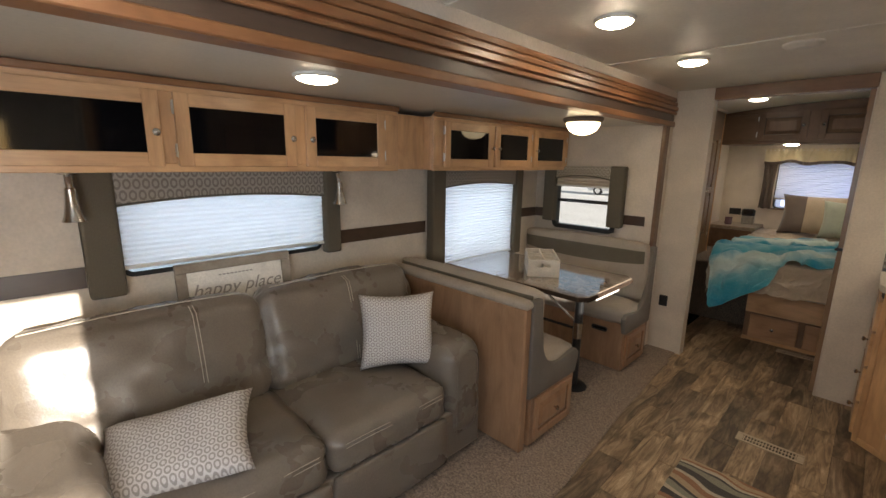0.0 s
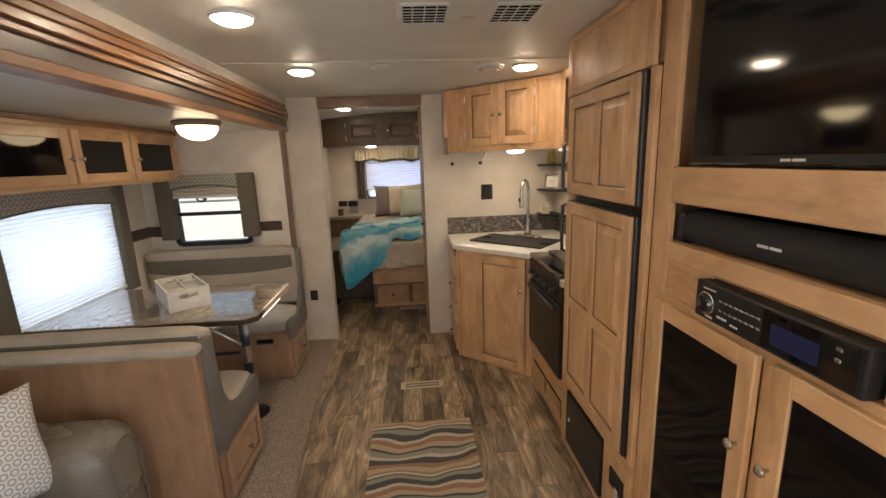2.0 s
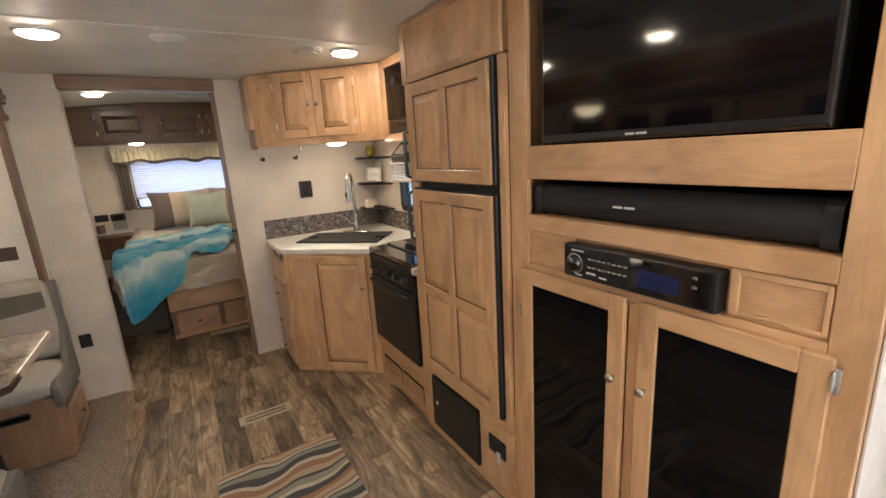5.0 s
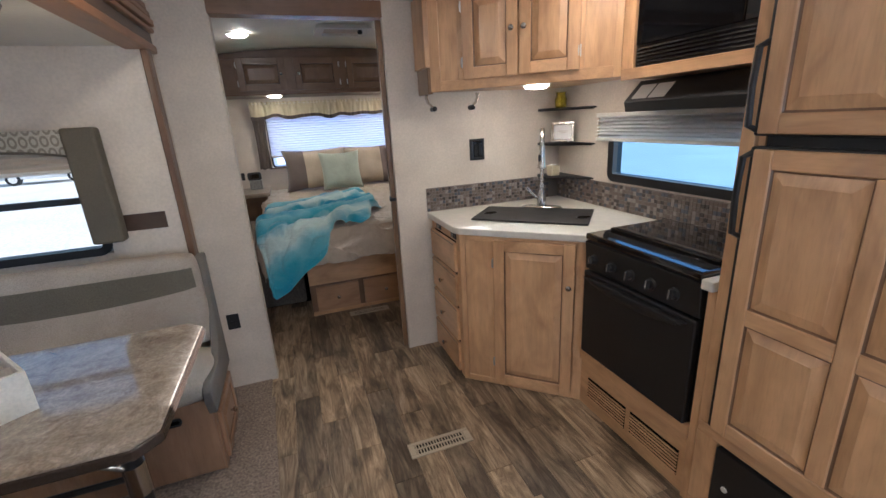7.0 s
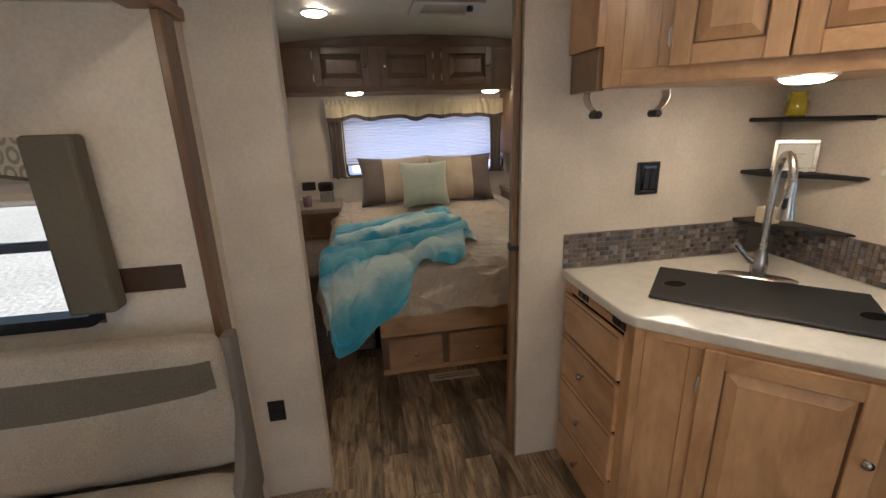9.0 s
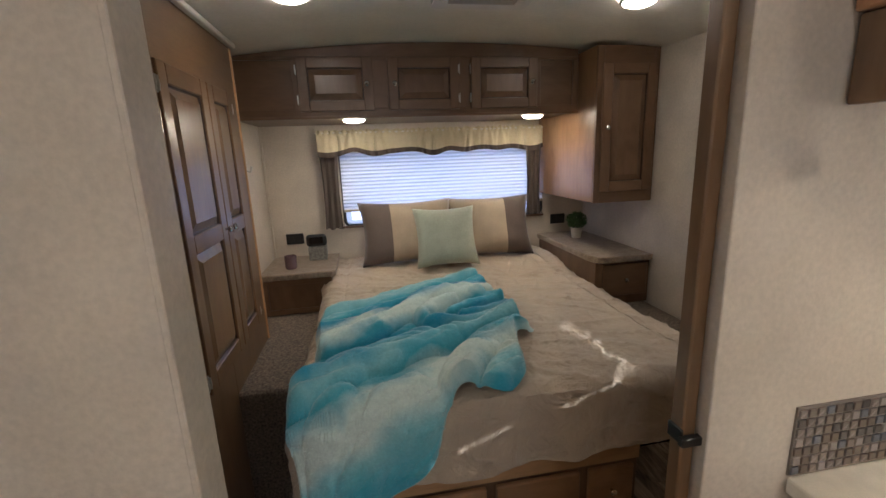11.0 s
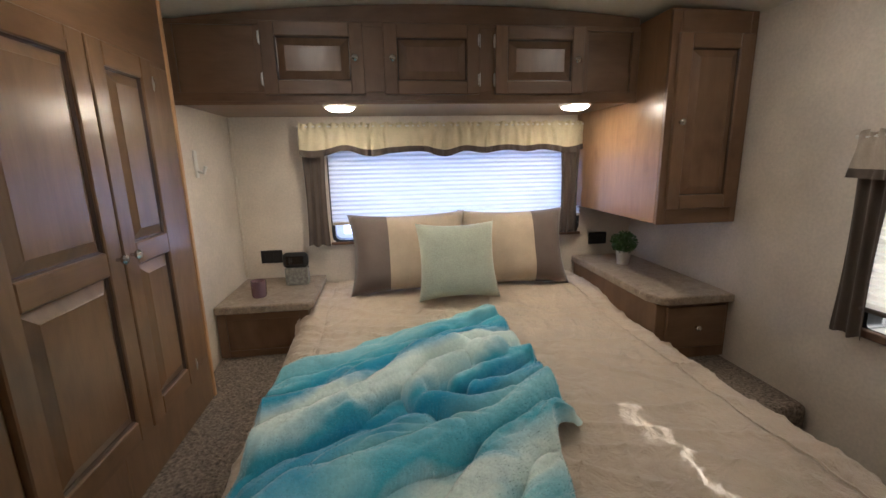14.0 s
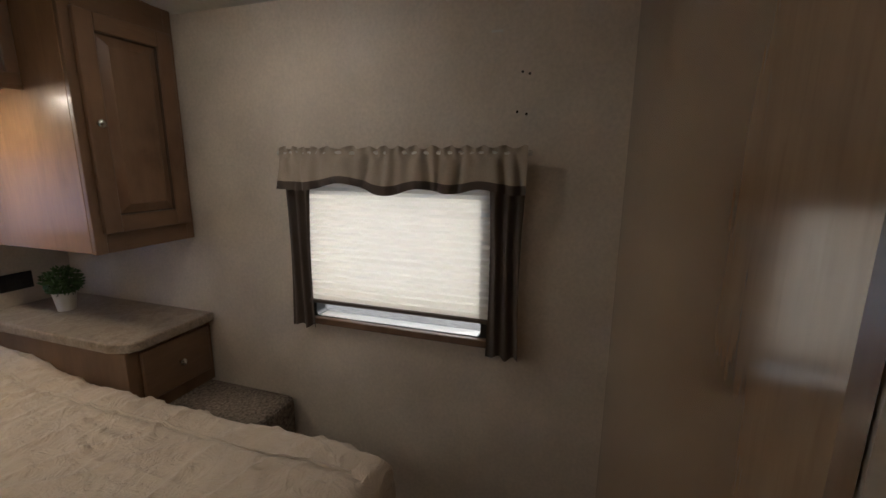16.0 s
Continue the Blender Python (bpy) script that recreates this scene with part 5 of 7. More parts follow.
rows = [(FXM, FXM + 0.02, MY0, 0.487, 0.0, CEIL - 0.002, 0), (FXM, FXM + 0.02, 1.300, MY1, 0.0, CEIL - 0.002, 0), (FXM, FXM + 0.02, 0.487, 1.300, 1.382, 1.487, 1), (FXM, FXM + 0.02, 0.487, 1.300, 1.208, 1.262, 1),
        (FXM, FXM + 0.02, 0.487, 1.300, 1.058, 1.092, 1), (FXM + 0.009, FXM + 0.02, 1.10, 1.300, 1.092, 1.208, 1), (FXM + 0.010, FXM + 0.02, 0.487, 0.67, 1.092, 1.208, 1), (FXM, FXM + 0.02, 0.487, 1.300, 1.955, CEIL - 0.002, 1), (FXM, FXM + 0.02, 0.862, 0.905, 0.0, 1.058, 0), (FXM, FXM + 0.02, 0.487, 1.300, 0.0, 0.09, 1)]
part("face_frame", boxes(rows, 0.002), [wood_z, wood_y], media)
part("inset_frame", boxes([(FXM + 0.002, FXM + 0.011, 0.49, 0.50, 1.10, 1.205), (FXM + 0.002, FXM + 0.011, 0.645, 0.665, 1.10, 1.205), (FXM + 0.002, FXM + 0.011, 0.50, 0.645, 1.100, 1.110), (FXM + 0.002, FXM + 0.011, 0.50, 0.645, 1.19, 1.205)], 0.002), wood_y, media)
# the shade deep in both recesses is painted as a black back
part("recess_lining", boxes([(0.82, 0.823, 0.49, 1.36, 1.264, 1.381), (0.80, 0.803, 0.49, 1.36, 1.486, 1.955)]), gap_shade, media, "black lining that paints the shade in the recesses")
for y0, y1, near in ((0.905, 1.316, False), (0.468, 0.862, True)):
    m = facing((FXM - 0.001, y1, 0.075), (0, -1, 0), (-1, 0, 0))
    w, h = y1 - y0, 0.998
    panel_door(media, m, w, h, "glass", (wood_z, wood_y), 0.052, 0.019, knob_at=((w - 0.026) if not near else 0.026, h * 0.755), hinges=[(w + 0.006, 0.16), (w + 0.006, h - 0.045)] if near else [(0, 0.16), (0, h - 0.16)])

part("end_board", one(FXM + 0.021, X1, MY0 - 0.006, MY0 - 0.001, 0.0, CEIL - 0.004, 0.001), wallpaper, media, "cream covered end board beside the entry")

tv = thing("television", (0.74, 0.90, 1.489), "flat black television in the cabinet recess", "television")
part("case", one(0.690, 0.742, 0.535, 1.262, 1.491, 1.935, 0.006, 2), black_plastic, tv)
part("screen", one(0.6875, 0.691, 0.549, 1.248, 1.516, 1.921), screen_mat, tv, "glossy dark screen")
part("lower_lip", one(0.682, 0.690, 0.54, 1.257, 1.491, 1.499, 0.002), black_gloss, tv)
part("badge", boxes([(0.6865, 0.688, 0.930, 0.955, 1.502, 1.508), (0.6865, 0.688, 0.895, 0.925, 1.502, 1.508)]), white_plastic, tv, "small pale maker's mark")

bar = thing("soundbar", (0.74, 0.88, 1.263), "long rounded black soundbar lying in a recess", "speaker")
pts = [(0.722 + 0.046 * math.cos(a), 1.313 + 0.049 * math.sin(a)) for a in (2 * math.pi * i / 20 for i in range(20))]
pm = prism([(x, z) for x, z in pts], 0.51, 1.262, 0.0)
part("body", pm, mottled("speaker_cloth", (0.012, 0.012, 0.014), 0.7, 500.0, 30.0, 0.3, 0.4), bar, "", Matrix(((1, 0, 0, 0), (0, 0, 1, 0), (0, 1, 0, 0), (0, 0, 0, 1))), True)
for y in (0.505, 1.254):
    part("end_cap", one(0.676, 0.768, y, y + 0.012, 1.2635, 1.362, 0.02, 3), black_plastic, bar)
part("badge", boxes([(0.6742, 0.678, 0.945, 0.975, 1.309, 1.315), (0.6742, 0.678, 0.91, 0.94, 1.309, 1.315)]), white_plastic, bar, "small pale maker's mark")

stereo = thing("stereo", (0.66, 0.89, 1.10), "black built-in stereo with buttons and a blue display", "stereo")
part("face", one(0.638, 0.69, 0.675, 1.115, 1.096, 1.196, 0.005, 2), black_plastic, stereo)
mr = facing((0.6375, 1.115, 1.096), (0, -1, 0), (-1, 0, 0))
part("dial", lathe([(0.026, 0), (0.026, 0.006), (0.020, 0.014), (0.001, 0.015)], 24), black_gloss, stereo, "round black dial", mr @ Matrix.Translation((0.045, 0.045, 0)), True)
part("dial_ring", lathe([(0.031, 0), (0.031, 0.003), (0.0265, 0.004)], 24, False), steel, stereo, "bright ring", mr @ Matrix.Translation((0.045, 0.045, 0)), True)
for j in range(2):
    for i in range(8):
        part("button", one(0.09 + 0.0165 * i, 0.102 + 0.0165 * i, 0.062 - 0.024 * j, 0.068 - 0.024 * j, 0.0, 0.003, 0.001), steel, stereo, "", mr)
part("legend", boxes([(0.03, 0.075, 0.082, 0.086, 0, 0.0008), (0.085, 0.118, 0.020, 0.026, 0, 0.0008), (0.13, 0.155, 0.015, 0.02, 0, 0.0008), (0.045, 0.07, 0.009, 0.014, 0, 0.0008), (0.262, 0.28, 0.082, 0.090, 0, 0.0008)]), white_plastic, stereo, "pale printed marks", mr)
part("display", one(0.245, 0.355, 0.022, 0.068, 0, 0.0012), display_glow, stereo, "dim blue display", mr)
part("screen_bezel", one(0.222, 0.425, 0.008, 0.094, -0.001, 0.0008), black_gloss, stereo, "", mr)
for y in (0.05, 0.072):
    part("button", one(0.385, 0.397, y, y + 0.008, 0.0, 0.003, 0.001), steel, stereo, "", mr)

# fridge in its maple housing
FY0, FY1 = 1.432, 2.035
housing = thing("fridge_housing", (0.88, 1.72, 0), "tall maple housing round the fridge", "cabinet")
part("body", boxes([(FX + 0.02, X1, FY1 + 0.004, FY1 + 0.062, 0.0, CEIL - 0.003), (FX + 0.02, X1, MY1 + 0.002, FY1 + 0.004, 1.80, CEIL - 0.003), (FX + 0.02, X1, MY1 + 0.002, FY1 + 0.004, 0.0, 0.37), (X1 - 0.02, X1, MY1 + 0.002, FY1 + 0.004, 0.37, 1.80)]), wood_z, housing)
part("face_frame", boxes([(FX, FX + 0.019, MY1 + 0.002, FY1 + 0.062, 0.345, 0.388, 1), (FX, FX + 0.019, MY1 + 0.002, FY0 - 0.010, 0.388, 1.79, 0), (FX, FX + 0.019, FY1 + 0.021, FY1 + 0.062, 0.388, 1.79, 0), (FX, FX + 0.019, MY1 + 0.002, FY1 + 0.062, 0.0, 0.05, 1),
                          (FX, FX + 0.019, MY1 + 0.002, 1.605, 0.05, 0.345, 0), (FX, FX + 0.019, 2.02, FY1 + 0.062, 0.05, 0.345, 0)], 0.002), [wood_z, wood_y], housing)
panel_door(housing, facing((FX + 0.004, FY1 + 0.060, 1.792), (0, -1, 0), (-1, 0, 0)), FY1 + 0.058 - MY1 - 0.002, CEIL - 1.797, "flat", (wood_z, wood_y), 0.045, 0.016, name="top_panel", top_w=0.03)
access = part("access_panel", one(FX - 0.010, FX + 0.012, 1.612, 2.014, 0.052, 0.338, 0.004, 2), black_plastic, housing, "black service panel with a white catch")
part("catch", lathe([(0.010, 0), (0.010, 0.004), (0.001, 0.005)], 14), white_plastic, access, "", facing((FX - 0.010, 1.965, 0.20), (0, -1, 0), (-1, 0, 0)))
so = part("outlet", one(FX - 0.008, FX + 0.001, 1.425, 1.535, 0.20, 0.28, 0.004, 2), black_plastic, housing, "black outlet plate")
part("socket", boxes([(FX - 0.011, FX - 0.007, 1.44, 1.475, 0.218, 0.262), (FX - 0.011, FX - 0.007, 1.485, 1.52, 0.218, 0.262)], 0.002), matt_black, so)
part("tag", one(FX - 0.0125, FX - 0.011, 1.45, 1.475, 0.17, 0.225), white_plastic, so, "small white paper tag")

fridge = thing("refrigerator", (0.85, 1.72, 0.39), "built-in fridge with maple door panels and black edges", "refrigerator")
part("body", one(0.665, X1 - 0.03, FY0, FY1, 0.392, 1.785), black_plastic, fridge)
for z0, z1, rws in ((1.358, 1.782, ()), (0.405, 1.318, (0.47,))):
    d = part("door", one(0.630, 0.665, FY0 - 0.005, FY1 + 0.018, z0 - 0.006, z1 + 0.006, 0.006, 2), black_plastic, fridge, "black door edge")
    m = facing((0.6295, FY1, z0), (0, -1, 0), (-1, 0, 0))
    panel_door(d, m, FY1 - FY0 - 0.008, z1 - z0, "raised", (wood_z, wood_y), 0.052, 0.013, cols=2, rows=rws, name="door_panel")
    hz = (z0 + 0.01, z0 + 0.23) if z0 > 1 else (z1 - 0.25, z1 - 0.01)
    hp = [(0.632, FY1 + 0.010, hz[0]), (0.606, FY1 + 0.018, hz[0] + 0.012), (0.602, FY1 + 0.020, (hz[0] + hz[1]) / 2), (0.606, FY1 + 0.018, hz[1] - 0.012), (0.632, FY1 + 0.010, hz[1])]
    part("handle", tube(hp, 0.009, 8), black_plastic, d, "curved black handle", None, True)

# corner base cabinet with sink
D0, D1 = Vector((0.200, 3.190)), Vector((0.678, 2.752))
du = (D1 - D0).normalized()
base_cab = thing("corner_cabinet", (0.7, 3.2, 0), "maple corner base cabinet with drawers and one door", "cabinet")
part("body", prism([(0.215, PART_Y - 0.003), (0.215, 3.205), (0.69, 2.772), (X1, 2.772), (X1, PART_Y - 0.003)], 0.0, 0.862, 0.002), wood_z, base_cab)
mdg = facing((D0.x, D0.y, 0.0), (du.x, du.y, 0), (du.y, -du.x, 0))
DW = (D1 - D0).length
part("face_frame", boxes([(0, 0.03, 0, 0.862, -0.012, 0.0, 0), (DW - 0.06, DW, 0, 0.862, -0.012, 0.0, 0), (0.03, DW - 0.06, 0.0, 0.035, -0.012, 0, 1), (0.03, DW - 0.06, 0.835, 0.862, -0.012, 0, 1), (0.15, 0.195, 0.035, 0.835, -0.012, 0.0, 0)], 0.002), [wood_z, wood_x], base_cab, "", mdg)
part("fixed_panel", one(0.03, 0.15, 0.035, 0.835, -0.016, -0.007, 0.001), wood_z, base_cab, "", mdg)
panel_door(base_cab, mdg @ Matrix.Translation((0.186, 0.025, 0.001)), 0.400, 0.822, "raised", (wood_z, wood_x), 0.055, 0.019, knob_at=(0.375, 0.61), hinges=[(0, 0.13), (0, 0.70)])
mdr = facing((0.2145, PART_Y - 0.010, 0.0), (0, -1, 0), (-1, 0, 0))
part("drawer_frame", boxes([(0.0, 0.03, 0, 0.862, 0, 0.012, 0), (0.40, 0.452, 0, 0.862, 0, 0.012, 0), (0.03, 0.40, 0.812, 0.862, 0, 0.012, 1)], 0.002), [wood_z, wood_y], base_cab, "", mdr)
# black plate paints the shade between the drawer fronts
part("drawer_cavity", one(0.03, 0.40, 0.01, 0.812, -0.004, 0.003), gap_shade, base_cab, "black plate that paints the shade behind the drawers", mdr)
for z0, z1 in ((0.636, 0.803), (0.432, 0.620), (0.219, 0.416), (0.02, 0.203)):
    d = part("drawer", one(0.012, 0.405, z0, z1, 0.008, 0.028, 0.004), wood_y, base_cab, "maple drawer front", mdr)
    part("drawer_edge", one(0.02, 0.397, z1 - 0.012, z1 - 0.006, 0.027, 0.030), closet_wood, d, "", mdr)
    if z0 < 0.6:
        knob(d, mdr @ Matrix.Translation((0.20, (z0 + z1) / 2, 0.028)))
for x in (0.10, 0.335):
    s = part("switch", one(x, x + 0.075, 0.822, 0.856, 0.012, 0.018, 0.003), black_plastic, base_cab, "black switch plate", mdr)
    part("rocker", one(x + 0.025, x + 0.05, 0.828, 0.850, 0.017, 0.022, 0.002), black_gloss, s, "", mdr)

counter = thing("countertop", (0.7, 3.2, 0.862), "cream laminate countertop with a cut-off corner", "countertop")
part("top", prism([(0.178, PART_Y - 0.003), (0.178, 3.225), (0.195, 3.180), (0.655, 2.742), (X1, 2.742), (X1, PART_Y - 0.003)], 0.864, 0.900, 0.006, 2), counter_mat, counter)
part("end_piece", one(0.63, X1, FY1 + 0.068, 2.145, 0.864, 0.900, 0.005, 2), counter_mat, counter, "short cream counter end beside the stove")
part("end_panel", one(0.655, X1, FY1 + 0.068, 2.135, 0.0, 0.862, 0.002), wood_z, counter, "maple panel beside the stove")

sink = thing("sink_cover", (0.66, 3.18, 0.90), "black composite sink cover with two finger holes", "sink")
sc = [(0.545, 3.545), (0.318, 3.300), (0.755, 2.868), (1.000, 3.130)]
part("board", prism(sc, 0.9015, 0.912, 0.004, 2), matt_black, sink)
for x, y in ((0.47, 3.365), (0.83, 3.0)):
    # no hole is cut: a black oval paints its shade
    part("finger_hole", prism([(x + 0.042 * math.cos(a) , y + 0.030 * math.sin(a)) for a in (2 * math.pi * i / 14 for i in range(14))], 0.9118, 0.9128), gap_shade, sink, "black oval that paints a finger hole's shade")
    part("hole_rim", lathe([(0.045, 0), (0.045, 0.0012), (0.040, 0.0014)], 16, False), black_plastic, sink, "", Matrix.Translation((x, y, 0.9119)) @ Matrix.Diagonal((1.0, 0.72, 1, 1)))

faucet = thing("faucet", (0.80, 3.36, 0.90), "tall brushed nickel gooseneck faucet with a side lever", "faucet")
fx, fy = 0.80, 3.355
out = Vector((-0.55, -0.84, 0)).normalized()
ml = Matrix.Translation((fx, fy, 0.9005)) @ Matrix.Rotation(math.atan2(du.y, du.x), 4, "Z")
part("base_plate", lathe([(0.055, 0), (0.055, 0.010), (0.048, 0.016), (0.02, 0.018)], 24), steel, faucet, "", ml @ Matrix.Diagonal((2.2, 0.62, 1, 1)), True)
part("column", lathe([(0.027, 0.0), (0.027, 0.05), (0.022, 0.075), (0.016, 0.10)], 18), steel, faucet, "", Matrix.Translation((fx, fy, 0.914)), True)
neck = [Vector((fx, fy, 1.0 + 0.04 * i)) for i in range(8)]
for i in range(1, 13):
    a = math.pi * i / 12
    neck.append(Vector((fx, fy, 1.28)) + out * (0.078 * (1 - math.cos(a))) + Vector((0, 0, 0.075 * math.sin(a))))
part("neck", tube(neck, 0.0125, 12), steel, faucet, "", None, True)
e = neck[-1]
part("spray_head", lathe([(0.014, 0.0), (0.016, -0.02), (0.014, -0.045), (0.022, -0.11), (0.024, -0.12), (0.018, -0.124)], 16), steel, faucet, "pull-down spray head", Matrix.Translation(e), True)
part("spray_button", one(e.x - 0.026, e.x - 0.012, e.y - 0.012, e.y - 0.002, e.z - 0.085, e.z - 0.05, 0.003), black_plastic, faucet, "black spray button")
lv = Vector((-0.8, 0.42, 0)).normalized()
p0 = Vector((fx, fy, 0.965))
part("lever", tube([p0, p0 + lv * 0.03 + Vector((0, 0, 0.006)), p0 + lv * 0.05 + Vector((0, 0, 0.026)), p0 + lv * 0.085 + Vector((0, 0, 0.066))], [0.012, 0.012, 0.009, 0.011], 10), steel, faucet, "side lever", None, True)

# upper corner cabinet
U0, U1 = Vector((0.185, 3.460)), Vector((0.860, 2.834))
uu = (U1 - U0).normalized()
upper = thing("upper_corner_cabinet", (0.8, 3.3, 1.58), "maple upper corner cabinet with two raised-panel doors", "cabinet")
part("body", prism([(0.200, PART_Y - 0.003), (0.200, 3.475), (0.874, 2.850), (X1, 2.850), (X1, PART_Y - 0.003)], 1.588, CEIL - 0.004, 0.001), wood_z, upper)
mu = facing((U0.x, U0.y, 1.578), (uu.x, uu.y, 0), (uu.y, -uu.x, 0))
UW, UH = (U1 - U0).length, CEIL - 0.006 - 1.578
part("face_frame", boxes([(0, 0.055, 0, UH, -0.014, 0, 0), (0.155, 0.20, 0.05, UH - 0.03, -0.014, 0, 0), (0.735, 0.765, 0.05, UH - 0.03, -0.014, 0, 0), (UW - 0.03, UW, 0.0, UH, -0.014, 0, 0), (0.055, UW - 0.03, 0, 0.05, -0.014, 0, 1), (0.055, UW - 0.03, UH - 0.03, UH, -0.014, 0, 1)], 0.002), [wood_z, wood_x], upper, "", mu)
for a, b in ((0.055, 0.155), (0.765, UW - 0.03)):
    part("fixed_panel", one(a, b, 0.05, UH - 0.03, -0.018, -0.008, 0.001), wood_z, upper, "", mu)
panel_door(upper, mu @ Matrix.Translation((0.187, 0.045, 0.001)), 0.277, 0.41, "raised", None, 0.055, 0.018, knob_at=(0.250, 0.205), hinges=[(0, 0.08), (0, 0.33)])
panel_door(upper, mu @ Matrix.Translation((0.469, 0.045, 0.001)), 0.277, 0.41, "raised", None, 0.055, 0.018, knob_at=(0.027, 0.205), hinges=[(0.277, 0.08), (0.277, 0.33)])
part("side_board", one(0.160, 0.199, 3.462, PART_Y - 0.004, 1.700, CEIL - 0.006, 0.003), wood_z, upper, "thin maple side board")
part("side_skirt", one(0.172, 0.199, 3.468, PART_Y - 0.004, 1.570, 1.699, 0.003), closet_wood, upper, "darker lower side board")
puck("cabinet_light", 0.66, 3.20, 1.588, 0.062, "round lit lamp under the corner cabinet", "cabinet lamps")

mw_cab = thing("microwave_cabinet", (1.0, 2.45, 1.56), "maple cabinet that holds the microwave", "cabinet")
MX = 0.858
part("body", boxes([(MX + 0.016, X1, 2.10, 2.846, 1.565, 1.60), (MX + 0.016, X1, 2.10, 2.846, 2.0, CEIL - 0.004), (MX + 0.016, X1, 2.10, 2.14, 1.60, 2.0), (MX + 0.016, X1, 2.80, 2.846, 1.60, 2.0)]), wood_z, mw_cab)
part("face_frame", boxes([(MX, MX + 0.016, 2.10, 2.832, 1.560, 1.605, 1), (MX, MX + 0.016, 2.10, 2.832, 1.995, CEIL - 0.004, 1), (MX, MX + 0.016, 2.765, 2.832, 1.605, 1.995, 0), (MX, MX + 0.016, 2.10, 2.16, 1.605, 1.995, 0)], 0.002), [wood_z, wood_y], mw_cab)
mw = thing("microwave", (0.98, 2.46, 1.605), "black built-in microwave with a slotted lower vent", "microwave")
part("body", one(0.872, X1 - 0.02, 2.165, 2.76, 1.607, 1.993), black_plastic, mw)
part("door", one(0.862, 0.871, 2.30, 2.758, 1.690, 1.990, 0.003), dark_glass, mw, "dark glass door")
part("control_panel", one(0.862, 0.871, 2.167, 2.296, 1.690, 1.990, 0.003), black_gloss, mw)
for i in range(5):
    part("vent_slat", one(0.858, 0.871, 2.18, 2.75, 1.615 + 0.014 * i, 1.623 + 0.014 * i, 0.002), black_gloss, mw)
hood = thing("range_hood", (0.98, 2.5, 1.45), "sloping black range hood with white paper labels", "range hood")
hp = prism([(X1 - 0.002, 1.427), (0.908, 1.427), (0.896, 1.470), (0.985, 1.558), (X1 - 0.002, 1.558)], 2.17, 2.845, 0.003)
part("body", hp, black_plastic, hood, "", Matrix(((1, 0, 0, 0), (0, 0, 1, 0), (0, 1, 0, 0), (0, 0, 0, 1))))
sl = facing((0.896, 2.83, 1.4702), (0, -1, 0), (-0.703, 0, 0.711))
for x in (0.02, 0.115):
    part("label", one(x, x + 0.085, 0.015, 0.095, 0.0006, 0.0016), white_plastic, hood, "white paper label", sl)

# stove
SY0, SY1 = 2.150, 2.742
stove = thing("stove", (0.88, 2.44, 0.28), "black built-in gas stove with knobs and an oven door", "stove")
part("body", one(0.672, X1 - 0.02, SY0 + 0.004, SY1 - 0.004, 0.318, 0.885), black_plastic, stove)
part("cooktop", one(0.640, X1 - 0.02, SY0, SY1, 0.885, 0.915, 0.008, 3), black_gloss, stove, "glossy black cooktop cover")
part("cover_rear", one(0.76, X1 - 0.03, SY0 + 0.02, SY1 - 0.02, 0.9155, 0.927, 0.004, 2), black_gloss, stove)
part("control_panel", prism([(0.640, 0.878), (0.652, 0.745), (0.675, 0.745), (0.675, 0.878)], SY0, SY1, 0.003), black_plastic, stove, "", Matrix(((1, 0, 0, 0), (0, 0, 1, 0), (0, 1, 0, 0), (0, 0, 0, 1))))
od = part("oven_door", one(0.640, 0.672, SY0 + 0.002, SY1 - 0.002, 0.318, 0.738, 0.008, 3), black_plastic, stove, "matt black oven door")
lip = [(SY0 + 0.035 + (SY1 - SY0 - 0.07) * i / 14, 0.722) for i in range(15)]
lip += [(y, 0.715 - 0.036 * math.sin(math.pi * (14 - i) / 14) ** 0.7) for i, (y, z) in enumerate(lip[::-1])]
part("handle", prism(lip, -0.644, -0.612, 0.004, 2), black_plastic, od, "bowed black lip handle", Matrix(((0, 0, -1, 0), (1, 0, 0, 0), (0, 1, 0, 0), (0, 0, 0, 1))), True)
mk = facing((0.646, SY1, 0.802), (0, -1, 0), (-1, 0, 0.09))
for u in (0.06, 0.175, 0.28, 0.385, 0.49):
    k = part("knob", lathe([(0.024, 0), (0.024, 0.005), (0.018, 0.008), (0.017, 0.024), (0.001, 0.026)], 18), knob_grey, stove, "dark grey control knob", mk @ Matrix.Translation((u, 0, 0)), True)
    part("pointer", one(u - 0.0035, u + 0.0035, -0.018, 0.018, 0.024, 0.032, 0.002), steel, k, "", mk)
    part("dial_marks", boxes([(u - 0.025, u - 0.015, 0.024, 0.027, -0.002, 0.0012), (u + 0.012, u + 0.024, 0.024, 0.027, -0.002, 0.0012)]), steel, k, "pale printed marks", mk)
lower = thing("vent_board", (0.88, 2.44, 0), "maple board with two slotted vents under the stove", "cabinet")
part("board", one(0.668, X1, 2.137, 2.770, 0.0, 0.315, 0.002), wood_y, lower)
part("rail", one(0.655, 0.668, 2.140, 2.765, 0.255, 0.315, 0.003), wood_y, lower)
for y0, y1 in ((2.17, 2.42), (2.45, 2.70)):
    v = part("vent", one(0.6635, 0.6695, y0, y1, 0.06, 0.175, 0.001), gap_shade, lower, "black plate as shade behind the vent slats")
    for i in range(7):
        part("slat", one(0.660, 0.668, y0, y1, 0.064 + 0.0155 * i, 0.0725 + 0.0155 * i, 0.001), wood_y, v)

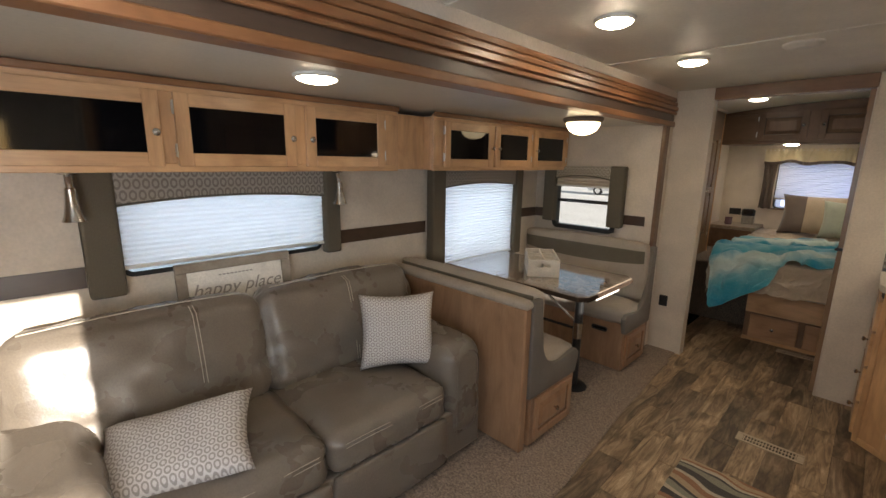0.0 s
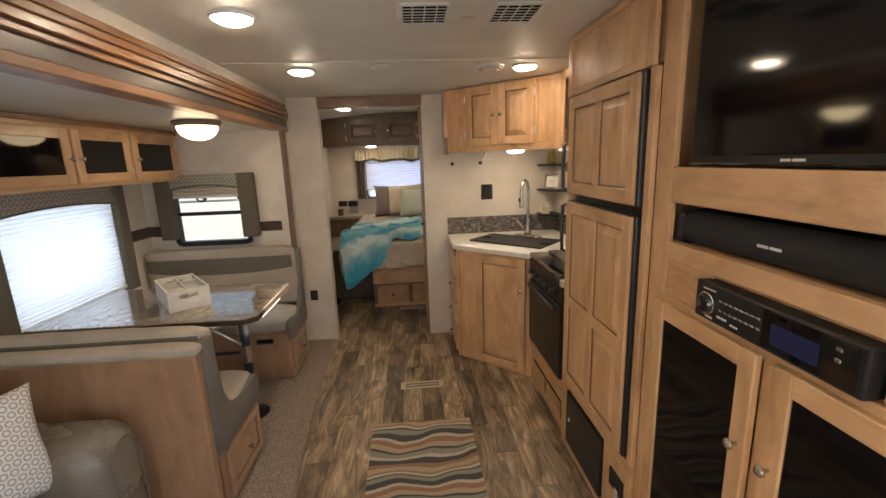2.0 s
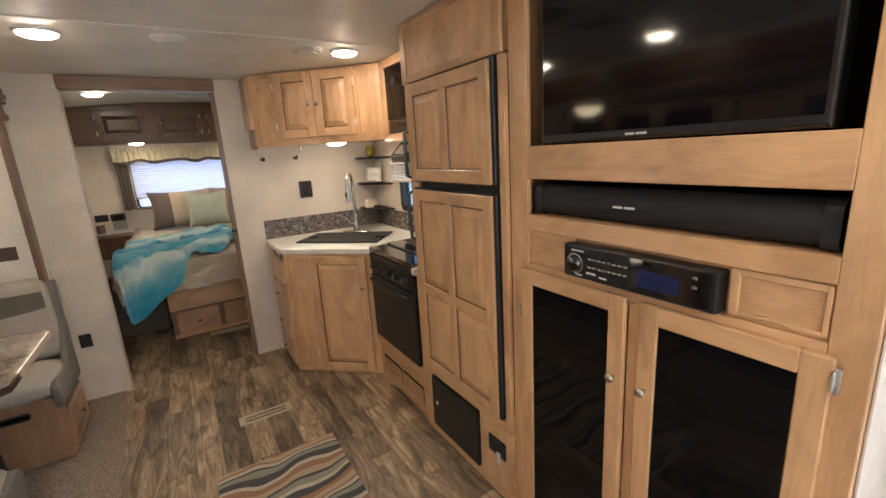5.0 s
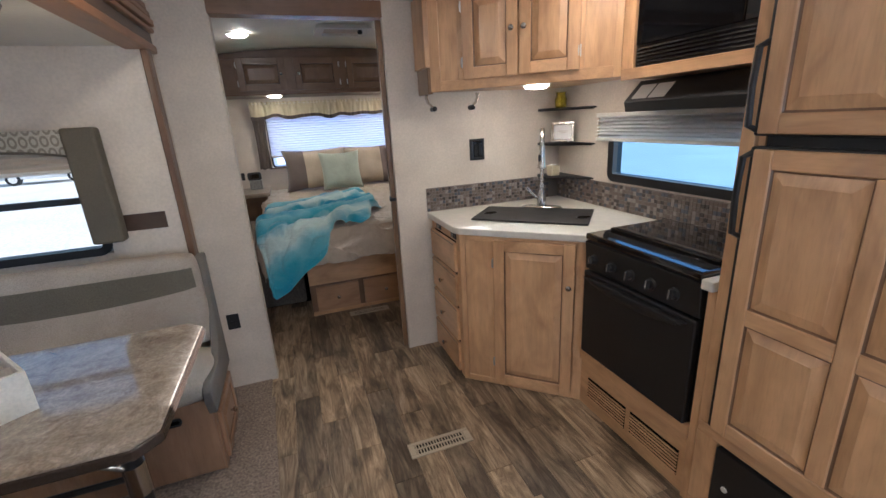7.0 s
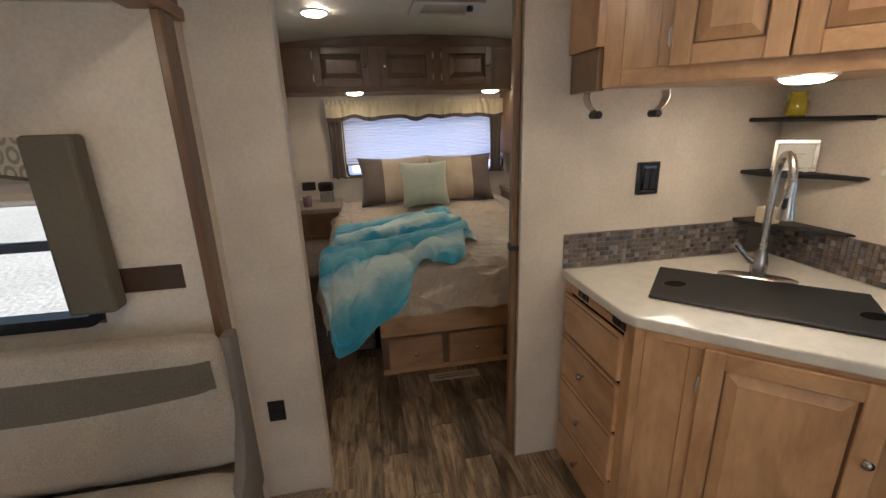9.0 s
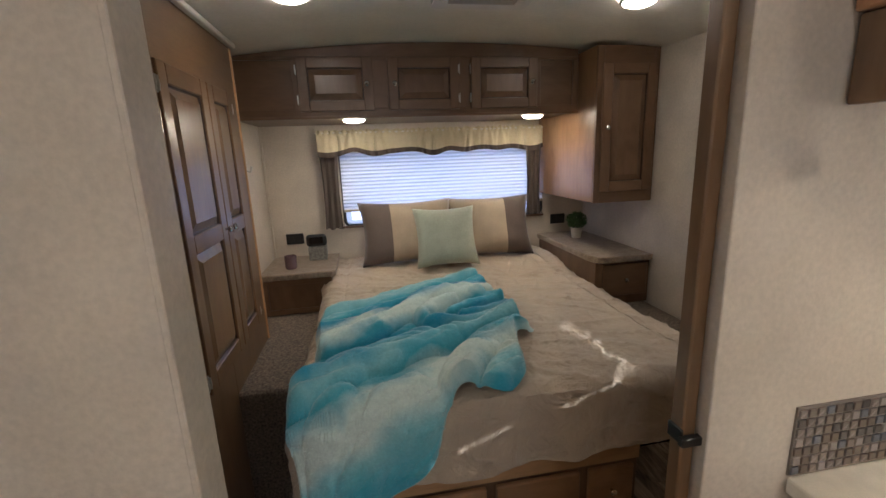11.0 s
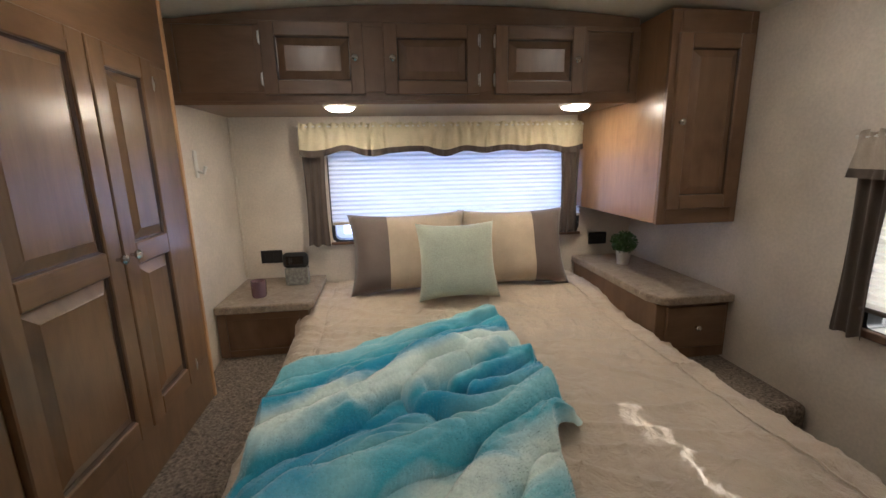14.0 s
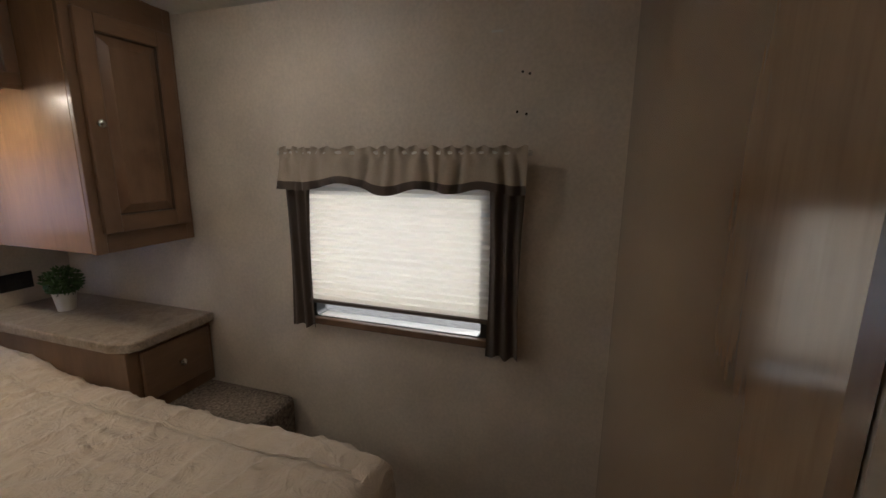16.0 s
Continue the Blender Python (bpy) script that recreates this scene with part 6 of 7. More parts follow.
# stove window blind, corner shelves, wall fittings
sb = thing("stove_window_blind", (1.09, 2.75, 1.28), "raised white pleated blind over the stove window", "blind")
part("folded_blind", pleated("y", 2.24, 3.235, 1.088, 1.295, 1.405, 0.018, 0.03), blind_mat, sb)
part("head_rail", one(1.065, 1.118, 2.24, 3.235, 1.405, 1.425, 0.003), white_plastic, sb)
part("bottom_rail", one(1.068, 1.108, 2.24, 3.235, 1.278, 1.294, 0.003), white_plastic, sb)
for z in (1.468, 1.262, 1.060):
    sh = thing("corner_shelf", (1.05, 3.58, z), "black corner shelf with a waved front edge", "shelf", "corner shelves")
    rx, ry, yw = 0.155, 0.36, PART_Y - 0.003
    edge = []
    for k in range(17):      # a waved edge from the partition to the side wall
        u = k / 16
        bow = 0.030 * math.sin(math.pi * u) + 0.022 * math.sin(2 * math.pi * u)
        edge.append((X1 - rx + rx * u - bow * 0.92, yw - ry * u - bow * 0.40))
    edge[-1] = (X1, yw - ry)
    part("board", prism([(X1, yw)] + edge, z - 0.012, z, 0.003), matt_black, sh)
    part("lip", tube([(x, y, z - 0.008) for x, y in edge[:-1]], 0.009, 6), black_plastic, sh, "rounded black lip", None, True)
jar = solid("glass_jar", lathe([(0.028, 0.001), (0.034, 0.01), (0.036, 0.05), (0.028, 0.066), (0.026, 0.082), (0.034, 0.09), (0.030, 0.09), (0.024, 0.07), (0.030, 0.012), (0.002, 0.008)], 20), frosted, "small yellow glass jar on the top shelf", "jar", m=Matrix.Translation((1.045, 3.54, 1.468)), smooth=True)
pf = thing("picture_frame", (1.03, 3.56, 1.262), "small silver picture frame on the middle shelf", "picture frame")
mpf = pose(0.998, 3.562, 1.264, 82, 0, -48)
part("frame", boxes([(0, 0.14, 0, 0.016, 0, 0.012), (0, 0.14, 0.104, 0.12, 0, 0.012), (0, 0.016, 0.016, 0.104, 0, 0.012), (0.124, 0.14, 0.016, 0.104, 0, 0.012)], 0.002), steel, pf, "", mpf)
part("card", one(0.016, 0.124, 0.016, 0.104, 0.002, 0.006), white_plastic, pf, "white card", mpf)
part("print", boxes([(0.04, 0.10, 0.064, 0.068, 0.006, 0.0066), (0.048, 0.092, 0.054, 0.057, 0.006, 0.0066)]), beige_metal, pf, "", mpf)
votive = thing("candle_holder", (1.0, 3.54, 1.06), "small cream square candle holder on the lowest shelf", "candle holder")
part("block", one(0.965, 1.025, 3.50, 3.56, 1.0605, 1.125, 0.006, 2), cream_cloth, votive)
part("candle", lathe([(0.02, 0), (0.02, 0.004), (0.001, 0.005)], 14), white_plastic, votive, "", Matrix.Translation((0.995, 3.53, 1.125)))
plate = thing("switch_panel", (0.525, PART_Y, 1.25), "black switch panel on the cream wall", "switch")
part("plate", one(0.475, 0.573, PART_Y - 0.010, PART_Y, 1.187, 1.315, 0.004, 2), black_plastic, plate)
part("inner", one(0.492, 0.556, PART_Y - 0.015, PART_Y - 0.009, 1.20, 1.302, 0.003), black_gloss, plate)
part("rocker", boxes([(0.500, 0.522, PART_Y - 0.019, PART_Y - 0.014, 1.21, 1.29), (0.527, 0.549, PART_Y - 0.019, PART_Y - 0.014, 1.21, 1.29)], 0.002), black_plastic, plate)
holder = thing("towel_holder", (0.33, 3.55, 1.52), "nickel paper towel holder without a roll under the cabinet", "towel holder")
for x, s in ((0.225, 1), (0.455, -1)):
    y = 3.555
    bm = bmesh.new()
    curve = [(x - s * 0.035, 1.575), (x - s * 0.040, 1.555), (x - s * 0.030, 1.528), (x - s * 0.008, 1.508), (x, 1.502)]
    loops = [[bm.verts.new((px + dx, y + dy, pz)) for dx, dy in ((-0.002, -0.02), (0.002, -0.02), (0.002, 0.02), (-0.002, 0.02))] for px, pz in curve]
    for a, b in zip(loops, loops[1:]):
        for k in range(4):
            bm.faces.new((a[k], a[(k + 1) % 4], b[(k + 1) % 4], b[k]))
    bm.faces.new(loops[0]), bm.faces.new(loops[-1])
    bmesh.ops.recalc_face_normals(bm, faces=bm.faces)
    part("arm", bm, steel, holder, "curved flat nickel arm", None, True)
    part("end_knob", lathe([(0.008, -0.026), (0.014, -0.022), (0.014, 0.022), (0.008, 0.026)], 14), black_plastic, holder, "black round end", Matrix.Translation((x, y, 1.496)) @ Matrix.Rotation(radians(90), 4, "X"), True)

# mosaic strip round the counter
tile_strip = solid("backsplash", boxes([(0.180, X1 - 0.001, PART_Y - 0.004, PART_Y, 0.901, 1.044), (WALL_R - 0.005, WALL_R - 0.001, 2.15, PART_Y - 0.005, 0.901, 1.044)]), grout, "mosaic strip of small taupe and slate tiles", "backsplash", "structure")


# ---- bedroom ----
PLAT_L, PLAT_R = 0.575, 0.570
solid("platform_left", one(-1.248, -0.60, 4.80, WALL_BACK - 0.002, -0.007, PLAT_L, 0.02, 3), dark_carpet, "brown carpeted ledge beside the bed", "platform", "structure")
solid("platform_right", one(0.50, WALL_R - 0.002, 4.92, WALL_BACK - 0.002, -0.007, PLAT_R, 0.03, 3), dark_carpet, "brown carpeted ledge beside the bed", "platform", "structure")

BX0, BX1, BY_F, BY_H, BZ = -0.855, 0.73, 4.285, 6.17, 0.730
bed = thing("bed", (-0.05, 5.2, 0), "bed with a tan comforter on a maple drawer base", "bed")
part("base", one(-0.566, 0.470, 4.465, 6.15, 0.0, 0.46, 0.003), bedcab_dim_z, bed, "maple drawer base")
part("base_rail", boxes([(-0.566, 0.470, 4.452, 4.465, 0.0, 0.030), (-0.566, 0.470, 4.452, 4.465, 0.255, 0.45)], 0.002), wood_x, bed)
for x0, x1 in ((-0.525, -0.192), (-0.152, 0.200), (0.24, 0.44)):
    d = part("drawer", one(x0, x1, 4.438, 4.462, 0.035, 0.240, 0.005), bed_drawer_wood, bed, "maple drawer front")
    knob(d, facing(((x0 + x1) / 2, 4.438, 0.138), (1, 0, 0), (0, -1, 0)))
part("mattress", cushion((BX1 - BX0 - 0.04, BY_H - BY_F - 0.04, 0.24), 0.06, 0.0, 0.0, 0, 8), white_plastic, bed, "", Matrix.Translation(((BX0 + BX1) / 2, (BY_F + BY_H) / 2 + 0.01, 0.57)), True)


def lie(p, q, lift=0.0, r=0.06, flare=0.05):
    """Where a spot of a sheet spread over the bed comes to lie: flat on top, bent over the edges, hanging below."""
    x, y, z = min(max(p, BX0 + r), BX1 - r), max(q, BY_F + r), BZ + lift
    ex, ey = p - x, q - y
    e = math.hypot(ex, ey)
    if e > 1e-6:
        dx, dy = ex / e, ey / e
        rr = r + lift
        a = e / rr
        if a < math.pi / 2:
            o, d = rr * math.sin(a), rr * (1 - math.cos(a))
        else:
            o, d = rr + flare * (e - rr * math.pi / 2), rr + (e - rr * math.pi / 2)
        x, y, z = x + dx * o, y + dy * o, z - d
    return Vector((x, y, z))


def slack(p, q):
    """Creases of the comforter."""
    v = Vector((p, q, 0))
    a = noise.fractal(v * 3.0 + Vector((3, 1, 0)), 1.0, 2.0, 4)
    warp = noise.noise(v * 2.0)
    b = 1 - abs(noise.noise(Vector((p * 2.2 + warp * 0.7, q * 6.5 + p * 2.0, 2.0))))
    c = 1 - abs(noise.noise(Vector((p * 7.0 - q * 2.0, q * 2.0 + warp, 9.0))))
    d = 1 - abs(noise.noise(Vector((p * 4.0 + q * 5.0 + warp, q * 9.0 - p * 6.0 + warp * 2, 14.0))))
    e = 1 - abs(noise.noise(Vector((p * 11.0 + warp * 2, q * 14.0 - p * 3.0, 21.0))))
    calm = 0.35 + 0.65 * max(0.0, min(1.0, 0.5 + 1.6 * noise.noise(v * 2.6 + Vector((0, 0, 31)))))
    rise = max(0.0, min(1.0, (q - 5.55) / 0.35))
    near_pillow = math.exp(-((q - 5.55) / 0.16) ** 2)
    g = max(0.0, 1 - abs(noise.noise(Vector((p * 1.6 + 4, q * 11.0 + p * 2.5 + warp, 41.0)))) * 3.2)
    return 0.054 * rise * rise * (3 - 2 * rise) + 0.006 * a + 0.010 * (max(0.0, b - 0.84) / 0.16) ** 1.5 + 0.007 * (max(0.0, c - 0.86) / 0.14) ** 1.5 + calm * (0.006 * (max(0.0, d - 0.86) / 0.14) ** 1.5 + 0.003 * (max(0.0, e - 0.8) / 0.2) ** 1.5) + 0.014 * near_pillow * g


bm = bmesh.new()
P0, P1, Q0, Q1, ni, nj = BX0 - 0.19, BX1 + 0.19, BY_F - 0.235, BY_H + 0.02, 210, 230
grid = []
for i in range(ni + 1):
    col = []
    for j in range(nj + 1):
        p, q = P0 + (P1 - P0) * i / ni, Q0 + (Q1 - Q0) * j / nj
        hang = max(0.0, BX0 + 0.06 - p, p - BX1 + 0.06, BY_F + 0.06 - q)
        s = slack(p, q)
        v = lie(p, q, 0.006 + s)
        if hang > 0.1:
            k = (hang - 0.1) * 0.20
            v += Vector((0, -1, 0)) * (k * (0.4 + 0.6 * math.sin(p * 15 + 2 * noise.noise(Vector((p * 3, 0, 0)))))) if q < BY_F else Vector((1 if p > 0 else -1, 0, 0)) * (k * math.sin(q * 13))
        if hang < 0.02:
            edge = min(p - BX0, BX1 - p)
            v.z -= 0.010 * math.exp(-((edge - 0.115) / 0.012) ** 2)
        col.append(bm.verts.new(v))
    grid.append(col)
for i in range(ni):
    for j in range(nj):
        bm.faces.new((grid[i][j], grid[i + 1][j], grid[i + 1][j + 1], grid[i][j + 1]))
comforter = thing("comforter", (-0.05, 5.2, BZ), "crumpled tan satin comforter hanging over the bed edges", "comforter")
part("cover", bm, comforter_mat, comforter, "", None, True)
for x in (BX0 + 0.115, BX1 - 0.115):
    part("seam", tube([lie(x + 0.004 * math.sin(y * 9), y, 0.002 + slack(x, y)) for y in (BY_F + 0.08 + (BY_H - BY_F - 0.15) * i / 60 for i in range(61))], 0.004, 5), comforter_mat, comforter, "piped seam", None, True)
part("hem", tube([lie(x, Q0, 0.006 + slack(x, Q0)) + Vector((0, -0.135 * 0.20 * (0.4 + 0.6 * math.sin(x * 15 + 2 * noise.noise(Vector((x * 3, 0, 0))))), 0)) for x in (BX0 + 0.06 + (BX1 - BX0 - 0.12) * i / 70 for i in range(71))], 0.006, 5), comforter_mat, comforter, "piped hem", None, True)

# the plush throw: an outline run through by a smooth curve, folds fanning out from where it is bunched
OUTLINE = [(0.05, 5.60), (0.09, 5.32), (0.10, 5.05), (0.08, 4.86), (0.105, 4.71), (0.02, 4.68), (-0.02, 4.52), (-0.06, 4.38), (-0.16, 4.29), (-0.27, 4.335), (-0.36, 4.26), (-0.42, 4.10), (-0.60, 3.96), (-0.80, 3.82), (-0.90, 3.92), (-0.90, 4.18), (-0.865, 4.42), (-0.81, 4.66), (-0.825, 4.82), (-0.835, 4.97), (-0.80, 5.13), (-0.62, 5.20), (-0.42, 5.35), (-0.18, 5.48)]
HEART = Vector((-0.32, 4.72))


def spline(pts, n):
    out = []
    for i in range(len(pts)):
        a, b, c, d = (Vector(pts[(i + k) % len(pts)]) for k in (-1, 0, 1, 2))
        for k in range(n):
            t = k / n
            out.append(0.5 * (2 * b + (c - a) * t + (2 * a - 5 * b + 4 * c - d) * t * t + (3 * b - a - 3 * c + d) * t ** 3))
    return out


rim = spline(OUTLINE, 22)


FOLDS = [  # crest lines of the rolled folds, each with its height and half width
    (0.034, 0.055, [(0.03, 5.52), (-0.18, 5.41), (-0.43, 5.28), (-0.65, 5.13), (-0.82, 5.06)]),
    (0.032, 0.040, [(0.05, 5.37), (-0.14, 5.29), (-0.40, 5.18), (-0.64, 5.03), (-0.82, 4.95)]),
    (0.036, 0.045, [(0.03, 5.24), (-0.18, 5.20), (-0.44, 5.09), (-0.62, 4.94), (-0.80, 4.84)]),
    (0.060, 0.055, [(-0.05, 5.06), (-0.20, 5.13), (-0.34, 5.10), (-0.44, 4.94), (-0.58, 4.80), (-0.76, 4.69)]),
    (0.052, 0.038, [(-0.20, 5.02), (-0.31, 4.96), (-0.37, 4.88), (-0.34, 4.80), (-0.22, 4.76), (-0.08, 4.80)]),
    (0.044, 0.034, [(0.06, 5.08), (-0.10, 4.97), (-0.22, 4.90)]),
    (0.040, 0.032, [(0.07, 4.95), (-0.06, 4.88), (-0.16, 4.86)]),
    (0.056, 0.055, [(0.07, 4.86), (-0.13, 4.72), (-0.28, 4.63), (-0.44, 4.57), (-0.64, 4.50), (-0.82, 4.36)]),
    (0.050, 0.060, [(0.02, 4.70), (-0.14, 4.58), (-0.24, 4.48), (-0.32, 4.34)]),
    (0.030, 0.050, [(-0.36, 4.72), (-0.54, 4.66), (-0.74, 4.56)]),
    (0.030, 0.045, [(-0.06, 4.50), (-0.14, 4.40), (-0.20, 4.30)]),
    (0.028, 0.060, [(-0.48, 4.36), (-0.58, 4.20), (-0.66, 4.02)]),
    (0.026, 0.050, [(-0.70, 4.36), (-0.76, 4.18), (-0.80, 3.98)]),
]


def near(p, a, b):
    """How far a spot lies from the piece of line a-b."""
    ab = b - a
    t = min(1.0, max(0.0, (p - a).dot(ab) / ab.length_squared))
    return (p - a - ab * t).length


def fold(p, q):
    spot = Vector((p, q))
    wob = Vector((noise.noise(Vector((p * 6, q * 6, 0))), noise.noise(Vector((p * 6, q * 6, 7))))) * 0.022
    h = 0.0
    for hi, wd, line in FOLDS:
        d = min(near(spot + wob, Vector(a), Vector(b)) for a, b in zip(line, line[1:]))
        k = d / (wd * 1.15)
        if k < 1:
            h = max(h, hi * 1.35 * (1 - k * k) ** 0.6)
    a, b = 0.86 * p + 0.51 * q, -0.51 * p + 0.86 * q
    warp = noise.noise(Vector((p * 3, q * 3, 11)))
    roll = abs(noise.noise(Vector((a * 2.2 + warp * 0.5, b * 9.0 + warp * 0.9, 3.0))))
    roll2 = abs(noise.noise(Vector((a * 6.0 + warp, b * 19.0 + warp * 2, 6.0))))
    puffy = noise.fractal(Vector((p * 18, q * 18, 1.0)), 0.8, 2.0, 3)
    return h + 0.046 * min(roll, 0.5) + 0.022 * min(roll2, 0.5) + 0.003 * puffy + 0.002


bm = bmesh.new()
rings, nr = [], 130
for k in range(nr + 1):
    f = (k / nr) ** 0.85
    ring = []
    for e in rim:
        s = HEART + (e - HEART) * f
        hang = max(0.0, BX0 - s.x, BY_F - s.y)
        edge = min(1.0, (1 - f) / 0.05)
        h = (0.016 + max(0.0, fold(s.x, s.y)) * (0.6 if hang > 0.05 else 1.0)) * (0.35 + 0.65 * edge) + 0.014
        v = lie(s.x, s.y, h, 0.06, 0.10)
        if hang > 0.08:
            v += Vector((0, -0.018 * math.sin(s.x * 24 + s.y * 3), 0))
        ring.append(bm.verts.new(v))
    rings.append(ring)
for a, b in zip(rings, rings[1:]):
    for i in range(len(rim)):
        j = (i + 1) % len(rim)
        bm.faces.new((a[i], a[j], b[j], b[i]))
bmesh.ops.remove_doubles(bm, verts=rings[0], dist=1e-4)
bmesh.ops.recalc_face_normals(bm, faces=bm.faces)
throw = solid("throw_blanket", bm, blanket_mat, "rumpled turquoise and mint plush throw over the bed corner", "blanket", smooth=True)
so = throw.modifiers.new("thickness", "SOLIDIFY")
so.thickness, so.offset = 0.012, -1.0
rng = random.Random(31)
verts, faces = [], []
for f in throw.data.polygons:
    corners = [throw.data.vertices[i].co for i in f.vertices]
    many = f.area * 26000
    for _ in range(int(many) + (rng.random() < many % 1)):
        u, w = rng.random(), rng.random()
        c = corners[0].lerp(corners[1], u).lerp(corners[-1].lerp(corners[2 % len(corners)], u), w)
        lean_to = Vector((rng.gauss(0.5, 0.4), rng.gauss(-0.4, 0.4), rng.gauss(0, 0.3)))
        up = (f.normal * 0.8 + lean_to).normalized() * rng.uniform(0.0025, 0.005)
        side = up.cross(f.normal).normalized() * rng.uniform(0.0010, 0.0020) if up.cross(f.normal).length > 1e-6 else Vector((0.002, 0, 0))
        b = len(verts)
        verts += [c - side - f.normal * 0.001, c + side - f.normal * 0.001, c + up]
        faces.append((b, b + 1, b + 2))
me = bpy.data.meshes.new("fleece")
me.from_pydata(verts, [], faces)
me.materials.append(blanket_mat)
tagged(piece("fleece", me, Matrix(), throw), "fluffy tufts of the plush", kind="stuff")

lean = 68
throw_pillow("bed_pillow", pose(-0.305, 5.975, 1.004, lean, 0, 3), 0.66, 0.45, 0.17, [beige_cloth, brown_cloth], "beige and brown banded bed pillow", (0.36, -1), 2.0)
throw_pillow("bed_pillow", pose(0.285, 6.0, 1.001, lean, 0, -4), 0.62, 0.45, 0.17, [beige_cloth, brown_cloth], "beige and brown banded bed pillow", (0.36, 1), 6.0)
throw_pillow("bed_cushion", pose(-0.07, 5.80, 0.985, 66, 0, 0), 0.42, 0.41, 0.14, mint_cloth, "pale mint square cushion before the pillows", seed=9.0)

# overhead cabinets and the hanging cupboard
head = thing("bed_overhead_cabinet", (-0.25, 5.9, 1.74), "maple overhead cabinet coloured for the dim room, with three raised-panel doors", "cabinet")
HY, HB = 5.592, 1.742
arch_z = lambda x: CEIL + 0.085 * (1 - ((x + 0.06) / 1.24) ** 2) - 0.004
bm = bmesh.new()
cols = [-1.248 + (0.738 + 1.248) * i / 12 for i in range(13)]
vs = [[bm.verts.new((x, y, z)) for x in cols for z in (HB, arch_z(x))] for y in (HY + 0.016, WALL_BACK - 0.002)]
for i in range(12):
    a, b = 2 * i, 2 * i + 2
    bm.faces.new((vs[0][a], vs[0][b], vs[0][b + 1], vs[0][a + 1])), bm.faces.new((vs[0][a], vs[1][a], vs[1][b], vs[0][b])), bm.faces.new((vs[0][a + 1], vs[0][b + 1], vs[1][b + 1], vs[1][a + 1]))
bm.faces.new((vs[0][0], vs[0][1], vs[1][1], vs[1][0])), bm.faces.new((vs[0][-2], vs[1][-2], vs[1][-1], vs[0][-1]))
part("body", bm, bedcab_dim_x, head)
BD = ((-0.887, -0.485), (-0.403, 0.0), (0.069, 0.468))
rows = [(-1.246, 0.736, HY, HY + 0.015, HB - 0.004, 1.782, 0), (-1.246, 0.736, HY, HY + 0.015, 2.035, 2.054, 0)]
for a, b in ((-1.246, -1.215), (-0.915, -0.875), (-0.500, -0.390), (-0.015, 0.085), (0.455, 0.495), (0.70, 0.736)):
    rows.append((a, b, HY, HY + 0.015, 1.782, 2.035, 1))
part("face_frame", boxes(rows, 0.002), [bedcab_dim_x, bedcab_dim_z], head)
part("bottom_lip", one(-1.246, 0.736, HY - 0.008, HY + 0.004, HB - 0.010, HB + 0.006, 0.003), bedcab_dim_x, head)
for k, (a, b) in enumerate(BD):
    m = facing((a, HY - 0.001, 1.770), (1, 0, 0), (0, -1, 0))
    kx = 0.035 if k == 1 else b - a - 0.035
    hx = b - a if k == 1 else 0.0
    panel_door(head, m, b - a, 0.277, "raised", (bedcab_dim_z, bedcab_dim_x), 0.055, 0.018, knob_at=(kx, 0.138), hinges=[(hx, 0.06), (hx, 0.215)])
for x in (-0.605, 0.492):
    puck("bed_cabinet_light", x, 5.70, HB, 0.062, "round lit lamp under the bed cabinet", "bed lamps", bed_glow)

TX, TYF = 0.738, 5.375
cup = thing("hanging_cupboard", (0.93, 5.8, 1.2), "tall maple cupboard hanging beside the bed window", "cabinet")
part("body", one(TX, WALL_R - 0.002, TYF + 0.018, WALL_BACK - 0.002, 1.203, CEIL + 0.02, 0.002), cupboard_lit_side, cup)
part("face_frame", boxes([(TX, TX + 0.04, TYF, TYF + 0.018, 1.20, CEIL + 0.01, 0), (WALL_R - 0.035, WALL_R - 0.003, TYF, TYF + 0.018, 1.20, CEIL + 0.01, 0), (TX + 0.04, WALL_R - 0.035, TYF, TYF + 0.018, 1.20, 1.28, 1), (TX + 0.04, WALL_R - 0.035, TYF, TYF + 0.018, 1.965, CEIL + 0.01, 1)], 0.002), [bedcab_dim_z, bedcab_dim_x], cup)
panel_door(cup, facing((TX + 0.028, TYF - 0.001, 1.268), (1, 0, 0), (0, -1, 0)), WALL_R - TX - 0.055, 0.705, "raised", (bedcab_dim_z, bedcab_dim_x), 0.058, 0.018, knob_at=(0.026, 0.36))

# wardrobe along the side wall
wr = thing("wardrobe", (-1.19, 4.55, 0), "long built-in maple wardrobe with raised-panel doors", "wardrobe")
WX = -1.150
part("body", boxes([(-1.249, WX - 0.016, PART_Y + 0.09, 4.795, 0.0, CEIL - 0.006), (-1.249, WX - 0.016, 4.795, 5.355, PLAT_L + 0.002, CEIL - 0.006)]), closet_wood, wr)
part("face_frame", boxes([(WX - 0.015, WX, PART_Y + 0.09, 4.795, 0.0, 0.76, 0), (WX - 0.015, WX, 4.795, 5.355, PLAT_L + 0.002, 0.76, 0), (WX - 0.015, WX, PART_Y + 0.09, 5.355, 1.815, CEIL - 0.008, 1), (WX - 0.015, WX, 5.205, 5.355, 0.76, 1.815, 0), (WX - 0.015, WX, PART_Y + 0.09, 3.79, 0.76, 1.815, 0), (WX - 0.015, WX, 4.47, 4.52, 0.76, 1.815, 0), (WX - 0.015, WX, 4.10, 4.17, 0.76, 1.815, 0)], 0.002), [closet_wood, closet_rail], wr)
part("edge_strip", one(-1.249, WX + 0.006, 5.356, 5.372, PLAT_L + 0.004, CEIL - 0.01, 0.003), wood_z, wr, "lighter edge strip")
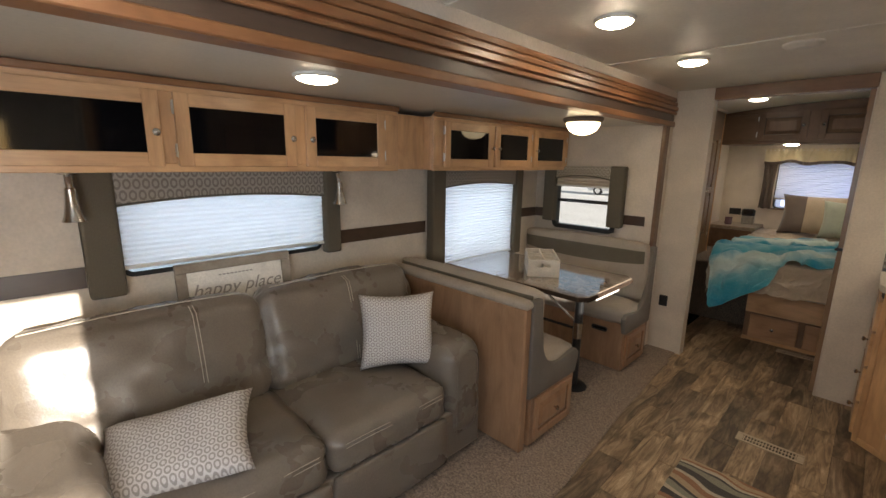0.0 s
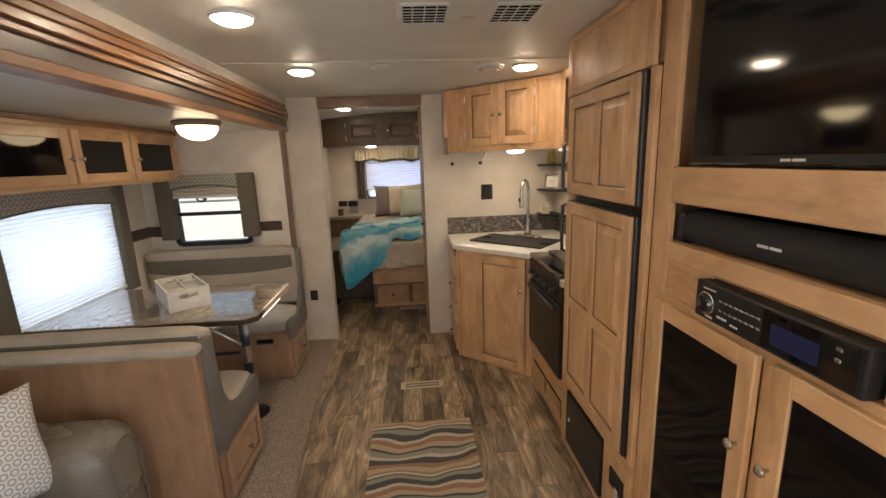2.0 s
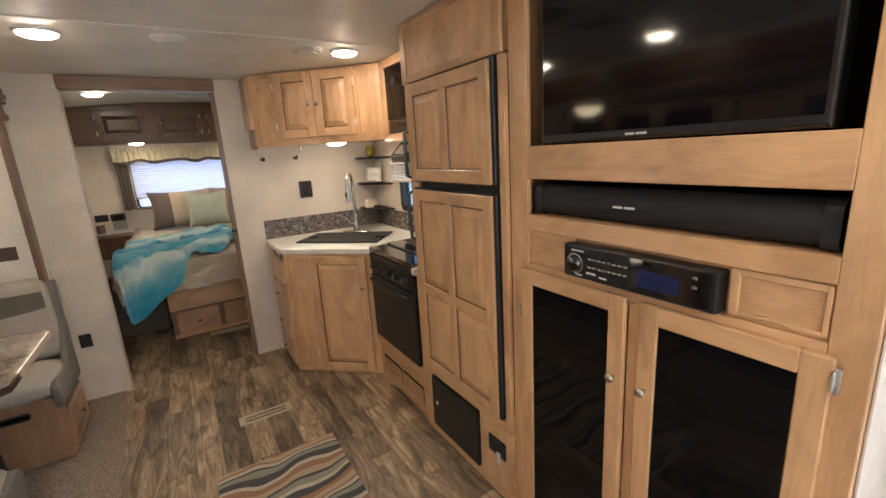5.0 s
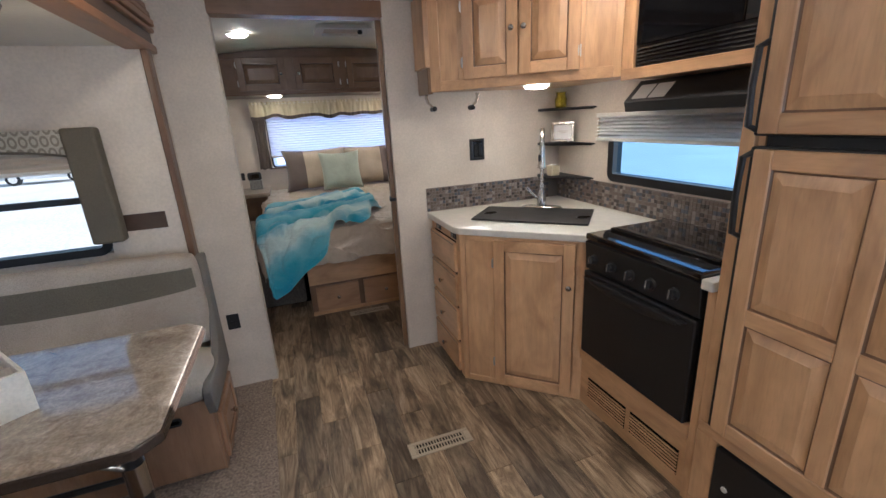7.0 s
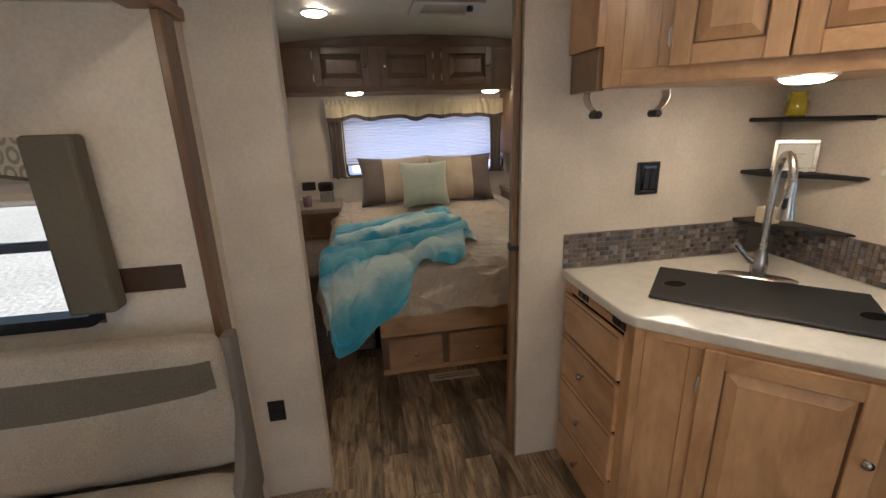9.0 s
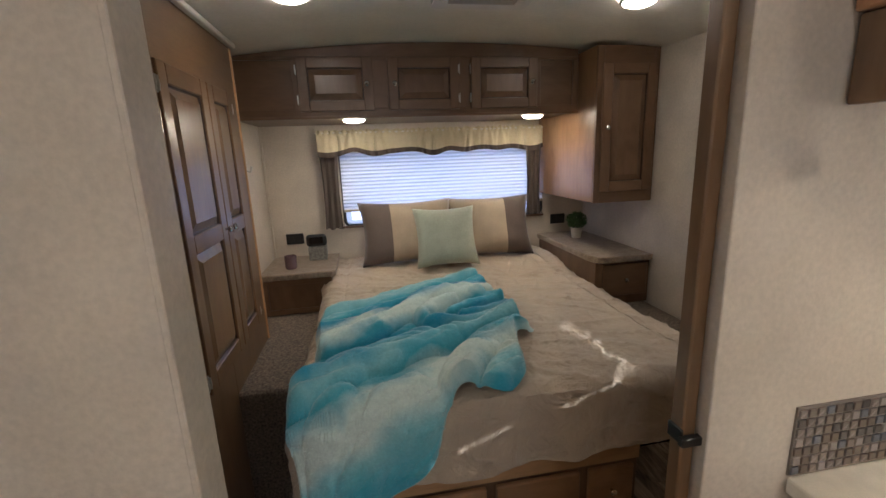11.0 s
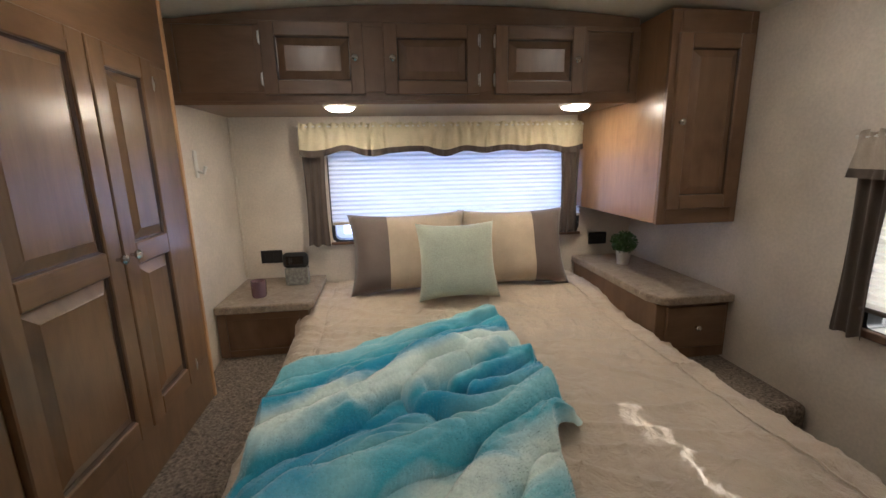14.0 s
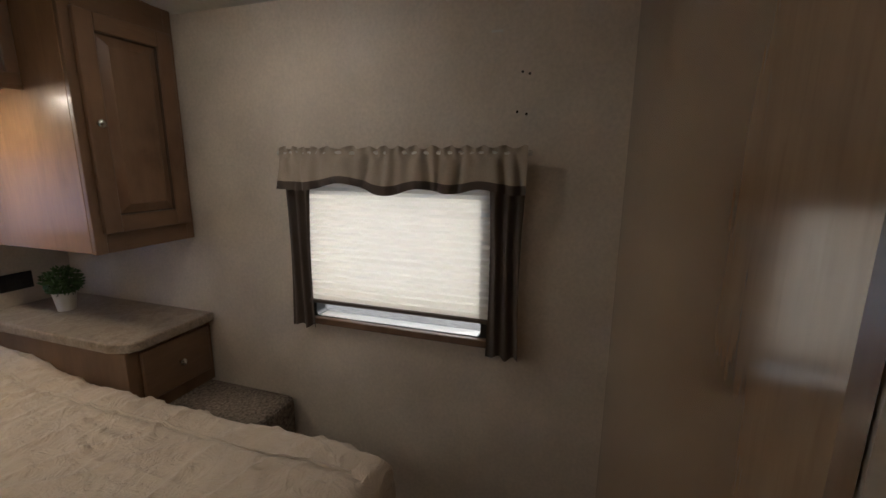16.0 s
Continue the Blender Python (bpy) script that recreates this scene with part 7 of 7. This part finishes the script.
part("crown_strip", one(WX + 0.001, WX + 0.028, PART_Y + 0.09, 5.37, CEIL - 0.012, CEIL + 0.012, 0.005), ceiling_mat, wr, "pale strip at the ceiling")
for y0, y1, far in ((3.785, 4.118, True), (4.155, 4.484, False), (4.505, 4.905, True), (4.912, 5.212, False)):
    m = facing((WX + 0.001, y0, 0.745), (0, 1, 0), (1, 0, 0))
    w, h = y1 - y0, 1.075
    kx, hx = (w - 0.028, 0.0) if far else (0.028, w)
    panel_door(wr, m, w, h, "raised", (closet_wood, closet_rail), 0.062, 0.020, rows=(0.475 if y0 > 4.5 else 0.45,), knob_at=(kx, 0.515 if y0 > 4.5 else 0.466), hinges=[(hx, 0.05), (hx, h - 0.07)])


def stand(name, pts, body, z, zb, label, drawer=None):
    ob = thing(name, (sum(p[0] for p in pts) / len(pts), sum(p[1] for p in pts) / len(pts), zb), label, "nightstand", "nightstands")
    part("top", prism(pts, z - 0.038, z, 0.007, 2), stand_top_mat, ob, "stone-look laminate top")
    part("body", prism(body, zb, z - 0.039, 0.002), bedcab_dim_z, ob)
    if drawer:
        d = part("drawer", one(*drawer, 0.004), bedcab_dim_x, ob, "maple drawer front coloured for the dim room")
        knob(d, facing(((drawer[0] + drawer[1]) / 2, drawer[2], (drawer[4] + drawer[5]) / 2), (1, 0, 0), (0, -1, 0)))
    return ob


left_stand = stand("nightstand", [(-1.248, 5.690), (-0.815, 5.690), (-0.795, 5.715), (-0.795, WALL_BACK - 0.004), (-1.248, WALL_BACK - 0.004)], [(-1.247, 5.722), (-0.822, 5.722), (-0.822, WALL_BACK - 0.004), (-1.247, WALL_BACK - 0.004)], 0.840, PLAT_L + 0.001, "brown laminate nightstand with a framed front panel")
part("front_frame", boxes([(-1.246, -1.205, 5.708, 5.721, PLAT_L + 0.003, 0.799, 1), (-0.865, -0.823, 5.708, 5.721, PLAT_L + 0.003, 0.799, 1), (-1.205, -0.865, 5.708, 5.721, PLAT_L + 0.003, PLAT_L + 0.035, 0), (-1.205, -0.865, 5.708, 5.721, 0.765, 0.799, 0)], 0.002), [bedcab_dim_x, bedcab_dim_z], left_stand)
stand("nightstand", [(0.735, 5.40), (0.765, 5.33), (0.80, 5.315), (WALL_R - 0.004, 5.315), (WALL_R - 0.004, WALL_BACK - 0.004), (0.735, WALL_BACK - 0.004)], [(0.755, 5.345), (WALL_R - 0.005, 5.345), (WALL_R - 0.005, WALL_BACK - 0.004), (0.755, WALL_BACK - 0.004)], 0.880, PLAT_R + 0.001, "brown laminate nightstand with one drawer", (0.80, WALL_R - 0.03, 5.328, 5.344, PLAT_R + 0.06, 0.830))
hook = thing("wall_hook", (-1.248, 5.72, 1.5), "white double coat hook on the side wall", "hook")
part("plate", one(-1.249, -1.240, 5.705, 5.735, 1.44, 1.56, 0.004, 2), white_plastic, hook)
part("prong", tube([(-1.243, 5.72, 1.47), (-1.215, 5.72, 1.46), (-1.205, 5.72, 1.49)], 0.008, 8), white_plastic, hook, "", None, True)


def outlet_plate(x, z, label):
    ob = thing("outlet", (x, WALL_BACK, z), label, "outlet")
    part("plate", one(x - 0.06, x + 0.06, WALL_BACK - 0.009, WALL_BACK, z - 0.038, z + 0.038, 0.004, 2), black_plastic, ob)
    part("socket", boxes([(x - 0.035, x - 0.005, WALL_BACK - 0.012, WALL_BACK - 0.008, z - 0.02, z + 0.02), (x + 0.01, x + 0.04, WALL_BACK - 0.012, WALL_BACK - 0.008, z - 0.02, z + 0.02)], 0.002), matt_black, ob)


outlet_plate(-1.095, 0.965, "black wide outlet above the nightstand")
outlet_plate(0.905, 0.985, "black wide outlet above the nightstand")
clock = thing("alarm_clock", (-0.92, 6.06, 0.84), "small black alarm clock on a grey box", "clock")
part("stand", one(-0.985, -0.865, 6.00, 6.06, 0.8405, 0.935, 0.004, 2), mottled("hammered_tin", (0.22, 0.21, 0.19), 0.35, 60.0, 15.0, 0.4, 0.6), clock, "hammered tin box")
part("case", cushion((0.135, 0.05, 0.085), 0.024, 0.0, 0.0, 0, 6), black_plastic, clock, "", Matrix.Translation((-0.93, 6.035, 0.975)), True)
part("dial", one(-0.975, -0.885, 6.007, 6.0105, 0.955, 1.0, 0.001), black_gloss, clock)
votive2 = thing("votive_candle", (-1.08, 5.86, 0.84), "small mauve glass candle holder on the nightstand", "candle holder")
part("cup", lathe([(0.030, 0.001), (0.036, 0.012), (0.037, 0.085), (0.033, 0.085), (0.031, 0.014), (0.002, 0.010)], 20), mauve_glass, votive2, "", Matrix.Translation((-1.075, 5.83, 0.84)), True)
part("wax", lathe([(0.029, 0.012), (0.029, 0.05), (0.002, 0.052)], 16), cream_cloth, votive2, "", Matrix.Translation((-1.075, 5.83, 0.84)))
plant = thing("potted_plant", (0.93, 5.93, 0.880), "small round green plant in a white pot", "plant")
part("pot", lathe([(0.032, 0.001), (0.042, 0.075), (0.044, 0.08), (0.038, 0.08), (0.035, 0.068), (0.002, 0.066)], 20), white_plastic, plant, "white tapered pot", Matrix.Translation((0.93, 5.93, 0.880)), True)
rng = random.Random(5)
verts, faces = [], []
c0 = Vector((0.93, 5.93, 1.007))
for i in range(700):
    d = Vector((rng.gauss(0, 1), rng.gauss(0, 1), rng.gauss(0, 1))).normalized()
    p = c0 + Vector((d.x, d.y, d.z * 0.85)) * (0.066 * (0.62 + 0.42 * rng.random()))
    s = d.orthogonal().normalized()
    s = Matrix.Rotation(rng.random() * 6.28, 3, d) @ s
    tip = (d + s * 0.9).normalized() * 0.018
    w = d.cross(s) * 0.006
    b = len(verts)
    verts += [p - tip * 0.4, p + w + tip * 0.3, p + tip, p - w + tip * 0.3]
    faces.append((b, b + 1, b + 2, b + 3))
me = bpy.data.meshes.new("foliage")
me.from_pydata(verts, [], faces)
me.materials.append(leaf_mat)
fo = piece("foliage", me, Matrix(), plant)
tagged(fo, "dense small green leaves", kind="stuff")


def valance(name, axis, a0, a1, d, s, z0, z1, leg_w, leg_z, label, seed, front):
    """A gathered cloth valance with a dark hem, and a dark curtain leg on each side."""
    ob = thing(name, ((a0 + a1) / 2, d, z1) if axis == "x" else (d, (a0 + a1) / 2, z1), label, "curtain")
    at = (lambda a, q, z: (a, q, z)) if axis == "x" else (lambda a, q, z: (q, a, z))
    n, rows = int((a1 - a0) * 230), (0.0, 0.05, 0.12, 0.16, 0.22, 0.32, 0.45, 0.6, 0.76, 0.80, 0.9, 1.0)
    bm = bmesh.new()
    cols = []
    for i in range(n + 1):
        u = i / n
        a = a0 + (a1 - a0) * u
        ph = a * 120 + 7 * noise.noise(Vector((a * 5, seed, 0)))
        col = []
        for k, v in enumerate(rows):
            amp = 0.007 + 0.004 * v + (0.005 if v < 0.1 else 0)
            if v == 0.12:
                amp = 0.002
            low = 0.030 * noise.noise(Vector((a * 5.5, seed, 3))) + 0.004 * math.sin(ph * 0.23)
            fold_in = abs(noise.noise(Vector((a * 17 + v * 0.8 * noise.noise(Vector((a * 6, seed, 5))), seed, v * 0.7))))
            broad = (0.050 * min(fold_in, 0.45) - 0.008) * min(1.0, v * 2.2)
            gather = amp * math.sin(ph * (1.0 if v > 0.16 else 1.4)) * (0.6 + 0.5 * noise.noise(Vector((a * 14, seed, 1)))) * max(0.15, 1 - 1.3 * v)
            q = d + s * (0.030 + gather + broad + 0.016 * v)
            top = 0.005 * math.sin(ph * 0.9 + 1) + 0.004 * noise.noise(Vector((a * 40, seed, 2)))
            col.append(bm.verts.new(at(a, q, z1 + (z0 - z1) * v + low * v + top * (1 - v) ** 4)))
        cols.append(col)
    for p, q in zip(cols, cols[1:]):
        for k in range(len(rows) - 1):
            f = bm.faces.new((p[k], q[k], q[k + 1], p[k + 1]))
            f.material_index = 1 if k >= 9 else 0
            f.smooth = True
    part("valance", bm, [front, dark_cloth], ob, "gathered pale valance with a dark hem")
    part("rod", tube([at(a0 - 0.01, d + s * 0.024, z1 - 0.018), at(a1 + 0.01, d + s * 0.024, z1 - 0.018)], 0.007, 8), white_plastic, ob, "thin curtain rod")
    for b0, b1, zb in ((a0 + 0.004, a0 + leg_w, leg_z[0]), (a1 - leg_w, a1 - 0.004, leg_z[1])):
        bm = bmesh.new()
        cols = []
        for i in range(25):
            u = i / 24
            col = []
            for k in range(9):
                v = k / 8
                pinch = 1 - 0.14 * math.sin(v * 3.0)
                a = (b0 + b1) / 2 + (u - 0.5) * (b1 - b0) * pinch
                q = d + s * (0.022 + 0.009 * math.sin(u * 17 + v * 1.5))
                col.append(bm.verts.new(at(a, q, z0 + 0.02 + (zb - z0 - 0.02) * v + (0.006 * math.sin(u * 12) if k == 8 else 0))))
            cols.append(col)
        for p, q in zip(cols, cols[1:]):
            for k in range(8):
                bm.faces.new((p[k], q[k], q[k + 1], p[k + 1])).smooth = True
        part("curtain_leg", bm, dark_cloth, ob, "dark brown tied curtain leg")
    return ob


valance("bed_window_curtain", "x", -0.870, 0.735, WALL_BACK - 0.055, -1, 1.535, 1.700, 0.125, (1.03, 1.05), "cream gathered valance with dark brown curtain legs behind the bed", 1.0, cream_cloth)
valance("side_window_curtain", "y", 4.010, 4.885, WALL_R - 0.02, -1, 1.425, 1.560, 0.115, (0.885, 0.90), "beige gathered valance with dark brown curtain legs at the side window", 7.0, beige_valance)
bb = thing("bed_window_blind", (0.0, 6.16, 1.1), "lowered white pleated blind behind the bed", "blind")
part("pleats", pleated("x", -0.735, 0.765, WALL_BACK - 0.026, 1.155, 1.555, 0.024), blind_mat, bb, "white pleated blind")
part("rail", one(-0.735, 0.765, WALL_BACK - 0.036, WALL_BACK - 0.014, 1.138, 1.154, 0.003), beige_metal, bb, "slim tan rail")
part("sill", one(-0.75, 0.78, WALL_BACK - 0.022, WALL_BACK - 0.002, 1.020, 1.036, 0.003), trim_wood, bb, "brown window trim")
sbl = thing("side_window_blind", (1.1, 4.45, 1.0), "lowered white pleated blind at the side window", "blind")
part("pleats", pleated("y", 4.12, 4.82, WALL_R - 0.026, 1.008, 1.45, 0.026), warm_blind, sbl, "white pleated blind")
part("rail", one(WALL_R - 0.038, WALL_R - 0.014, 4.12, 4.82, 0.993, 1.007, 0.003), dark_cloth, sbl, "dark blind rail")
part("sill", one(WALL_R - 0.030, WALL_R - 0.002, 4.10, 4.84, 0.905, 0.932, 0.003), trim_wood, sbl, "brown window trim")
fan = thing("ceiling_fan_vent", (-0.05, 4.80, CEIL), "white square roof vent with a dark knob", "vent")
zc = CEIL + 0.078
part("frame", ring_frame("x", -0.20, 0.20, 0.0, 0.36, 0, 0.022, 0.06, 0.03), white_plastic, fan, "", Matrix(((1, 0, 0, -0.05), (0, 0, 1, 4.62), (0, -1, 0, zc), (0, 0, 0, 1))))
part("lid", one(-0.20, 0.10, 4.67, 4.93, zc - 0.004, zc + 0.002), beige_metal, fan)
part("crank_knob", lathe([(0.012, 0), (0.020, -0.012), (0.018, -0.03), (0.002, -0.032)], 16), black_plastic, fan, "dark crank knob", Matrix.Translation((0.07, 4.70, zc - 0.018)), True)
for y, z in ((4.044, 1.775), (4.023, 1.769), (4.056, 1.663), (4.028, 1.656)):
    part("screw_hole", lathe([(0.004, 0), (0.003, 0.001)], 8), gap_shade, wall_right, "small dark screw hole", facing((WALL_R, y, z), (0, -1, 0), (-1, 0, 0)))
part("paper_scrap", one(WALL_R - 0.0015, WALL_R, 4.105, 4.14, 1.888, 1.894), white_plastic, wall_right, "small pale scrap")


# ---- outside: what shows through the windows ----
car = thing("parked_car", (-13.0, 30.8, -0.75), "pale parked car on the gravel lot", "car")
prof = [(-2.1, 0.30), (2.1, 0.30), (2.15, 0.75), (1.3, 0.92), (0.7, 1.40), (-1.0, 1.42), (-1.6, 0.98), (-2.15, 0.85)]
mcar = Matrix(((1, 0, 0, -13.0), (0, 0, 1, 30.0), (0, 1, 0, -0.75), (0, 0, 0, 1)))
part("body", prism(prof, 0, 1.7, 0.06, 2), vehicle_white, car, "", mcar)
part("window", prism([(1.15, 0.95), (0.66, 1.34), (-0.95, 1.36), (-1.4, 0.99)], -0.012, 0.0), dark_glass, car, "dark side windows", mcar)
for x in (-1.35, 1.35):
    w = part("wheel", tube([(x, 0.33, -0.02), (x, 0.33, 0.2)], 0.33, 24), rubber, car, "", mcar)
    part("rim", tube([(x, 0.33, -0.035), (x, 0.33, -0.01)], 0.2, 18), chrome, w, "", mcar)


# ---- pieces: floor planks and mosaic tiles ----
def plank_mesh(w, l):
    bm = one(-w / 2 + 0.0006, w / 2 - 0.0006, -l / 2 + 0.0006, l / 2 - 0.0006, -0.0075, 0.0, 0.0012)
    me = bpy.data.meshes.new("plank")
    bm.to_mesh(me)
    bm.free()
    me.materials.append(plank_mat)
    return me


PW, PL = 0.125, 0.66
whole = plank_mesh(PW, PL)
rng = random.Random(11)
col = 0
x = -0.985 + PW / 2
while x < WALL_R - 0.02:
    y = -1.4 - PL * ((col * 0.381966) % 1.0)
    while y < 4.80:
        lo, hi = max(y, -1.395), min(y + PL, 4.798)
        if hi - lo > 0.02:
            me = whole if hi - lo > PL - 1e-4 else plank_mesh(PW, hi - lo)
            piece("plank", me, Matrix.Translation((x, (lo + hi) / 2, 0.0)), floor)
        y += PL
    x += PW
    col += 1

tile_meshes = []
for m in mosaic:
    bm = one(-0.0086, 0.0086, -0.004, 0.0, -0.0084, 0.0084, 0.0012)
    me = bpy.data.meshes.new("tile")
    bm.to_mesh(me)
    bm.free()
    me.materials.append(m)
    tile_meshes.append(me)
STEP, weights = 0.0200, (4, 2, 3, 2, 2)
for r in range(7):
    for c in range(43):
        me = rng.choices(tile_meshes, weights)[0]
        piece("tile", me, pose(0.191 + STEP * c, PART_Y - 0.0035, 0.9115 + STEP * r, rng.uniform(-1.5, 1.5), 0, rng.uniform(-1.5, 1.5)), tile_strip)
bm = bmesh.new()
for r in range(7):
    for c in range(74):
        y = PART_Y - 0.018 - STEP * c
        box(bm, WALL_R - 0.0085, WALL_R - 0.0045, y - 0.0086, y + 0.0086, 0.9029 + STEP * r, 0.9201 + STEP * r, 0, rng.choices(range(5), weights)[0])
rest = part("tile_rest", bm, mosaic, tile_strip)
tagged(rest, "small mosaic tiles", kind="stuff")
